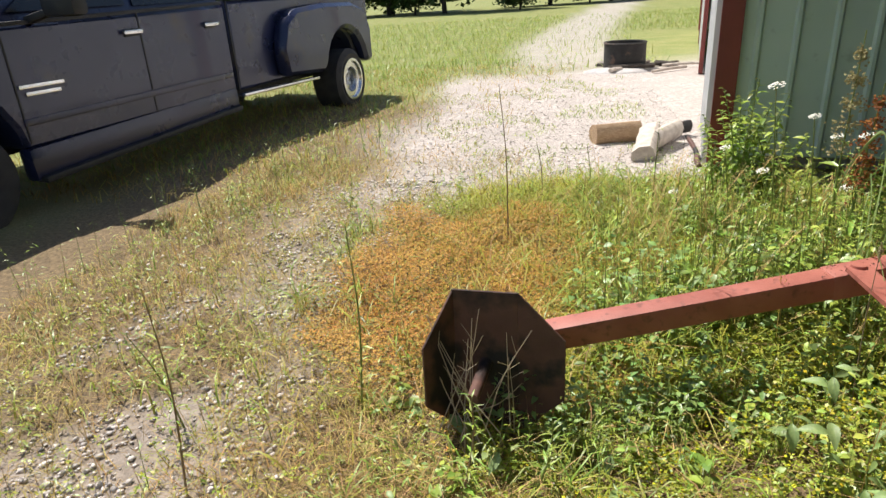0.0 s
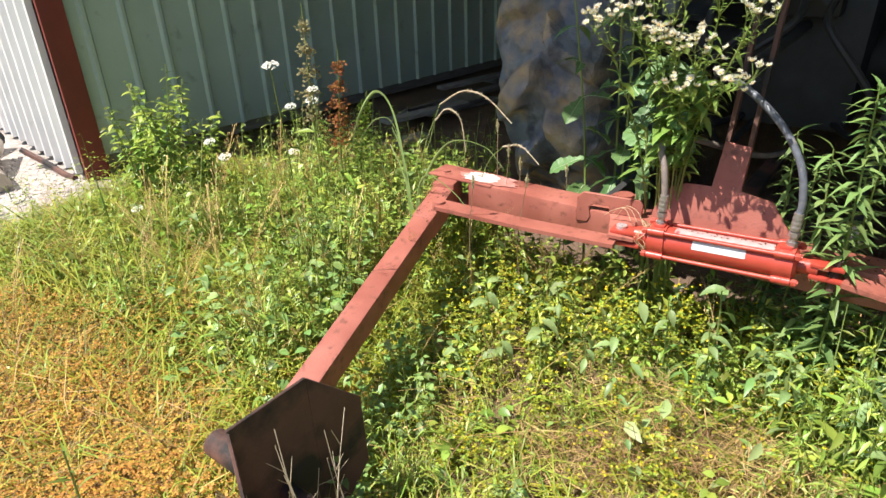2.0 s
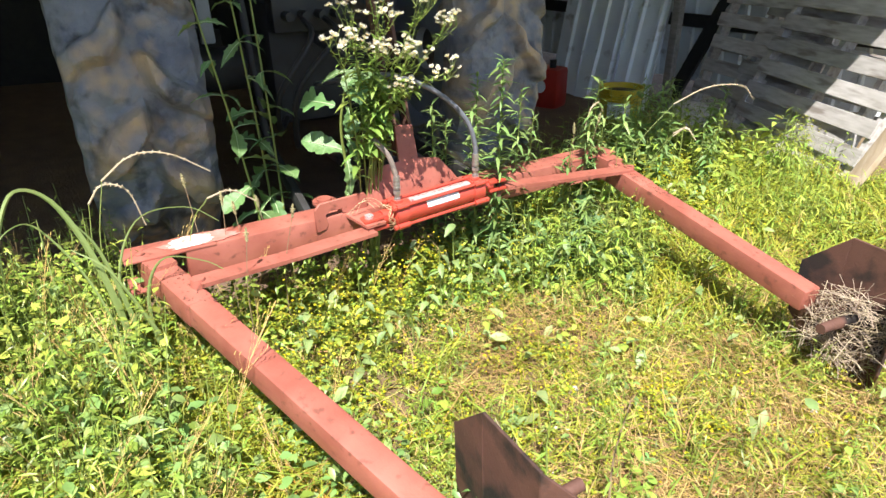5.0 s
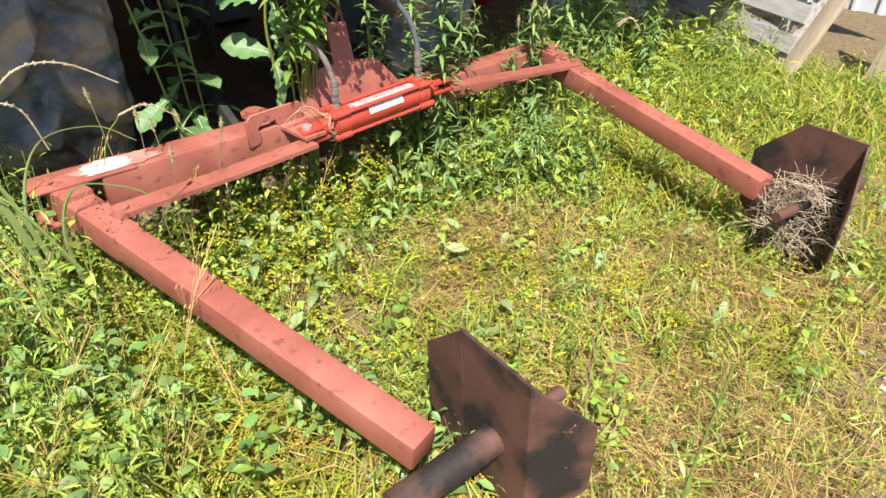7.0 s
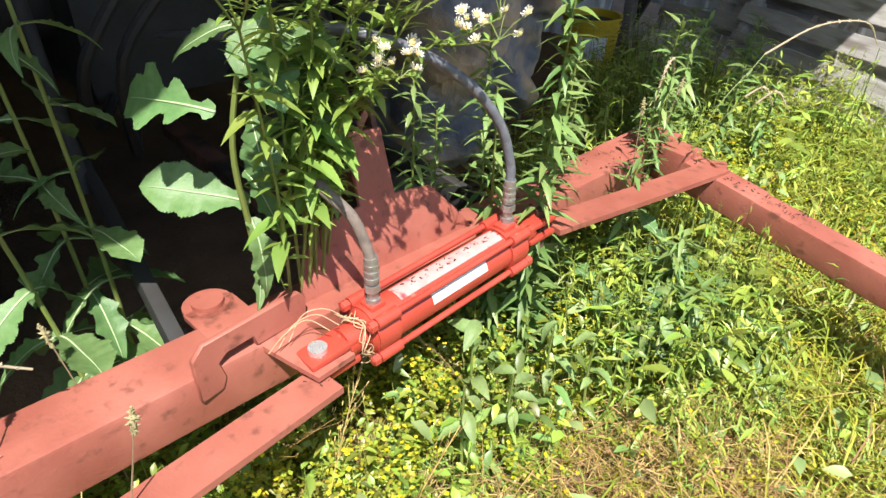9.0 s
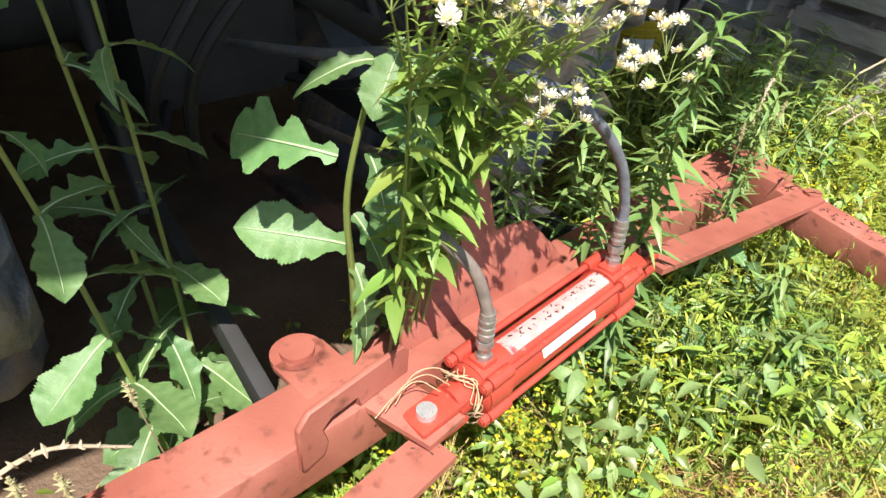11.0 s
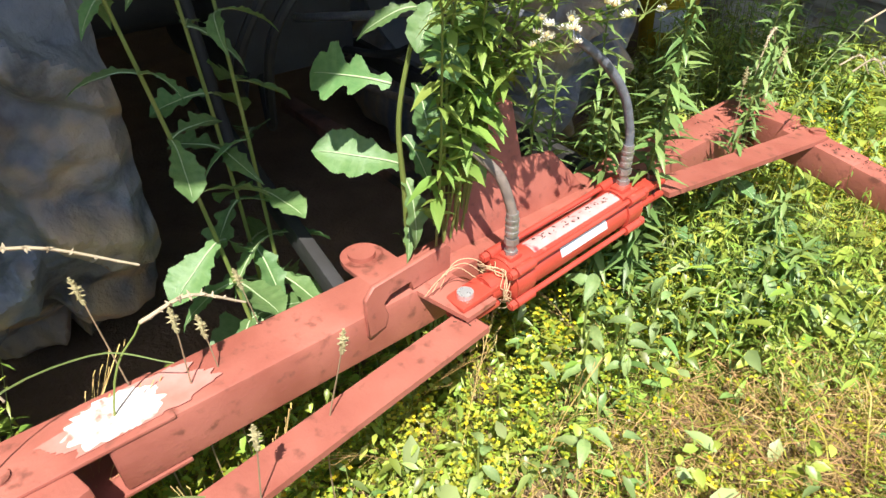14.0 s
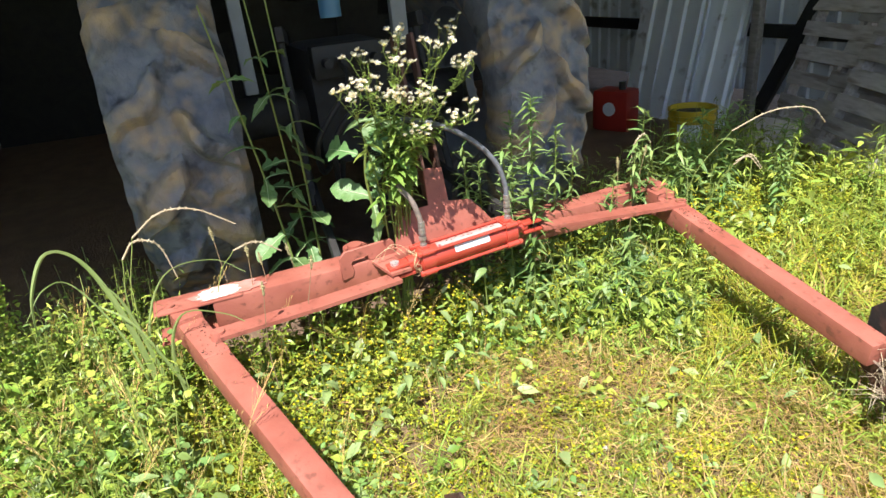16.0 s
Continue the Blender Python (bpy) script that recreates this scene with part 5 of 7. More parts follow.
def trefoils(x, y, h, s0, s1):
    n = len(x)
    z = rise(x, y) + h * rng.uniform(0.08, 1.0, n) ** 0.7
    yaw, size = rng.uniform(0, 6.28, n), rng.uniform(s0, s1, n)
    pos = np.stack([x, y, z], -1)
    return [strewn(*LEAFLET, pos, yaw + k * 2.094, rng.uniform(-0.5, 0.65, n), size, rng.uniform(-0.4, 0.4, n)) for k in range(3)]


x, y = scatter_at(270000, -2.4, 2.3, -2.0, 4.9, lambda x, y: greenness(x, y) * (1 - 0.68 * step(y - 0.21 * x, 1.95, 2.3) * step(x, 0.0, 0.5)))
cover("clover_mat", "yellow-green clover mat over the yard", (trefoils(x, y, mat_height(x, y), 0.007, 0.016), CLOVER))
x, y = scatter_at(95000, -1.8, 0.9, 1.4, 4.5, lambda x, y: orange_at(x, y) ** 1.2)
cover("dried_clover", "dried orange-brown clover patch", (trefoils(x, y, 0.10 + 0.05 * lumps(x, y, 7, 3), 0.006, 0.012), ORANGE))


def blades(x, y, h0, h1, lean0, lean1, template, z=None):
    n = len(x)
    pos = np.stack([x, y, rise(x, y) - 0.004 if z is None else z], -1)
    h = rng.uniform(h0, h1, n)
    return strewn(*template, pos, rng.uniform(0, 6.28, n), radians(90) - rng.uniform(lean0, lean1, n), h, rng.uniform(-0.5, 0.5, n))


def between_arms(x, y):
    """1 inside the frame of the implement, 0 outside."""
    return step(y - 0.2 * (1 - x), -0.15, 0.15) * step(1.85 + 0.22 * x - y, -0.1, 0.15) * step(1.05 - x, -0.1, 0.15)


LITTER = mat("straw_and_dead_stalks", (0.62, 0.45, 0.18), (0.31, 0.19, 0.075), 3.0, 0.75, 0, 0, 1, island=0.45, trans=0.2, hue=0.03)
B1, B3 = blade_template(3, 0.9, 0.05), blade_template(1, 0.1, 0.02)
x, y = scatter_at(26000, -2.6, 2.3, -2.2, 5.0, lambda x, y: np.clip(greenness(x, y) + 0.10 * (1 - orange_at(x, y)), 0, 1) * (1 - in_shed(x, y)) * (1 - 0.7 * between_arms(x, y)))
x2, y2 = scatter_at(26000, -0.4, 2.4, -1.7, 0.25, lambda x, y: (1 - in_shed(x, y)) * step(-y + 0.15 * lumps(x, y, 5, 2), -0.05, 0.3) * step(x, -0.3, 0.5))
x3, y3 = scatter_at(9000, 0.1, 1.5, 2.1, 4.2, lambda x, y: (1 - in_shed(x, y)) * 0.8)
cover("grass", "mixed green grass among the weeds", ([blades(x, y, 0.05, 0.17, 0.05, 0.8, B1), blades(x2, y2, 0.14, 0.36, 0.05, 0.8, blade_template(3, 1.2, 0.03)), blades(x3, y3, 0.12, 0.36, 0.05, 0.7, blade_template(3, 1.0, 0.025))], GRASS))
x, y = scatter_at(52000, -2.4, 1.5, -1.4, 4.6, lambda x, y: np.clip(0.20 + 0.45 * straw_at(x, y) + 0.10 * greenness(x, y), 0, 1) * (1 - in_shed(x, y)) * (1 - 0.7 * gravel_at(x, y)))
n = len(x)
lie = strewn(*B3, np.stack([x, y, rise(x, y) + rng.uniform(0.004, 0.075, n)], -1), rng.uniform(0, 6.28, n), rng.uniform(-0.25, 0.35, n), rng.uniform(0.02, 0.09, n), rng.uniform(-1, 1, n))
x, y = scatter_at(20000, -2.6, 1.3, -0.8, 5.0, lambda x, y: np.clip(0.25 * (1 - gravel_at(x, y)) + 0.65 * orange_at(x, y) + 0.10, 0, 1) * (1 - in_shed(x, y)) * (1 - 0.6 * step(x, 0.0, 0.5)))
up = blades(x, y, 0.05, 0.22, 0.0, 0.9, blade_template(1, 0.4, 0.014))
x, y = scatter_at(6500, -0.5, 1.5, -1.4, 4.2, lambda x, y: (1 - 0.6 * between_arms(x, y)) * (1 - in_shed(x, y)) * (0.35 + 0.5 * step(lumps(x, y, 4.0, 52), -0.2, 0.6)))
tall = blades(x, y, 0.12, 0.36, 0.1, 1.2, blade_template(2, 0.8, 0.010))
x, y = scatter_at(56000, -0.8, 1.0, -0.4, 2.0, lambda x, y: (1 - gravel_at(x, y)) * np.clip(0.10 + litter_at(x, y), 0, 1))
n = len(x)
brown = strewn(*blade_template(1, 0.3, 0.022), np.stack([x, y, rise(x, y) + rng.uniform(0.004, 0.085, n) * np.clip(mat_height(x, y) / 0.07, 0.5, 1.5)], -1), rng.uniform(0, 6.28, n), rng.uniform(-0.3, 0.45, n), rng.uniform(0.03, 0.12, n), rng.uniform(-1, 1, n))
cover("straw_litter", "dry straw and dead grass stalks", ([lie, up, tall, brown], LITTER))

x, y = scatter_at(34000, -1.2, 1.5, -0.9, 4.3, lambda x, y: (1 - in_shed(x, y)) * (1 - gravel_at(x, y)) * step(lumps(x, y, 5.5, 51) + 0.6, 0, 0.8) * 0.9 * (1 - 0.88 * orange_at(x, y)) * (1 - 0.5 * between_arms(x, y)) * (1 - 0.6 * litter_at(x, y)))
x4, y4 = scatter_at(9000, -0.6, 1.0, -0.5, 1.8, lambda x, y: (1 - gravel_at(x, y)) * step(0.75 - x + 0.3 * lumps(x, y, 3.3, 54), -0.3, 0.3) * (0.3 + 0.7 * step(1.1 - y + 0.4 * lumps(x, y, 2.7, 55), -0.3, 0.5)) * (1 - 0.6 * litter_at(x, y)))
x2, y2 = scatter_at(25000, -0.6, 1.5, 1.95, 4.3, lambda x, y: (1 - in_shed(x, y)) * (1 - gravel_at(x, y)) * (1 - 0.85 * orange_at(x, y)))
x3, y3 = scatter_at(26000, -0.3, 2.0, -1.7, 0.35, lambda x, y: (1 - in_shed(x, y)) * step(x - 0.4 * y, 0.0, 0.5))
cover("yellow_grass", "yellowing wiry grass in the clover", ([blades(x, y, 0.05, 0.15, 0.2, 1.3, blade_template(2, 1.0, 0.020)), blades(x2, y2, 0.10, 0.34, 0.1, 1.1, blade_template(3, 1.3, 0.016)), blades(x3, y3, 0.10, 0.34, 0.1, 1.1, blade_template(3, 1.3, 0.018)), blades(x4, y4, 0.07, 0.22, 0.6, 1.45, blade_template(3, 0.9, 0.032))], YELLOWGRASS), "grass")
x, y = scatter_at(36000, -2.7, -0.1, -0.6, 5.2, lambda x, y: np.clip(0.75 - 0.45 * gravel_at(x, y), 0, 1) * step(lumps(x, y, 4.7, 71) + 0.65, 0, 0.8))
x2, y2 = scatter_at(18000, -2.7, -0.3, -0.4, 5.4, lambda x, y: np.clip(0.8 - 0.5 * gravel_at(x, y), 0, 1) * step(lumps(x, y, 3.7, 72) + 0.35, 0, 0.8))
cover("olive_dry_grass", "olive and tan half-dry grass on the gravel edge", ([blades(x, y, 0.04, 0.15, 0.1, 1.2, blade_template(2, 0.9, 0.024)), blades(x2, y2, 0.06, 0.20, 0.1, 1.0, blade_template(2, 0.9, 0.02))], TANGRASS), "grass")
L2 = leaf_template(3, 0.46, 0.8, 0.35, 0.8)
L2N = leaf_template(2, 0.20, 0.8, 0.3, 0.6)


def sprigs(x, y, h0, h1, leaves, s0, s1, template, droop=0.2):
    """Upright leafy stems: leaves round each stem, growing smaller upwards, and thin stems."""
    n = len(x)
    base = np.stack([x, y, rise(x, y)], -1)
    h = rng.uniform(h0, h1, n)
    la, lm = rng.uniform(0, 6.28, n), rng.uniform(0, 0.35, n)
    lean = np.stack([np.cos(la) * lm, np.sin(la) * lm, np.ones(n)], -1)
    out = []
    yaw0 = rng.uniform(0, 6.28, n)
    for k in range(leaves):
        t = (k + 0.6) / leaves
        pos = base + lean * (h * t)[:, None] + rng.normal(0, 0.006, (n, 3))
        out.append(strewn(*template, pos, yaw0 + 2.4 * k + rng.normal(0, 0.3, n), rng.uniform(-0.3, 0.55, n) - droop * 0.5, rng.uniform(s0, s1, n) * (1.1 - 0.55 * t), rng.normal(0, 0.25, n)))
    stem = strewn(*blade_template(1, 0.0, 0.012), base, la, np.arctan2(1.0, lm), h * np.sqrt(1 + lm ** 2))
    return out, stem


near_left = lambda x, y: step(lumps(x, y, 6.5, 41) + 0.35, 0, 0.5) * (1 - in_shed(x, y)) * step(y - 0.21 * x, 1.88, 2.2) * step(x + 0.25 * lumps(x, y, 3, 13), 0.0, 0.5) * (1 - gravel_at(x, y))
sets, stems = [], []
OVAL = leaf_template(3, 0.66, 0.5, 0.25, 0.85)
middle = lambda x, y: 0.75 * (1 - straw_at(x, y)) * (1 - 0.7 * litter_at(x, y)) * step(lumps(x, y, 7.5, 43) + 0.1, 0, 0.5)
for args in ((230, 0.0, 1.95, 2.0, 4.5, near_left, 0.12, 0.36, 8, 0.035, 0.075, L2),
             (170, 0.1, 1.95, 2.05, 3.4, near_left, 0.14, 0.42, 8, 0.025, 0.075, OVAL),
             (380, 0.75, 1.95, 2.12, 3.0, lambda x, y: (1 - in_shed(x, y)) * step(y - 0.1 * x, 2.05, 2.2), 0.26, 0.46, 11, 0.035, 0.06, OVAL),
             (260, 1.15, 1.95, 2.18, 2.95, lambda x, y: step(1.95 - x, 0, 0.2), 0.28, 0.46, 11, 0.035, 0.062, OVAL),
             (120, 1.15, 2.0, 2.18, 3.0, lambda x, y: step(1.95 - x, 0, 0.2), 0.34, 0.56, 18, 0.03, 0.06, L2N),
             (420, 0.5, 1.85, 2.2, 3.6, near_left, 0.30, 0.60, 22, 0.035, 0.07, L2N),
             (420, 0.0, 1.4, 2.1, 3.4, near_left, 0.22, 0.50, 16, 0.03, 0.065, L2N),
             (800, 0.66, 1.45, 0.1, 2.1, lambda x, y: (1 - in_shed(x, y)) * step(x, 0.74, 0.95) * 0.8, 0.10, 0.34, 9, 0.03, 0.06, L2),
             (1500, -0.1, 2.1, -1.7, 0.45, lambda x, y: (1 - in_shed(x, y)) * 0.6 * step(x - 0.5 * y, 0.15, 0.9) * step(lumps(x, y, 6.0, 44) + 0.4, 0, 0.5), 0.14, 0.42, 14, 0.04, 0.09, L2N),
             (520, 0.75, 1.95, -1.5, 0.15, lambda x, y: (1 - in_shed(x, y)) * step(lumps(x, y, 5.0, 45) + 0.3, 0, 0.4), 0.30, 0.58, 16, 0.05, 0.11, L2N),
             (120, 0.75, 1.75, -1.5, 0.1, lambda x, y: 1 - in_shed(x, y), 0.20, 0.46, 6, 0.08, 0.15, leaf_template(4, 0.40, 0.8, 0.25, 0.8)),
             (700, 0.35, 1.05, 0.10, 1.0, lambda x, y: step(0.40 - np.hypot(x - 0.75, y - 0.44), 0, 0.25), 0.14, 0.44, 13, 0.035, 0.085, L2N),
             (130, 0.45, 1.0, 0.12, 0.75, lambda x, y: step(0.36 - np.hypot(x - 0.75, y - 0.42), 0, 0.25), 0.12, 0.36, 8, 0.06, 0.12, leaf_template(4, 0.34, 0.9, 0.3, 0.7)),
             (1300, -0.3, 1.1, 0.2, 1.95, middle, 0.04, 0.16, 7, 0.014, 0.032, L2N),
             (420, 0.0, 0.95, 0.3, 1.9, middle, 0.08, 0.24, 10, 0.025, 0.05, L2N),
             (1400, -2.6, 0.3, -0.5, 4.6, lambda x, y: 0.35 * (1 - gravel_at(x, y)), 0.05, 0.24, 6, 0.025, 0.055, L2N),
             (850, -2.9, -0.9, 2.2, 7.2, lambda x, y: step(0.45 - np.abs(x + 2.12 - 0.17 * (y - 4.4)), 0, 0.3) * step(lumps(x, y, 4.0, 91) + 0.3, 0, 0.4), 0.08, 0.40, 13, 0.022, 0.055, L2N),
             (340, -1.5, 1.0, 3.6, 4.8, lambda x, y: 0.4 * (1 - 0.7 * gravel_at(x, y)), 0.06, 0.20, 8, 0.02, 0.05, L2)):
    x, y = scatter_at(args[0], *args[1:6])
    lv, st = sprigs(x, y, *args[6:])
    sets += lv
    stems.append(st)
# tufts and lone leafy shoots that break up the mat
def clumped(n, per, spread, x0, x1, y0, y1, weight):
    cx, cy = scatter_at(n, x0, x1, y0, y1, weight)
    return np.repeat(cx, per) + rng.normal(0, spread, len(cx) * per), np.repeat(cy, per) + rng.normal(0, spread, len(cy) * per)


open_ground = lambda x, y: (1 - in_shed(x, y)) * (1 - gravel_at(x, y)) * (1 - 0.7 * orange_at(x, y))
x, y = clumped(170, 5, 0.018, -0.6, 1.1, -0.6, 2.0, open_ground)
lv, st = sprigs(x, y, 0.08, 0.24, 9, 0.022, 0.048, L2N)
sets += lv
stems.append(st)
x, y = clumped(45, 3, 0.02, -0.5, 1.1, -0.5, 2.0, open_ground)
lv, st = sprigs(x, y, 0.06, 0.20, 5, 0.035, 0.065, OVAL)
sets += lv
stems.append(st)
x, y = clumped(170, 16, 0.016, -0.7, 1.2, -1.2, 2.1, open_ground)
x2, y2 = clumped(170, 14, 0.016, -1.2, 1.2, 2.0, 3.8, open_ground)
cover("grass_tufts", "small tufts of lime green grass in the clover", ([blades(x, y, 0.07, 0.24, 0.05, 0.75, blade_template(3, 1.1, 0.028)), blades(x2, y2, 0.10, 0.30, 0.05, 0.7, blade_template(3, 1.1, 0.022))], GRASS), "grass")
x, y = scatter_at(130, -0.5, 1.05, -0.5, 2.0, open_ground)
n = len(x)
PALE1 = mat("pale_weed_leaf", (0.28, 0.39, 0.15), (0.36, 0.45, 0.19), 9, 0.45, 0, 0, 1, island=0.25, trans=0.3, hue=0.02)
cover("pale_leaves", "scattered pale oval leaves above the clover", ([strewn(*leaf_template(3, 0.5, 0.7, 0.3, 0.85), np.stack([x, y, rise(x, y) + mat_height(x, y) + rng.uniform(0.0, 0.07, n)], -1), rng.uniform(0, 6.28, n), rng.uniform(-0.7, 0.5, n), rng.uniform(0.03, 0.075, n), rng.normal(0, 0.4, n))], PALE1), "weeds")
x, y = scatter_at(22000, -0.8, 1.1, -0.9, 3.4, lambda x, y: (1 - in_shed(x, y)) * (1 - 0.6 * orange_at(x, y)) * (0.25 + 0.75 * straw_at(x, y)) * step(lumps(x, y, 11.0, 53), -0.3, 0.3))
n = len(x)
cover("straw_bits", "short bright bits of straw", ([strewn(*blade_template(1, 0.3, 0.05), np.stack([x, y, rise(x, y) + rng.uniform(0.02, 0.10, n)], -1), rng.uniform(0, 6.28, n), rng.uniform(-0.4, 0.6, n), rng.uniform(0.015, 0.07, n), rng.uniform(-1, 1, n))], STRAW), "straw")
BROADWEED = mat("broad_weed_leaf", (0.185, 0.315, 0.085), (0.275, 0.40, 0.125), 2.0, 0.40, 0, 0, 1, island=0.40, trans=0.26, hue=0.025)
beside_arm = lambda x, y: (1 - in_shed(x, y)) * (1 - gravel_at(x, y)) * step(y - 0.21 * x, 1.95, 2.12) * step(x + 0.2 * lumps(x, y, 3, 13), 0.0, 0.35)
broad = []
for args in ((70, -0.1, 1.75, 2.05, 2.8, beside_arm, 0.10, 0.34, 7, 0.045, 0.085, leaf_template(3, 0.60, 0.6, 0.25, 0.85)),
             (110, 0.2, 1.75, 2.05, 2.7, beside_arm, 0.20, 0.42, 8, 0.04, 0.075, leaf_template(3, 0.75, 0.5, 0.2, 0.9)),
             (300, -0.2, 1.0, 1.4, 2.1, lambda x, y: step(0.15 - np.abs(y - 1.76 - 0.20 * x), 0, 0.08), 0.10, 0.26, 8, 0.03, 0.06, leaf_template(3, 0.50, 0.6, 0.25, 0.85)),
             (60, 0.55, 1.02, 0.55, 1.95, lambda x, y: step(x - 0.05 * y, 0.55, 0.85), 0.10, 0.30, 6, 0.05, 0.10, leaf_template(4, 0.34, 0.9, 0.3, 0.75)),
             (70, -0.6, 0.7, 0.1, 1.8, lambda x, y: 0.45 * (1 - gravel_at(x, y)), 0.05, 0.14, 5, 0.03, 0.06, leaf_template(3, 0.55, 0.7, 0.3, 0.85))):
    x, y = scatter_at(args[0], *args[1:6])
    lv, st = sprigs(x, y, *args[6:])
    broad += lv
    stems.append(st)
cover("broad_leaved_weeds", "leafy weeds with broad mid-green leaves beside the arm", (broad, BROADWEED), "weeds")
cover("leafy_weeds", "leafy green weeds round the implement", (sets, WEED), "weeds")
cover("weed_stem_thicket", "thin green weed stems", (stems, STEM), "weeds")
x, y = scatter_at(12000, -0.9, 1.4, -0.6, 2.1, lambda x, y: greenness(x, y) * step(-(y - 0.21 * x), -1.85, -1.6) * step(lumps(x, y, 3.5, 21) + 0.5, 0, 0.7))
z = rise(x, y) + mat_height(x, y) * rng.uniform(0.7, 1.25, len(x))
PET = (np.array([(-0.5, -0.5, 0), (0.5, -0.5, 0), (0.5, 0.5, 0), (-0.5, 0.5, 0), (-0.5, 0, -0.45), (0.5, 0, -0.45), (0.5, 0, 0.45), (-0.5, 0, 0.45)]), np.array([(0, 1, 2, 3), (4, 5, 6, 7)]))
n = len(x)
cover("medick_flowers", "tiny yellow medick flowers in the clover", ([strewn(*PET, np.stack([x, y, z], -1), rng.uniform(0, 6.28, n), rng.uniform(-0.6, 0.6, n), rng.uniform(0.004, 0.0095, n))], PETAL_M), "flowers")

def panicle():
    V, F = [], []
    def quad(a, b, w):
        o = len(V)
        V.extend([(a[0], a[1] - w, a[2]), (a[0], a[1] + w, a[2]), (b[0], b[1] + w, b[2]), (b[0], b[1] - w, b[2])])
        F.append((o, o + 1, o + 2, o + 3))
    line = [(t, 0, -0.22 * t ** 3) for t in (0, 0.25, 0.5, 0.75, 1.0)]
    for a, b in zip(line, line[1:]):
        quad(a, b, 0.0022)
    rs = random.Random(6)
    for k in range(22):
        t = rs.uniform(0.62, 1.0)
        c = (t, rs.uniform(-0.05, 0.05) * (1.25 - t) * 3, -0.22 * t ** 3 + rs.uniform(-0.05, 0.05))
        quad((c[0] - 0.10, 0, -0.22 * (t - 0.1) ** 3), c, 0.0008)
        quad(c, (c[0] + 0.018, c[1] + rs.uniform(-0.006, 0.006), c[2] - 0.008), 0.0022)
    return np.array(V), np.array(F)


x, y = scatter_at(620, -2.4, 1.5, -1.4, 4.6, lambda x, y: (1 - 0.6 * between_arms(x, y)) * (1 - in_shed(x, y)) * np.clip(0.5 + 0.5 * lumps(x, y, 3.1, 61), 0, 1))
xb, yb = scatter_at(8, 0.90, 1.06, 1.45, 2.02, lambda x, y: 1 + 0 * x)
xc, yc = scatter_at(170, 0.2, 1.7, 2.15, 3.3, lambda x, y: 1 - in_shed(x, y))
cover("dry_panicle_grass", "thin dry grass stalks with airy seed heads", ([blades(x, y, 0.20, 0.48, 0.02, 0.6, panicle()), blades(xb, yb, 0.34, 0.50, 0.02, 0.45, panicle()), blades(xc, yc, 0.30, 0.60, 0.02, 0.5, panicle())], STRAW), "grass")

# grass along the drive, under the truck and in the field
truck_strip = lambda x, y: (1 - gravel_at(x, y)) * 0.8
x, y = scatter_at(26000, -7.0, 1.0, 4.4, 13.0, lambda x, y: truck_strip(x, y) * step(-x + 0.17 * (y - 5), 0.7, 1.6))
x2, y2 = scatter_at(60000, -16, 7, 9.5, 30, lambda x, y: (1 - gravel_at(x, y)) * np.clip(1.3 - y / 34, 0.1, 1) * (1 - step(x, 1.2, 1.9) * step(20 - y, 0, 1)))
x3, y3 = scatter_at(11000, -3.2, 0.9, 4.2, 10.0, lambda x, y: gravel_at(x, y) * step(lumps(x, y, 3.4, 31) + 0.6 * lumps(x, y, 7.9, 32) - 0.45 + 0.5 * step(x, -1.6, -0.6), 0, 0.3))
xd, yd = scatter_at(22000, -7.0, 0.6, 4.0, 12.0, lambda x, y: np.clip(0.8 - 0.6 * gravel_at(x, y), 0, 1) * step(-x + 0.17 * (y - 5), 0.4, 1.3))
cover("roadside_grass", "half-dry tan grass along the drive", ([blades(xd, yd, 0.05, 0.18, 0.05, 1.0, blade_template(2, 0.9, 0.05))], TANGRASS), "grass")
cover("field_grass", "sunlit meadow grass along the drive", ([blades(x[::2], y[::2], 0.05, 0.20, 0.05, 0.9, blade_template(2, 0.9, 0.06)), blades(x2, y2, 0.10, 0.34, 0.05, 0.8, blade_template(2, 0.9, 0.035)), blades(x3, y3, 0.03, 0.10, 0.05, 0.9, blade_template(2, 0.9, 0.09))], GRASS), "grass")
OCT = (np.array([(1, 0, 0), (0, 1, 0), (-1, 0, 0), (0, -1, 0), (0, 0, 0.7), (0, 0, -0.7)]), np.array([(0, 1, 4), (1, 2, 4), (2, 3, 4), (3, 0, 4), (1, 0, 5), (2, 1, 5), (3, 2, 5), (0, 3, 5)]))
x, y = scatter_at(30000, -2.6, 1.2, -0.5, 9.0, lambda x, y: gravel_at(x, y) * np.clip(1.2 - y / 9, 0.25, 1))
n = len(x)
s = rng.uniform(0.004, 0.015, n) * rng.uniform(0.6, 1.3, n)
xl, yl = scatter_at(36000, -2.4, 0.3, -0.4, 4.6, lambda x, y: np.clip(gravel_at(x, y) * 1.3 + 0.05, 0, 1) * step(lumps(x, y, 7.0, 83) + 0.55, 0, 0.6) * (1 - 0.8 * orange_at(x, y)))
m = len(xl)
sl = rng.uniform(0.006, 0.019, m) * rng.uniform(0.5, 1.25, m)
large = strewn(*OCT, np.stack([xl, yl, rise(xl, yl) + sl * 0.3], -1), rng.uniform(0, 6.28, m), rng.uniform(-0.5, 0.5, m), np.stack([sl, sl * rng.uniform(0.6, 1, m), sl * rng.uniform(0.5, 0.9, m)], -1))
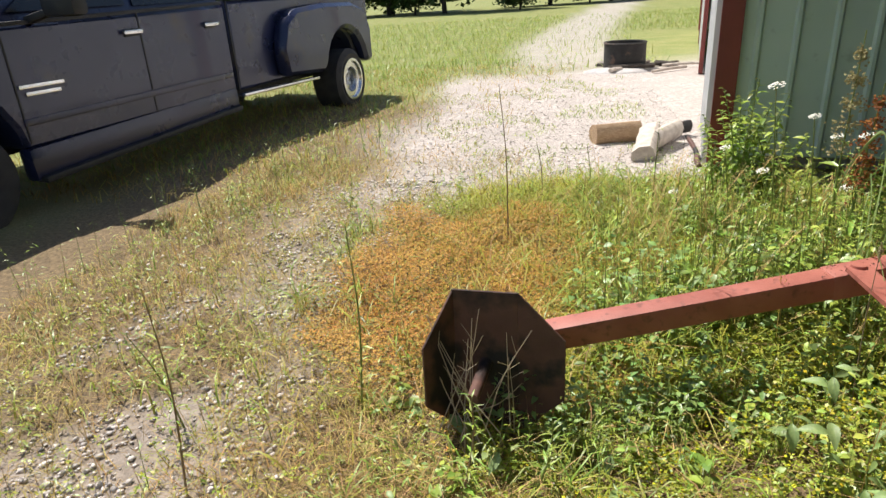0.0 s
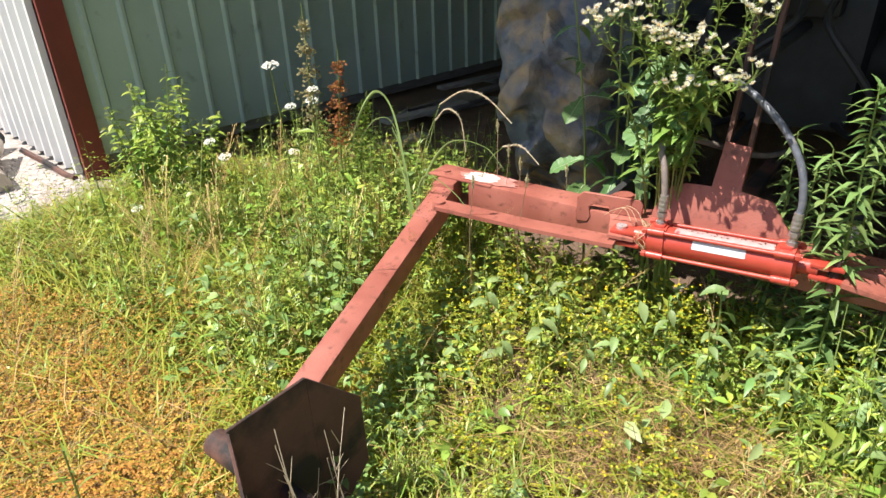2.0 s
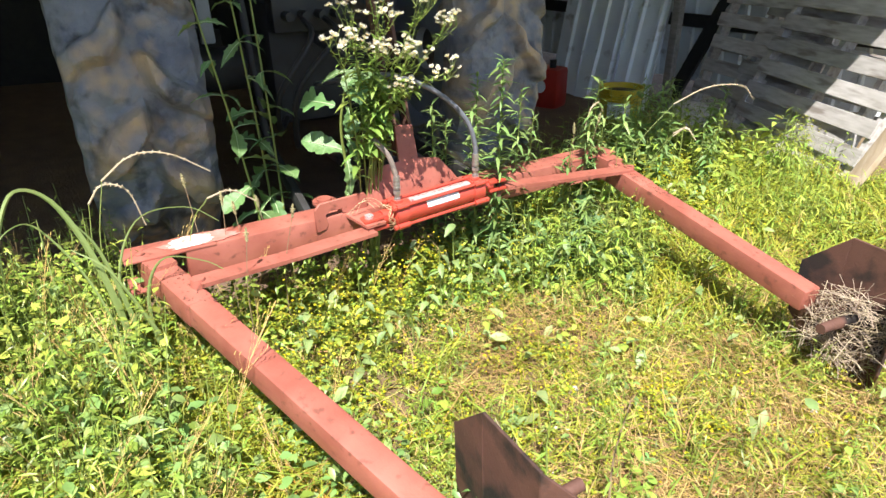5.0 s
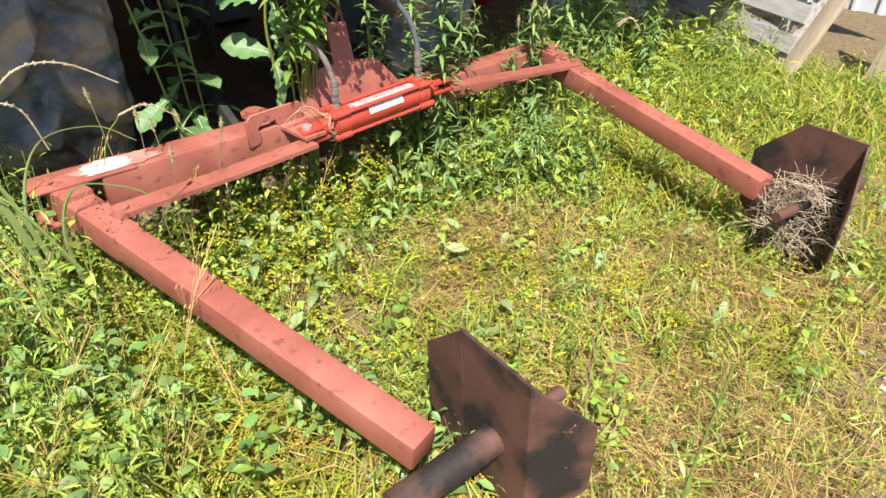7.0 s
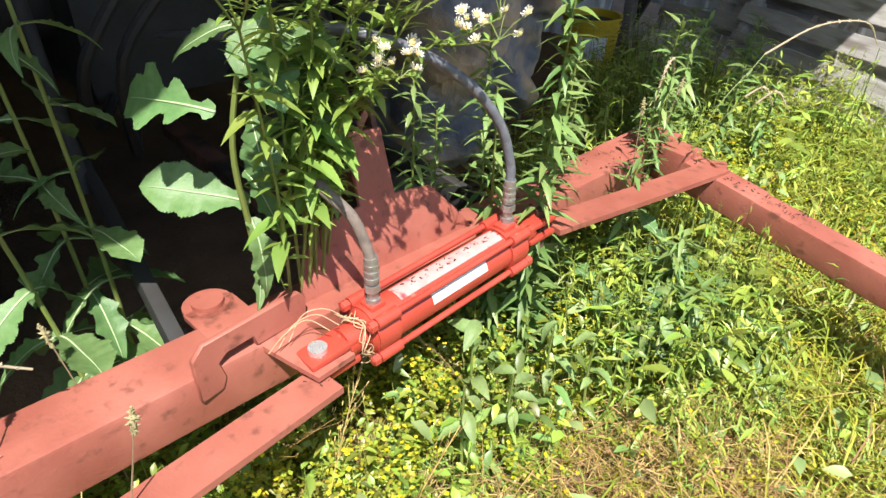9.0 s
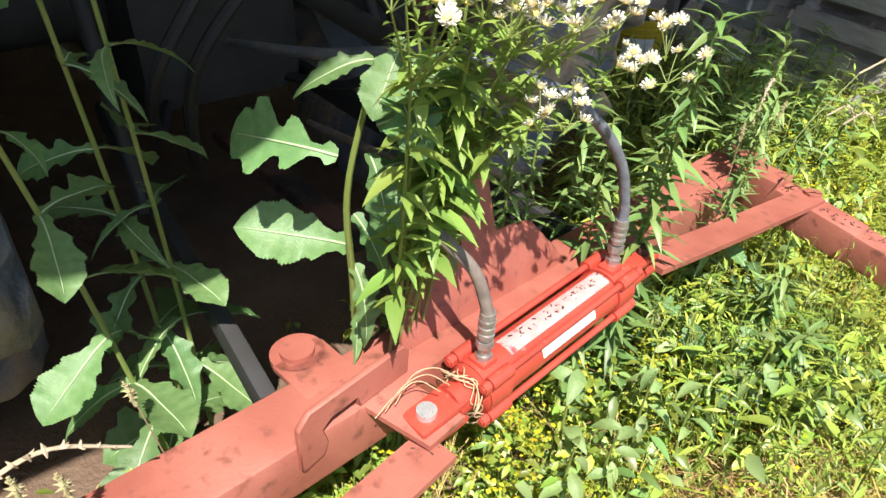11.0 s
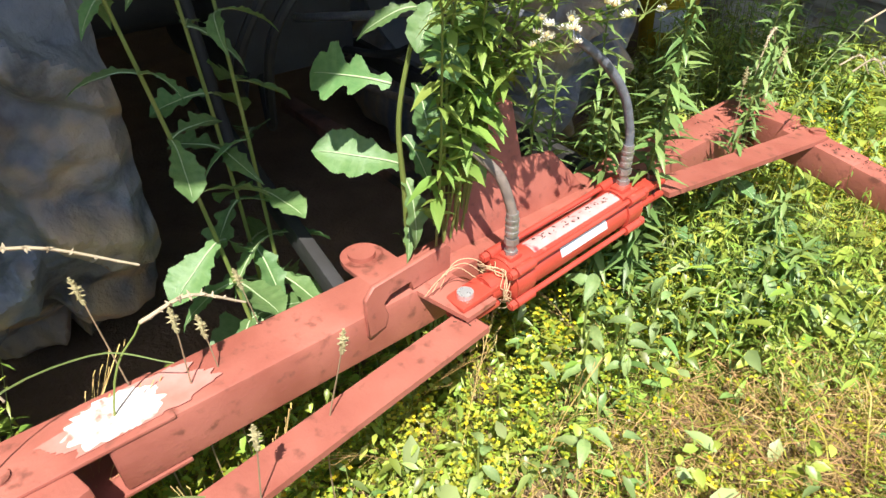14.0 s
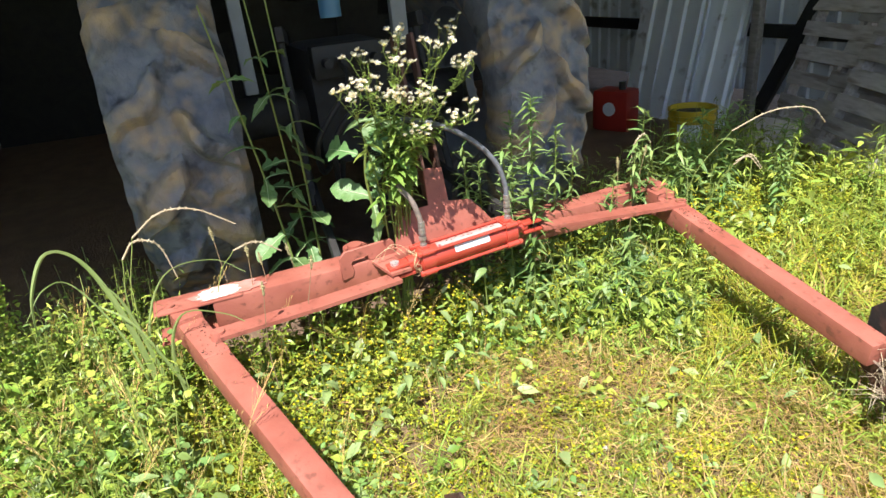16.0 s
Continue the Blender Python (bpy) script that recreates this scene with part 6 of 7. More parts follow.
cover("gravel_stones", "pale limestone gravel stones", ([large, strewn(*OCT, np.stack([x, y, rise(x, y) + s * 0.25], -1), rng.uniform(0, 6.28, n), rng.uniform(-0.5, 0.5, n), np.stack([s, s * rng.uniform(0.6, 1, n), s * rng.uniform(0.5, 0.9, n)], -1))], STONE), "gravel")

# ---- single plants ----
PLANTS = {}


def shared(key, make, material):
    if key not in PLANTS:
        bm = make()
        me = bpy.data.meshes.new(key)
        bm.normal_update()
        bm.to_mesh(me)
        bm.free()
        for p in me.polygons:
            p.use_smooth = True
        me.materials.append(material)
        PLANTS[key] = me
    return PLANTS[key]


def put(name, me, parent, at, yaw, pitch, size=1.0, roll=0.0, label=""):
    """Hang a shared mesh at a world place under its plant."""
    m = PLACE[parent].inverted() @ (Matrix.Translation(at) @ Euler((radians(roll), radians(pitch), radians(yaw))).to_matrix().to_4x4() @ Matrix.Scale(size, 4))
    return link_mesh(name, me, None, parent, label, local=m)


def stem_of(plant, pts, r0, r1, material=STEM, seg=7, name="stem"):
    bm = bmesh.new()
    path = smooth_path(pts, 6)
    sweep(bm, path, r0, seg, r1)
    part(name, bm, material, plant)
    return path


def small_leaves(plant, path, n, s0, s1, seed, template, material, t0=0.1, t1=1.0, name="foliage", tilt=(-0.2, 0.6)):
    """Many narrow leaves round a stem, as one part."""
    r = np.random.default_rng(seed)
    pp = np.array([tuple(p) for p in path])
    t = np.linspace(t0, t1, n)
    f = t * (len(pp) - 1)
    i = np.minimum(f.astype(int), len(pp) - 2)
    pos = pp[i] + (pp[i + 1] - pp[i]) * (f - i)[:, None]
    V, F = strewn(*template, pos, np.arange(n) * 2.4 + r.normal(0, 0.3, n), r.uniform(*tilt, n), r.uniform(s0, s1, n) * (1.15 - 0.5 * t), r.normal(0, 0.2, n))
    V = V - np.array(tuple(PLACE[plant].translation))
    link_mesh(name, np_mesh(name, V, F, material), None, plant)


RIB = mat("pale_leaf_rib", (0.46, 0.56, 0.34), (0.38, 0.49, 0.26), 20, 0.5, 0, 0, 1)
CURLS = (0.42, 0.30, 0.55)


def lettuce_leaf(plant, kind, at, yaw, pitch, size, roll=0.0):
    """One lobed leaf with its midrib, its base at a world place."""
    width = (0.60, 0.54, 0.34)[kind]
    leaf = put("leaf", shared("lettuce_leaf_%d" % kind, lambda: lobed_leaf(kind, width, CURLS[kind], 20 + kind), LETTUCE), plant, at, yaw, pitch, size, roll)
    link_mesh("midrib", shared("midrib_%d" % kind, lambda: leaf_rib(CURLS[kind]), RIB), None, leaf)


PALELEAF = mat("pale_oval_leaf", (0.24, 0.36, 0.13), (0.31, 0.42, 0.16), 14, 0.42, 0, 0.2, 70, objrand=0.2, trans=0.3, hue=0.015)


def oval_leaf():
    """A plain long oval leaf with a folded midrib and a drooping tip."""
    bm = bmesh.new()
    rows = []
    for i in range(11):
        t = i / 10
        w = 0.20 * math.sin(math.pi * (0.03 + 0.94 * t) ** 0.85) + 0.006
        x, z = t * (1 - 0.1 * t), 0.22 * t - 0.62 * t * t
        rows.append([bm.verts.new(p) for p in ((x, -w, z + 0.3 * w + 0.012 * math.sin(20 * t)), (x, -0.5 * w, z + 0.1 * w), (x, 0, z - 0.008), (x, 0.5 * w, z + 0.1 * w), (x, w, z + 0.3 * w - 0.012 * math.sin(17 * t)))])
    for a, b in zip(rows, rows[1:]):
        for k in range(4):
            bm.faces.new((a[k], a[k + 1], b[k + 1], b[k]))
    return bm


PLAIN = lambda: shared("oval_leaf", oval_leaf, PALELEAF)

# wild lettuce behind the bar: leaves as (kind, place, yaw, pitch, size, roll)
lettuce_a = thing("wild_lettuce", 1.22, 1.33, 0, 0, "wild lettuce with large pale lobed leaves behind the bar", "weed plant", "wild lettuces")
stem_of(lettuce_a, [(1.22, 1.33, 0.0), (1.218, 1.345, 0.40), (1.205, 1.358, 0.62), (1.185, 1.375, 0.80), (1.155, 1.345, 0.98)], 0.008, 0.004)
for kind, at, yaw, pitch, size, roll in ((0, (1.165, 1.402, 0.872), 28, -4, 0.180, -52), (1, (1.225, 1.340, 0.672), 52, -14, 0.190, -44),
                                         (1, (1.16, 1.340, 0.900), -100, -4, 0.165, 58), (0, (1.165, 1.33, 0.830), -84, 12, 0.150, 46), (0, (1.15, 1.330, 0.975), 165, 34, 0.135, 10),
                                         (1, (1.145, 1.320, 0.985), -128, 26, 0.140, 30), (0, (1.15, 1.315, 0.95), -52, 8, 0.150, 40), (2, (1.155, 1.345, 0.99), 60, 12, 0.12, -30),
                                         (1, (1.165, 1.35, 0.86), 158, 46, 0.13, -15), (0, (1.145, 1.30, 0.90), -146, 40, 0.140, 18), (2, (1.14, 1.285, 0.93), -90, -6, 0.130, 50),
                                         (2, (1.205, 1.355, 0.655), 168, 60, 0.16, -8), (2, (1.205, 1.350, 0.745), -165, 52, 0.13, 20), (1, (1.15, 1.30, 1.01), 110, 44, 0.12, -24),
                                         (0, (1.16, 1.295, 0.79), -110, 36, 0.125, 36), (2, (1.15, 1.27, 0.84), -70, 22, 0.12, 44), (2, (1.225, 1.345, 0.545), 150, 30, 0.10, -28)):
    lettuce_leaf(lettuce_a, kind, at, yaw, pitch, size, roll)
for j, (foot, mid, top) in enumerate((((1.41, 1.62, 0), (1.45, 1.68, 0.65), (1.45, 1.80, 1.42)), ((1.50, 1.525, 0), (1.50, 1.530, 0.70), (1.50, 1.56, 1.50)), ((1.53, 1.555, 0), (1.53, 1.575, 0.68), (1.53, 1.63, 1.48)))):
    pl = thing("wild_lettuce", *foot, 0, "tall shaded wild lettuce stem with pointed lobed leaves", "weed plant", "wild lettuces")
    path = stem_of(pl, [foot, mid, top], 0.0055, 0.003)
    rs = random.Random(61 + j)
    for k in range(17):
        t = 0.24 + 0.040 * k
        p = path[min(len(path) - 1, int(t * (len(path) - 1)))]
        lettuce_leaf(pl, (0, 1, 0, 2, 1)[k % 5] if k < 11 else 2, p, 137 * k + 70 * j + rs.uniform(-20, 20), rs.uniform(-8, 38), (0.20 - 0.006 * k) * rs.uniform(0.8, 1.1), rs.uniform(-35, 35))
for j, (x, y, h) in enumerate(((0.80, 0.44, 0.34), (0.66, 0.38, 0.26), (0.88, 0.32, 0.36), (0.54, 0.36, 0.22), (0.74, 0.58, 0.24), (0.92, 0.54, 0.30))):
    pl = thing("wild_lettuce", x, y, 0, 0, "young wild lettuce with toothed leaves among the weeds", "weed plant", "wild lettuces")
    path = stem_of(pl, [(x, y, 0), (x + 0.01, y, 0.5 * h), (x, y + 0.01, h)], 0.004, 0.002)
    rs = random.Random(91 + j)
    for k in range(9):
        p = path[min(len(path) - 1, int((0.25 + 0.085 * k) * (len(path) - 1)))]
        lettuce_leaf(pl, (0, 1, 2)[k % 3], p, 137 * k + 50 * j, rs.uniform(-30, 30), (0.15 - 0.007 * k) * rs.uniform(0.85, 1.15), rs.uniform(-25, 25))
# low oval-leaved plants in the clover
rs = random.Random(77)
for k, (x, y, h, n) in enumerate(((0.86, 1.15, 0.24, 5), (0.84, 1.50, 0.20, 5), (0.80, 1.75, 0.17, 4), (0.66, 1.62, 0.10, 4), (0.95, 1.02, 0.26, 5), (0.74, 1.36, 0.12, 3), (0.60, 0.55, 0.16, 5), (0.72, 0.62, 0.24, 6), (0.55, 2.35, 0.20, 5), (0.75, 2.60, 0.22, 5), (0.40, 2.75, 0.16, 4), (0.88, 2.35, 0.26, 5), (0.86, 0.85, 0.22, 5), (1.10, 2.72, 0.25, 5), (0.60, -0.20, 0.14, 5), (0.30, 2.40, 0.12, 4), (0.62, 3.1, 0.2, 5), (0.76, 1.28, 0.14, 4), (0.70, 1.50, 0.16, 4), (0.84, 1.02, 0.20, 5), (0.78, 0.80, 0.20, 5), (1.25, 2.42, 0.30, 5), (1.0, 2.46, 0.26, 5), (1.48, 2.55, 0.28, 5), (1.15, -0.45, 0.30, 5), (1.4, -0.8, 0.32, 5), (1.1, -1.0, 0.26, 5), (0.85, -0.5, 0.18, 4))):
    pl = thing("broadleaf_weed", x, y, 0, 0, "low weed with pale oval leaves in the clover", "weed plant", "broadleaf weeds")
    h = h * 1.25 + 0.05
    stem_of(pl, [(x, y, 0), (x + 0.01, y, h * 0.6), (x, y + 0.01, h)], 0.004, 0.002)
    for j in range(n):
        z = h * (0.45 + 0.55 * (j + 1) / n)
        put("leaf", PLAIN(), pl, (x, y, z), 80 * j + rs.uniform(-25, 25) + 40 * k, rs.uniform(-30, 35), rs.uniform(0.048, 0.082), rs.uniform(-20, 20))

# flowering fleabane
flea = thing("fleabane", 1.205, 1.235, 0, 0, "tall flowering fleabane with many small white daisies", "flowering plant")


def daisy():
    bm = bmesh.new()
    n = 22
    for k in range(n):
        a, w = 2 * math.pi * k / n, 0.17
        lift = 0.08 + 0.50 * (k * 7 % 5) / 4
        q = [(0.30 * math.cos(a - w), 0.30 * math.sin(a - w), -0.05), (0.8 * math.cos(a - w), 0.8 * math.sin(a - w), lift), (0.8 * math.cos(a + w), 0.8 * math.sin(a + w), lift), (0.30 * math.cos(a + w), 0.30 * math.sin(a + w), -0.05)]
        bm.faces.new([bm.verts.new(p) for p in q])
    return bm


def disc():
    bm = bmesh.new()
    bmesh.ops.create_icosphere(bm, subdivisions=1, radius=0.48)
    bm.transform(Matrix.Diagonal((1, 1, 0.5, 1)))
    return bm


RAYS, DISC = shared("ray_petals", daisy, PETAL_W), shared("disc", disc, CREAM)
LN = leaf_template(3, 0.22, 0.7, 0.3, 0.6)
rs = random.Random(9)
tops = [((0.93, 1.475, 1.150), 12), ((0.96, 1.405, 1.165), 11), ((0.98, 1.33, 1.115), 15), ((0.95, 1.26, 1.110), 16), ((0.94, 1.19, 1.075), 10), ((0.92, 1.085, 1.020), 13), ((0.95, 1.235, 0.985), 9),
        ((0.95, 1.29, 1.215), 10), ((0.92, 1.06, 1.180), 13), ((0.93, 1.15, 1.250), 10), ((1.03, 1.27, 1.275), 12), ((1.06, 1.38, 1.235), 8), ((1.05, 1.05, 1.29), 9)]
foot_at, fork_at = Vector((1.225, 1.285, 0)), Vector((1.115, 1.265, 0.82))
TINY = leaf_template(3, 0.30, 0.7, 0.3, 0.7)
for i, (top, n) in enumerate(tops):
    top = Vector(top)
    foot = foot_at + Vector((rs.uniform(-0.03, 0.03), rs.uniform(-0.04, 0.05), 0))
    fork = fork_at + Vector((rs.uniform(-0.03, 0.02), 0.35 * (top.y - 1.235) + rs.uniform(-0.015, 0.015), rs.uniform(-0.10, 0.05)))
    hub = fork.lerp(top, 0.72) + Vector((0.01, 0, 0.0))
    path = stem_of(flea, [foot, foot.lerp(fork, 0.55) + Vector((0.012, 0, 0)), fork, hub], 0.0042, 0.0018, seg=6)
    small_leaves(flea, path, 48, 0.030, 0.072, 200 + i, LN, DAISYLEAF, 0.52, 1.0, tilt=(-0.2, 0.9))
    small_leaves(flea, path, 13, 0.05, 0.10, 230 + i, leaf_template(4, 0.36, 0.9, 0.3, 0.7), DAISYLEAF, 0.56, 0.90, tilt=(-0.5, 0.5))
    bm = bmesh.new()
    forks = []
    for k in range(4):
        a = 1.57 * k + rs.uniform(-0.5, 0.5)
        e = top + Vector((0.030 * math.cos(a), 0.034 * math.sin(a), -0.035 + rs.uniform(-0.02, 0.015)))
        sweep(bm, [hub, hub.lerp(e, 0.5) + Vector((0, 0, -0.004)), e], 0.0015, 5, 0.0011)
        forks.append(e)
        small_leaves(flea, smooth_path([hub, e], 4), 7, 0.014, 0.032, 900 + 10 * i + k, TINY, DAISYLEAF, 0.1, 1.0, tilt=(-0.1, 0.9))
    for k in range(int(n * 1.35)):
        e = forks[k % 4]
        p = e + Vector((rs.uniform(-0.030, 0.030), rs.uniform(-0.032, 0.032), rs.uniform(0.006, 0.050)))
        sweep(bm, [e, e.lerp(p, 0.5) + Vector((0, 0, 0.004)), p], 0.0009, 4, 0.0008)
        s = rs.uniform(0.0095, 0.0140)
        rx, ry = rs.uniform(-40, 25), rs.uniform(-45, 25)
        f = put("flower_head", RAYS, flea, p, rs.uniform(0, 360), ry, s, rx)
        put("flower_disc", DISC, f, p + Vector((0, 0, 0.001)), 0, ry, s, rx)
    tagged(part("flower_stalk", bm, STEM, flea), kind="stuff")

# narrow-leaved leafy stems by the hose and beyond the right arm
LNW = leaf_template(3, 0.24, 0.8, 0.35, 0.55)
GOLDENROD = mat("narrow_weed_leaf", (0.155, 0.27, 0.075), (0.235, 0.34, 0.115), 9, 0.42, 0, 0.1, 70, island=0.35, trans=0.3, hue=0.02)
for k, (foot, top, s0, s1, n) in enumerate((((1.03, 0.74, 0), (0.96, 0.78, 1.0), 0.06, 0.10, 70), ((1.08, 0.80, 0), (1.08, 0.84, 0.80), 0.05, 0.09, 50), ((1.24, 0.93, 0), (1.22, 0.94, 0.80), 0.05, 0.085, 46), ((1.07, 0.62, 0), (1.05, 0.60, 0.84), 0.05, 0.09, 46), ((1.22, 0.88, 0), (1.22, 0.87, 0.72), 0.05, 0.08, 40), ((0.98, 0.40, 0), (0.95, 0.38, 0.62), 0.05, 0.08, 36), ((1.05, 0.16, 0), (1.0, 0.13, 0.66), 0.05, 0.08, 34), ((1.12, 0.50, 0), (1.12, 0.46, 0.70), 0.05, 0.09, 36), ((0.80, 0.42, 0), (0.78, 0.44, 0.40), 0.06, 0.10, 40), ((0.70, 0.50, 0), (0.68, 0.52, 0.34), 0.06, 0.10, 36), ((1.2, -0.25, 0), (1.18, -0.28, 0.5), 0.05, 0.08, 40), ((1.45, -0.55, 0), (1.42, -0.6, 0.5), 0.05, 0.09, 40), ((1.0, -0.75, 0), (0.98, -0.75, 0.45), 0.05, 0.09, 40), ((1.18, 0.74, 0), (1.2, 0.72, 0.9), 0.05, 0.09, 50), ((1.10, 0.10, 0), (1.02, 0.16, 0.84), 0.05, 0.09, 44), ((1.05, 0.20, 0), (0.98, 0.24, 0.72), 0.05, 0.08, 40), ((1.12, -0.12, 0), (1.10, -0.14, 0.68), 0.06, 0.11, 40), ((1.25, -0.40, 0), (1.22, -0.42, 0.70), 0.06, 0.11, 40), ((1.30, -0.62, 0), (1.27, -0.66, 0.66), 0.06, 0.11, 40), ((1.05, -0.38, 0), (1.02, -0.42, 0.60), 0.06, 0.11, 36), ((1.5, -0.95, 0), (1.47, -1.0, 0.62), 0.06, 0.11, 36), ((1.2, -0.95, 0), (1.16, -1.0, 0.56), 0.06, 0.11, 36), ((1.35, -1.3, 0), (1.3, -1.34, 0.55), 0.06, 0.11, 36))):
    pl = thing("goldenrod", *foot, 0, "leafy green stem with narrow drooping leaves", "weed plant", "narrow-leaved weeds")
    f, t = Vector(foot), Vector(top)
    path = stem_of(pl, [f, f.lerp(t, 0.5) + Vector((0.015, -0.01, 0)), t], 0.005, 0.002)
    small_leaves(pl, path, int(n * 2.3), s0 * 1.1, s1 * 1.15, 300 + k, LNW, GOLDENROD, 0.10, 1.0, tilt=(-0.35, 0.95))

# arching grasses with seed heads


def ribbon(plant, pts, w0, material, name="blade"):
    bm = bmesh.new()
    path = smooth_path(pts, 6)
    rows = []
    n = len(path) - 1
    for i, p in enumerate(path):
        d = (path[min(i + 1, n)] - path[max(i - 1, 0)]).normalized()
        sd = d.cross(Vector((0.75, -0.2, 0.5)))
        sd = (sd.normalized() if sd.length > 0.05 else Vector((1, 0, 0))) * (w0 * 0.33 * (1 - (i / n) ** 2.2) + 0.0006)
        up = sd.cross(d).normalized() * w0 * 0.15
        rows.append([bm.verts.new(p - sd + up), bm.verts.new(p), bm.verts.new(p + sd + up)])
    for a, b in zip(rows, rows[1:]):
        for k in range(2):
            bm.faces.new((a[k], a[k + 1], b[k + 1], b[k]))
    part(name, bm, material, plant)


def seedhead(plant, pts, r=0.006, material=SEED):
    bm = bmesh.new()
    path = smooth_path(pts, 5)
    n = len(path) - 1
    rs = random.Random(n * 7 + 1)
    sweep(bm, path, r * 0.55, 6, r * 0.3)
    for i, p in enumerate(path):
        e = math.sin(math.pi * (0.1 + 0.85 * i / n))
        for k in range(5):
            d = Vector((rs.uniform(-1, 1), rs.uniform(-1, 1), rs.uniform(-1, 1))).normalized() * r * e * 1.5
            rod(bm, p, p + d, r * 0.5 * e + 0.0006, 0.0003, 4)
    part("seed_head", bm, material, plant)


DEADSTALK = mat("grey_dead_stalk", (0.36, 0.28, 0.22), (0.28, 0.21, 0.16), 40, 0.85, 0, 0, 1)
SEEDW = mat("pale_straw_head", (0.62, 0.52, 0.38), (0.54, 0.44, 0.30), 40, 0.8, 0, 0, 1, trans=0.25)
PALEGRASS = mat("pale_broad_grass", (0.25, 0.35, 0.11), (0.32, 0.40, 0.15), 9, 0.5, 0, 0, 1, trans=0.3, stretch=(1, 1, 0.2))
tuft = thing("foxtail_grass", 1.06, 2.27, 0, 0, "tuft of broad arching grass at the bar end", "grass plant")
for pts, w in (([(1.05, 2.23, 0), (1.06, 2.27, 0.45), (1.09, 2.34, 0.72), (1.10, 2.43, 0.79), (1.06, 2.50, 0.68), (1.03, 2.52, 0.55)], 0.030),
               ([(1.04, 2.20, 0.0), (1.03, 2.23, 0.34), (1.04, 2.27, 0.58), (1.04, 2.31, 0.68)], 0.024), ([(1.02, 2.15, 0.0), (1.0, 2.18, 0.36), (0.98, 2.12, 0.53), (0.97, 2.0, 0.50), (0.97, 1.92, 0.43)], 0.016),
               ([(1.06, 2.27, 0), (1.12, 2.24, 0.4), (1.17, 2.14, 0.60), (1.18, 1.98, 0.61), (1.16, 1.88, 0.54)], 0.012), ([(1.0, 2.1, 0.05), (1.0, 2.18, 0.30), (1.02, 2.26, 0.52), (1.06, 2.34, 0.60)], 0.022),
               ([(1.06, 2.25, 0), (1.12, 2.30, 0.4), (1.17, 2.40, 0.64), (1.16, 2.48, 0.66), (1.13, 2.55, 0.58)], 0.012)):
    ribbon(tuft, pts, w, PALEGRASS)
for pts, hd in (([(1.08, 2.28, 0), (1.16, 2.26, 0.5), (1.22, 2.20, 0.74)], [(1.22, 2.20, 0.74), (1.23, 2.10, 0.80), (1.22, 1.99, 0.79), (1.20, 1.87, 0.71)]),
                ([(1.09, 2.28, 0), (1.2, 2.28, 0.45), (1.26, 2.25, 0.66)], [(1.26, 2.25, 0.66), (1.27, 2.20, 0.71), (1.26, 2.13, 0.68), (1.25, 2.10, 0.55)]),
                ([(1.12, 2.1, 0), (1.18, 1.98, 0.5), (1.19, 1.90, 0.62)], [(1.19, 1.90, 0.62), (1.18, 1.82, 0.635), (1.17, 1.74, 0.58)])):
    stem_of(tuft, pts, 0.0022, 0.0014, STEM, 5)
    seedhead(tuft, hd, 0.0065, SEEDW)
for k, (x, y, h) in enumerate(((1.16, 1.86, 0.60), (1.20, 1.93, 0.66), (1.02, 1.72, 0.58), (1.14, 1.80, 0.55), (1.0, 0.30, 0.62), (1.03, 0.22, 0.66), (1.26, 1.66, 0.5), (0.93, 1.88, 0.56))):
    pl = thing("timothy_grass", x, y, 0, 0, "single dry grass stalk with a plump seed head", "grass plant", "seeding grass stalks")
    lean = 0.03 * math.sin(k * 2.3)
    stem_of(pl, [(x, y, 0), (x + lean, y + 0.01, h * 0.6), (x + lean * 2, y + lean, h)], 0.0018, 0.0012, DRYSTEM, 5)
    seedhead(pl, [(x + lean * 2, y + lean, h - 0.005), (x + lean * 2.1, y + lean * 1.1, h + 0.02), (x + lean * 2.2, y + lean * 1.2, h + 0.045)], 0.007)
arc = thing("foxtail_grass", 1.02, -0.12, 0, 0, "arching seeding grass beyond the right arm", "grass plant")
for pts, hd in (([(1.0, -0.05, 0), (1.0, -0.12, 0.45), (0.93, -0.28, 0.68)], [(0.93, -0.28, 0.68), (0.84, -0.40, 0.76), (0.74, -0.52, 0.77), (0.70, -0.58, 0.70)]),
                ([(1.1, 0.02, 0), (1.06, 0.06, 0.5), (1.04, 0.10, 0.68)], [(1.04, 0.10, 0.68), (1.03, 0.15, 0.73), (1.02, 0.21, 0.70), (1.02, 0.23, 0.62)]),
                ([(1.0, -0.2, 0), (0.98, -0.24, 0.35), (0.92, -0.30, 0.52)], [(0.92, -0.30, 0.52), (0.88, -0.34, 0.56), (0.84, -0.38, 0.50)]),
                ([(1.1, -0.3, 0), (1.05, -0.34, 0.35), (0.99, -0.40, 0.50)], [(0.99, -0.40, 0.50), (0.95, -0.45, 0.53), (0.92, -0.5, 0.46)])):
    stem_of(arc, pts, 0.0022, 0.0014, STEM, 5)
    seedhead(arc, hd, 0.006, SEEDW)

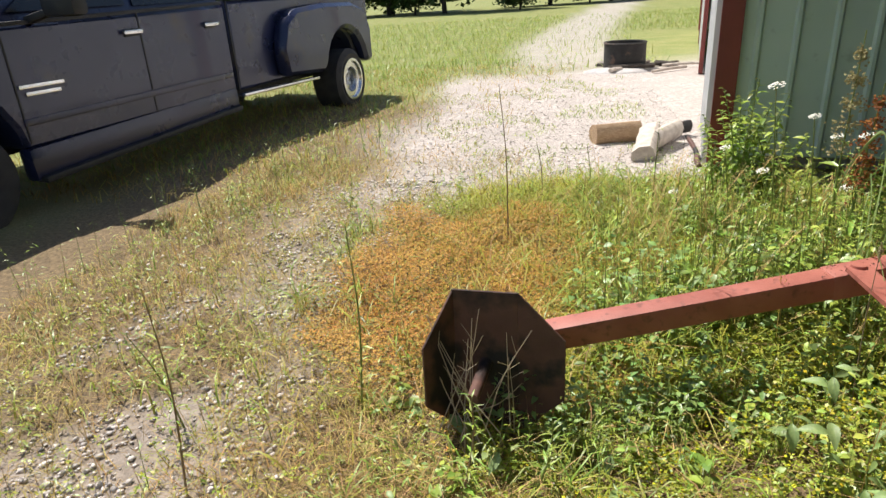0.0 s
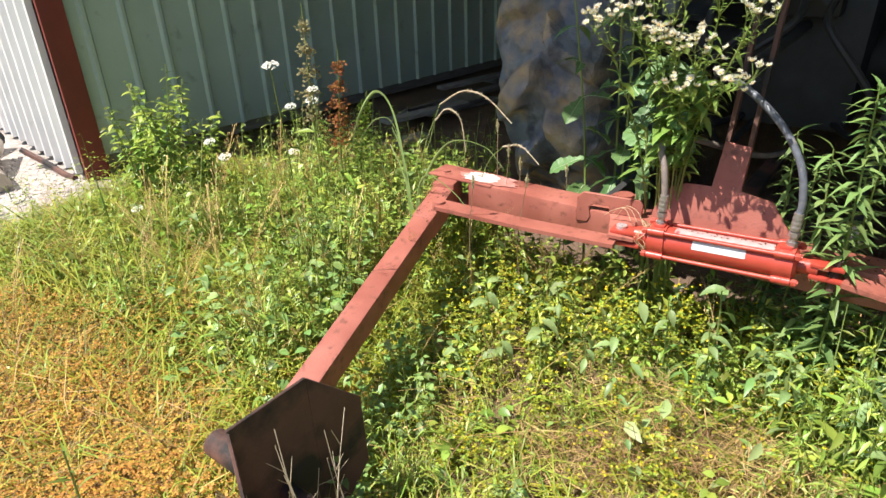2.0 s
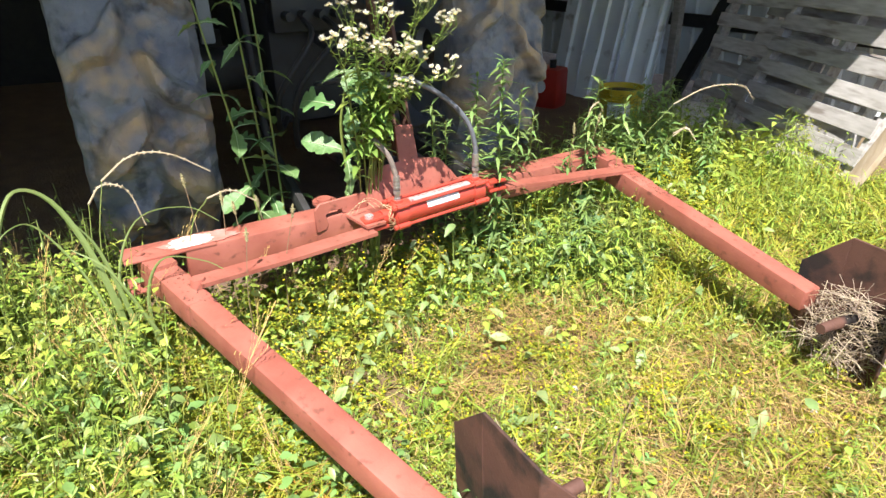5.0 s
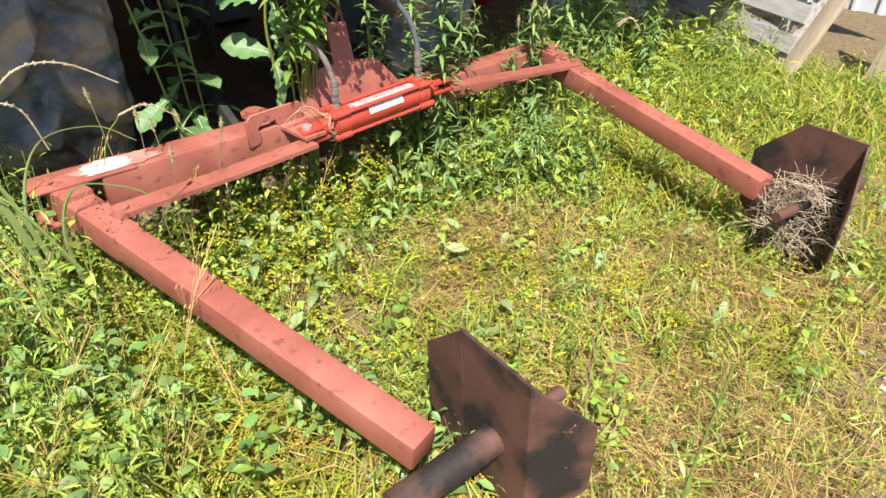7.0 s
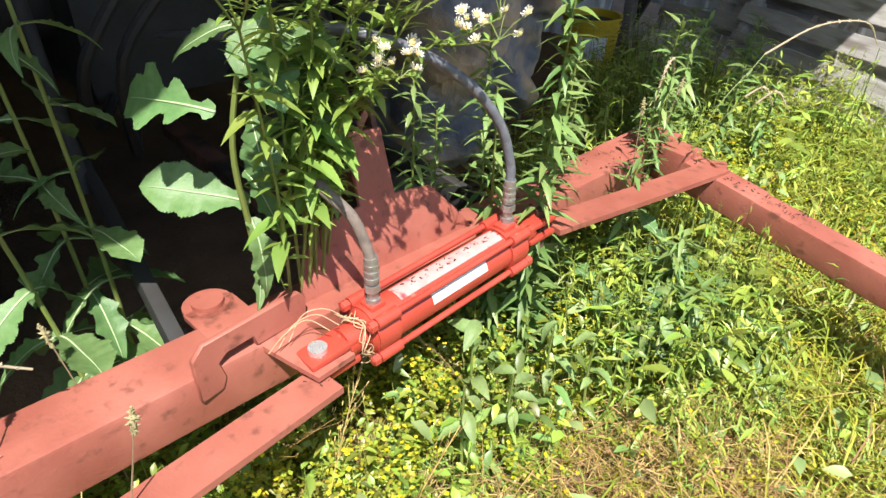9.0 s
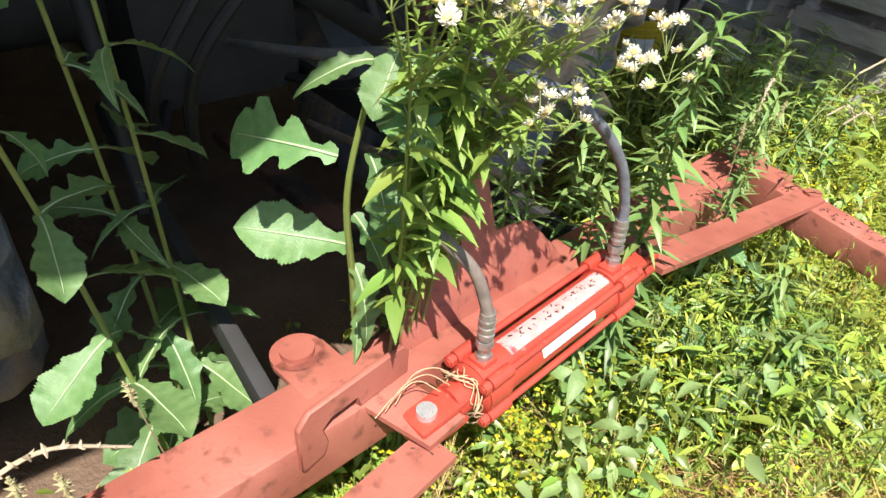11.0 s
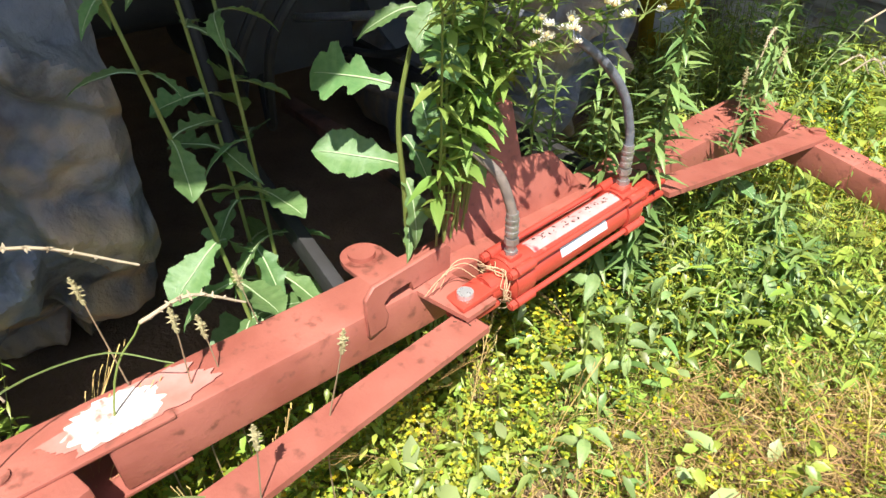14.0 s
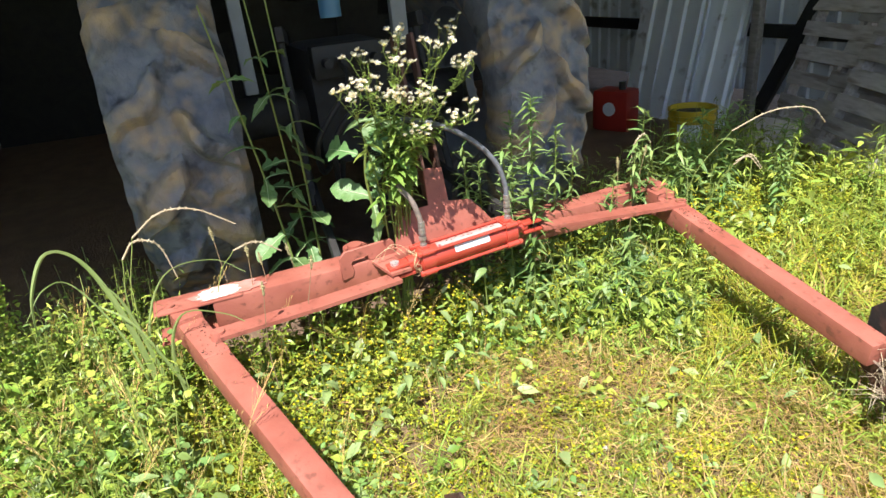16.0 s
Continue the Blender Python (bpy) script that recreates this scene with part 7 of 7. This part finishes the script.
# dock, wild carrot and the bush at the garage corner
for k, (x, y, h, material, foot) in enumerate(((1.16, 2.83, 1.10, SEED, (1.15, 2.80)), (1.20, 2.69, 0.92, DOCK, (1.18, 2.72)), (1.28, 2.62, 0.74, WEED, (1.2, 2.66)))):
    pl = thing("dock", *foot, 0, 0, "upright dock stalk with dense ripening seed spikes", "weed plant", "docks by the green wall")
    path = stem_of(pl, [(*foot, 0), ((x + foot[0]) / 2, (y + foot[1]) / 2 + 0.02, h * 0.5), (x, y, h)], 0.006, 0.002)
    r = np.random.default_rng(500 + k)
    n = 420
    t = r.uniform(0.58, 1.0, n)
    pp = np.array([tuple(p) for p in path])
    pos = pp[np.minimum((t * (len(pp) - 1)).astype(int), len(pp) - 1)] + r.normal(0, 1, (n, 3)) * (np.array([0.022, 0.022, 0.02]) * (1.3 - t)[:, None] * 1.8)
    V, F = strewn(*PET, pos, r.uniform(0, 6.28, n), r.uniform(-0.8, 0.8, n), r.uniform(0.006, 0.012, n))
    link_mesh("seed_spike", np_mesh("seed_spike", V - np.array([*foot, 0]), F, material), None, pl)
    small_leaves(pl, path, 12, 0.08, 0.14, 520 + k, LNW, WEED, 0.1, 0.6)


def umbel():
    bm = bmesh.new()
    rs = random.Random(3)
    for k in range(60):
        a, r = rs.uniform(0, 6.28), math.sqrt(rs.uniform(0, 1))
        bm2 = Vector((r * math.cos(a), r * math.sin(a), 0.25 * (1 - r * r) + rs.uniform(-0.04, 0.04)))
        q = [bm2 + Vector((0.14 * math.cos(a + b), 0.14 * math.sin(a + b), rs.uniform(-0.03, 0.03))) for b in (0, 1.57, 3.14, 4.71)]
        bm.faces.new([bm.verts.new(p) for p in q])
    return bm


UMBEL = shared("umbel", umbel, PETAL_W)
for k, (x, y, z, s) in enumerate(((0.825, 2.70, 0.926, 0.032), (1.30, 2.98, 0.66, 0.030), (1.20, 3.02, 0.65, 0.026), (0.95, 2.62, 0.82, 0.022), (1.0, 3.3, 0.42, 0.03), (0.75, 3.05, 0.60, 0.024), (1.35, 3.2, 0.36, 0.03), (0.62, 3.5, 0.25, 0.026))):
    foot = (x + 0.08, y + 0.05, 0)
    pl = thing("wild_carrot", *foot, 0, "wild carrot with a flat white flower umbel", "flowering plant", "wild carrots by the green wall")
    path = stem_of(pl, [foot, (x + 0.05, y + 0.02, z * 0.5), (x, y, z - 0.01)], 0.0035, 0.002)
    small_leaves(pl, path, 14, 0.04, 0.09, 560 + k, L2N, WEED, 0.1, 0.8)
    put("flower_umbel", UMBEL, pl, (x, y, z - 0.005), 0, -20, s, 10)
rs = random.Random(31)
for k, (x, y, h) in enumerate(((1.02, 3.78, 0.88), (1.14, 3.92, 0.74), (0.94, 3.95, 0.62), (1.2, 3.72, 0.60), (1.08, 4.1, 0.66))):
    pl = thing("ragweed_bush", x, y, 0, 0, "leafy green bush at the garage corner", "weed plant", "weeds at the garage corner")
    for j in range(4):
        a = j * 1.6 + k
        path = stem_of(pl, [(x, y, 0), (x + 0.05 * math.cos(a), y + 0.05 * math.sin(a), h * 0.5), (x + 0.13 * math.cos(a), y + 0.13 * math.sin(a), h * rs.uniform(0.75, 1.0))], 0.005, 0.002, seg=5)
        small_leaves(pl, path, 34, 0.05, 0.095, 600 + 10 * k + j, leaf_template(3, 0.45, 0.8, 0.3, 0.7), WEED, 0.15, 1.0)

# lone dry stalks on the open ground
for k, (foot, top) in enumerate((((-0.27, 3.32, 0), (-0.30, 3.28, 0.88)), ((-0.64, 1.71, 0), (-0.60, 1.66, 0.72)), ((-1.05, 1.30, 0), (-0.99, 1.26, 0.70)), ((-1.24, 1.60, 0), (-1.33, 1.56, 0.38)), ((-0.1, 4.0, 0), (-0.14, 4.02, 0.42)), ((0.2, 4.1, 0), (0.18, 4.15, 0.36)), ((-0.25, 1.40, 0), (-0.2, 1.32, 0.40)), ((-0.05, 1.42, 0), (0.0, 1.36, 0.30)))):
    pl = thing("weed_stalk", *foot, 0, "thin upright weed stalk with sparse small leaves", "weed plant", "lone stalks")
    f, t = Vector(foot), Vector(top)
    path = stem_of(pl, [f, f.lerp(t, 0.55) + Vector((0.015, 0.01, 0)), t], 0.0042, 0.0015, (DRYSTEM, STEM)[k % 2], 6)
    small_leaves(pl, path, 26, 0.03, 0.06, 700 + k, L2N, WEED, 0.2, 1.0, tilt=(0.1, 0.9))
# dry grass and twigs caught in the cups
rs = random.Random(90)
t = thing("twig", *CUPL.translation, 0, "pale dry twigs leaning in the cup plate", "twigs")
for j in range(15):
    p = CUPL @ Vector((rs.uniform(-0.20, 0.10), -0.20 + rs.uniform(-0.02, 0.06), 0.12 + rs.uniform(0, 0.12)))
    q = CUPL @ Vector((rs.uniform(-0.22, 0.16), rs.uniform(-0.05, 0.22), 0.09 + rs.uniform(0, 0.06)))
    p.z = max(p.z, 0.02)
    bm = bmesh.new()
    mid = p.lerp(q, 0.5) + Vector((rs.uniform(-0.02, 0.02), rs.uniform(-0.01, 0.01), rs.uniform(-0.02, 0.02)))
    path = smooth_path([p, mid, q], 4)
    sweep(bm, path, 0.0022, 5, 0.0010)
    for k in range(2):
        e = path[rs.randrange(3, 7)]
        sweep(bm, [e, e + Vector((rs.uniform(-0.05, 0.05), rs.uniform(-0.02, 0.02), rs.uniform(0.01, 0.06)))], 0.0011, 4, 0.0006)
    part("twig_branch", bm, SEEDW, t)
rs = random.Random(91)
t = thing("dry_grass_bundle", *CUPR.translation, 0, "nest of dead grass lying in the cup plate", "dead grass")
for batch in range(4):
    bm = bmesh.new()
    for j in range(110):
        a = rs.uniform(0, 6.28)
        r = 0.14 * math.sqrt(rs.uniform(0, 1))
        p = CUPR @ Vector((r * math.cos(a), r * math.sin(a) - 0.05, 0.08 + rs.uniform(0, 0.09)))
        d = Vector((rs.uniform(-1, 1), rs.uniform(-0.6, 0.3), rs.uniform(-0.7, 0.7))).normalized() * rs.uniform(0.04, 0.11)
        q = p + d
        q.z = max(q.z, 0.02)
        sweep(bm, [p - d * 0.4, p + Vector((0, 0, 0.01)), q], 0.0010, 3)
    tagged(part("stalk_tangle", bm, (SEEDW, DEADSTALK)[batch % 2], t), kind="stuff")

# dark seed husks lying on the steel
rs = random.Random(15)
bm = bmesh.new()
spots = []
for k in range(60):
    spots.append(ARML0.lerp(ARML1, rs.uniform(0, 0.35) ** 1.3) + Vector((0, rs.uniform(-0.034, 0.034), 0.046)))
for k in range(70):
    spots.append(ARMR0.lerp(ARMR1, rs.uniform(0.02, 0.4)) + Vector((0, rs.uniform(-0.034, 0.034), 0.046)))
for k in range(26):
    spots.append(Vector((0.975, 1.70, 0.4275)).lerp(Vector((0.985, 1.375, 0.4395)), rs.uniform(0, 1)) + Vector((rs.uniform(-0.03, 0.03), 0, 0)))
for k in range(46):
    spots.append(C0.lerp(C1, rs.uniform(0.2, 0.9)) + Vector((rs.uniform(-0.010, 0.010), 0, 0.0452)))
for k in range(60):
    spots.append(on_bar(rs.uniform(1.5, 2.1), rs.uniform(-0.045, 0.045), TOP + 0.002))
for p in spots:
    L, a = rs.uniform(0.002, 0.008), rs.uniform(0, 6.28)
    box(bm, L, L * 0.35, 0.0012, Matrix.Translation(p) @ Matrix.Rotation(a, 4, "Z") @ Matrix.Rotation(rs.uniform(-0.3, 0.3), 4, "Y"))
HUSK = mat("dark_seed_husk", (0.05, 0.028, 0.022), (0.10, 0.05, 0.035), 20, 0.8, 0, 0, 1, island=0.3)
tagged(part("seed_husks", bm, HUSK, None), "dark seed husks strewn on the red steel", "plant litter", kind="stuff")
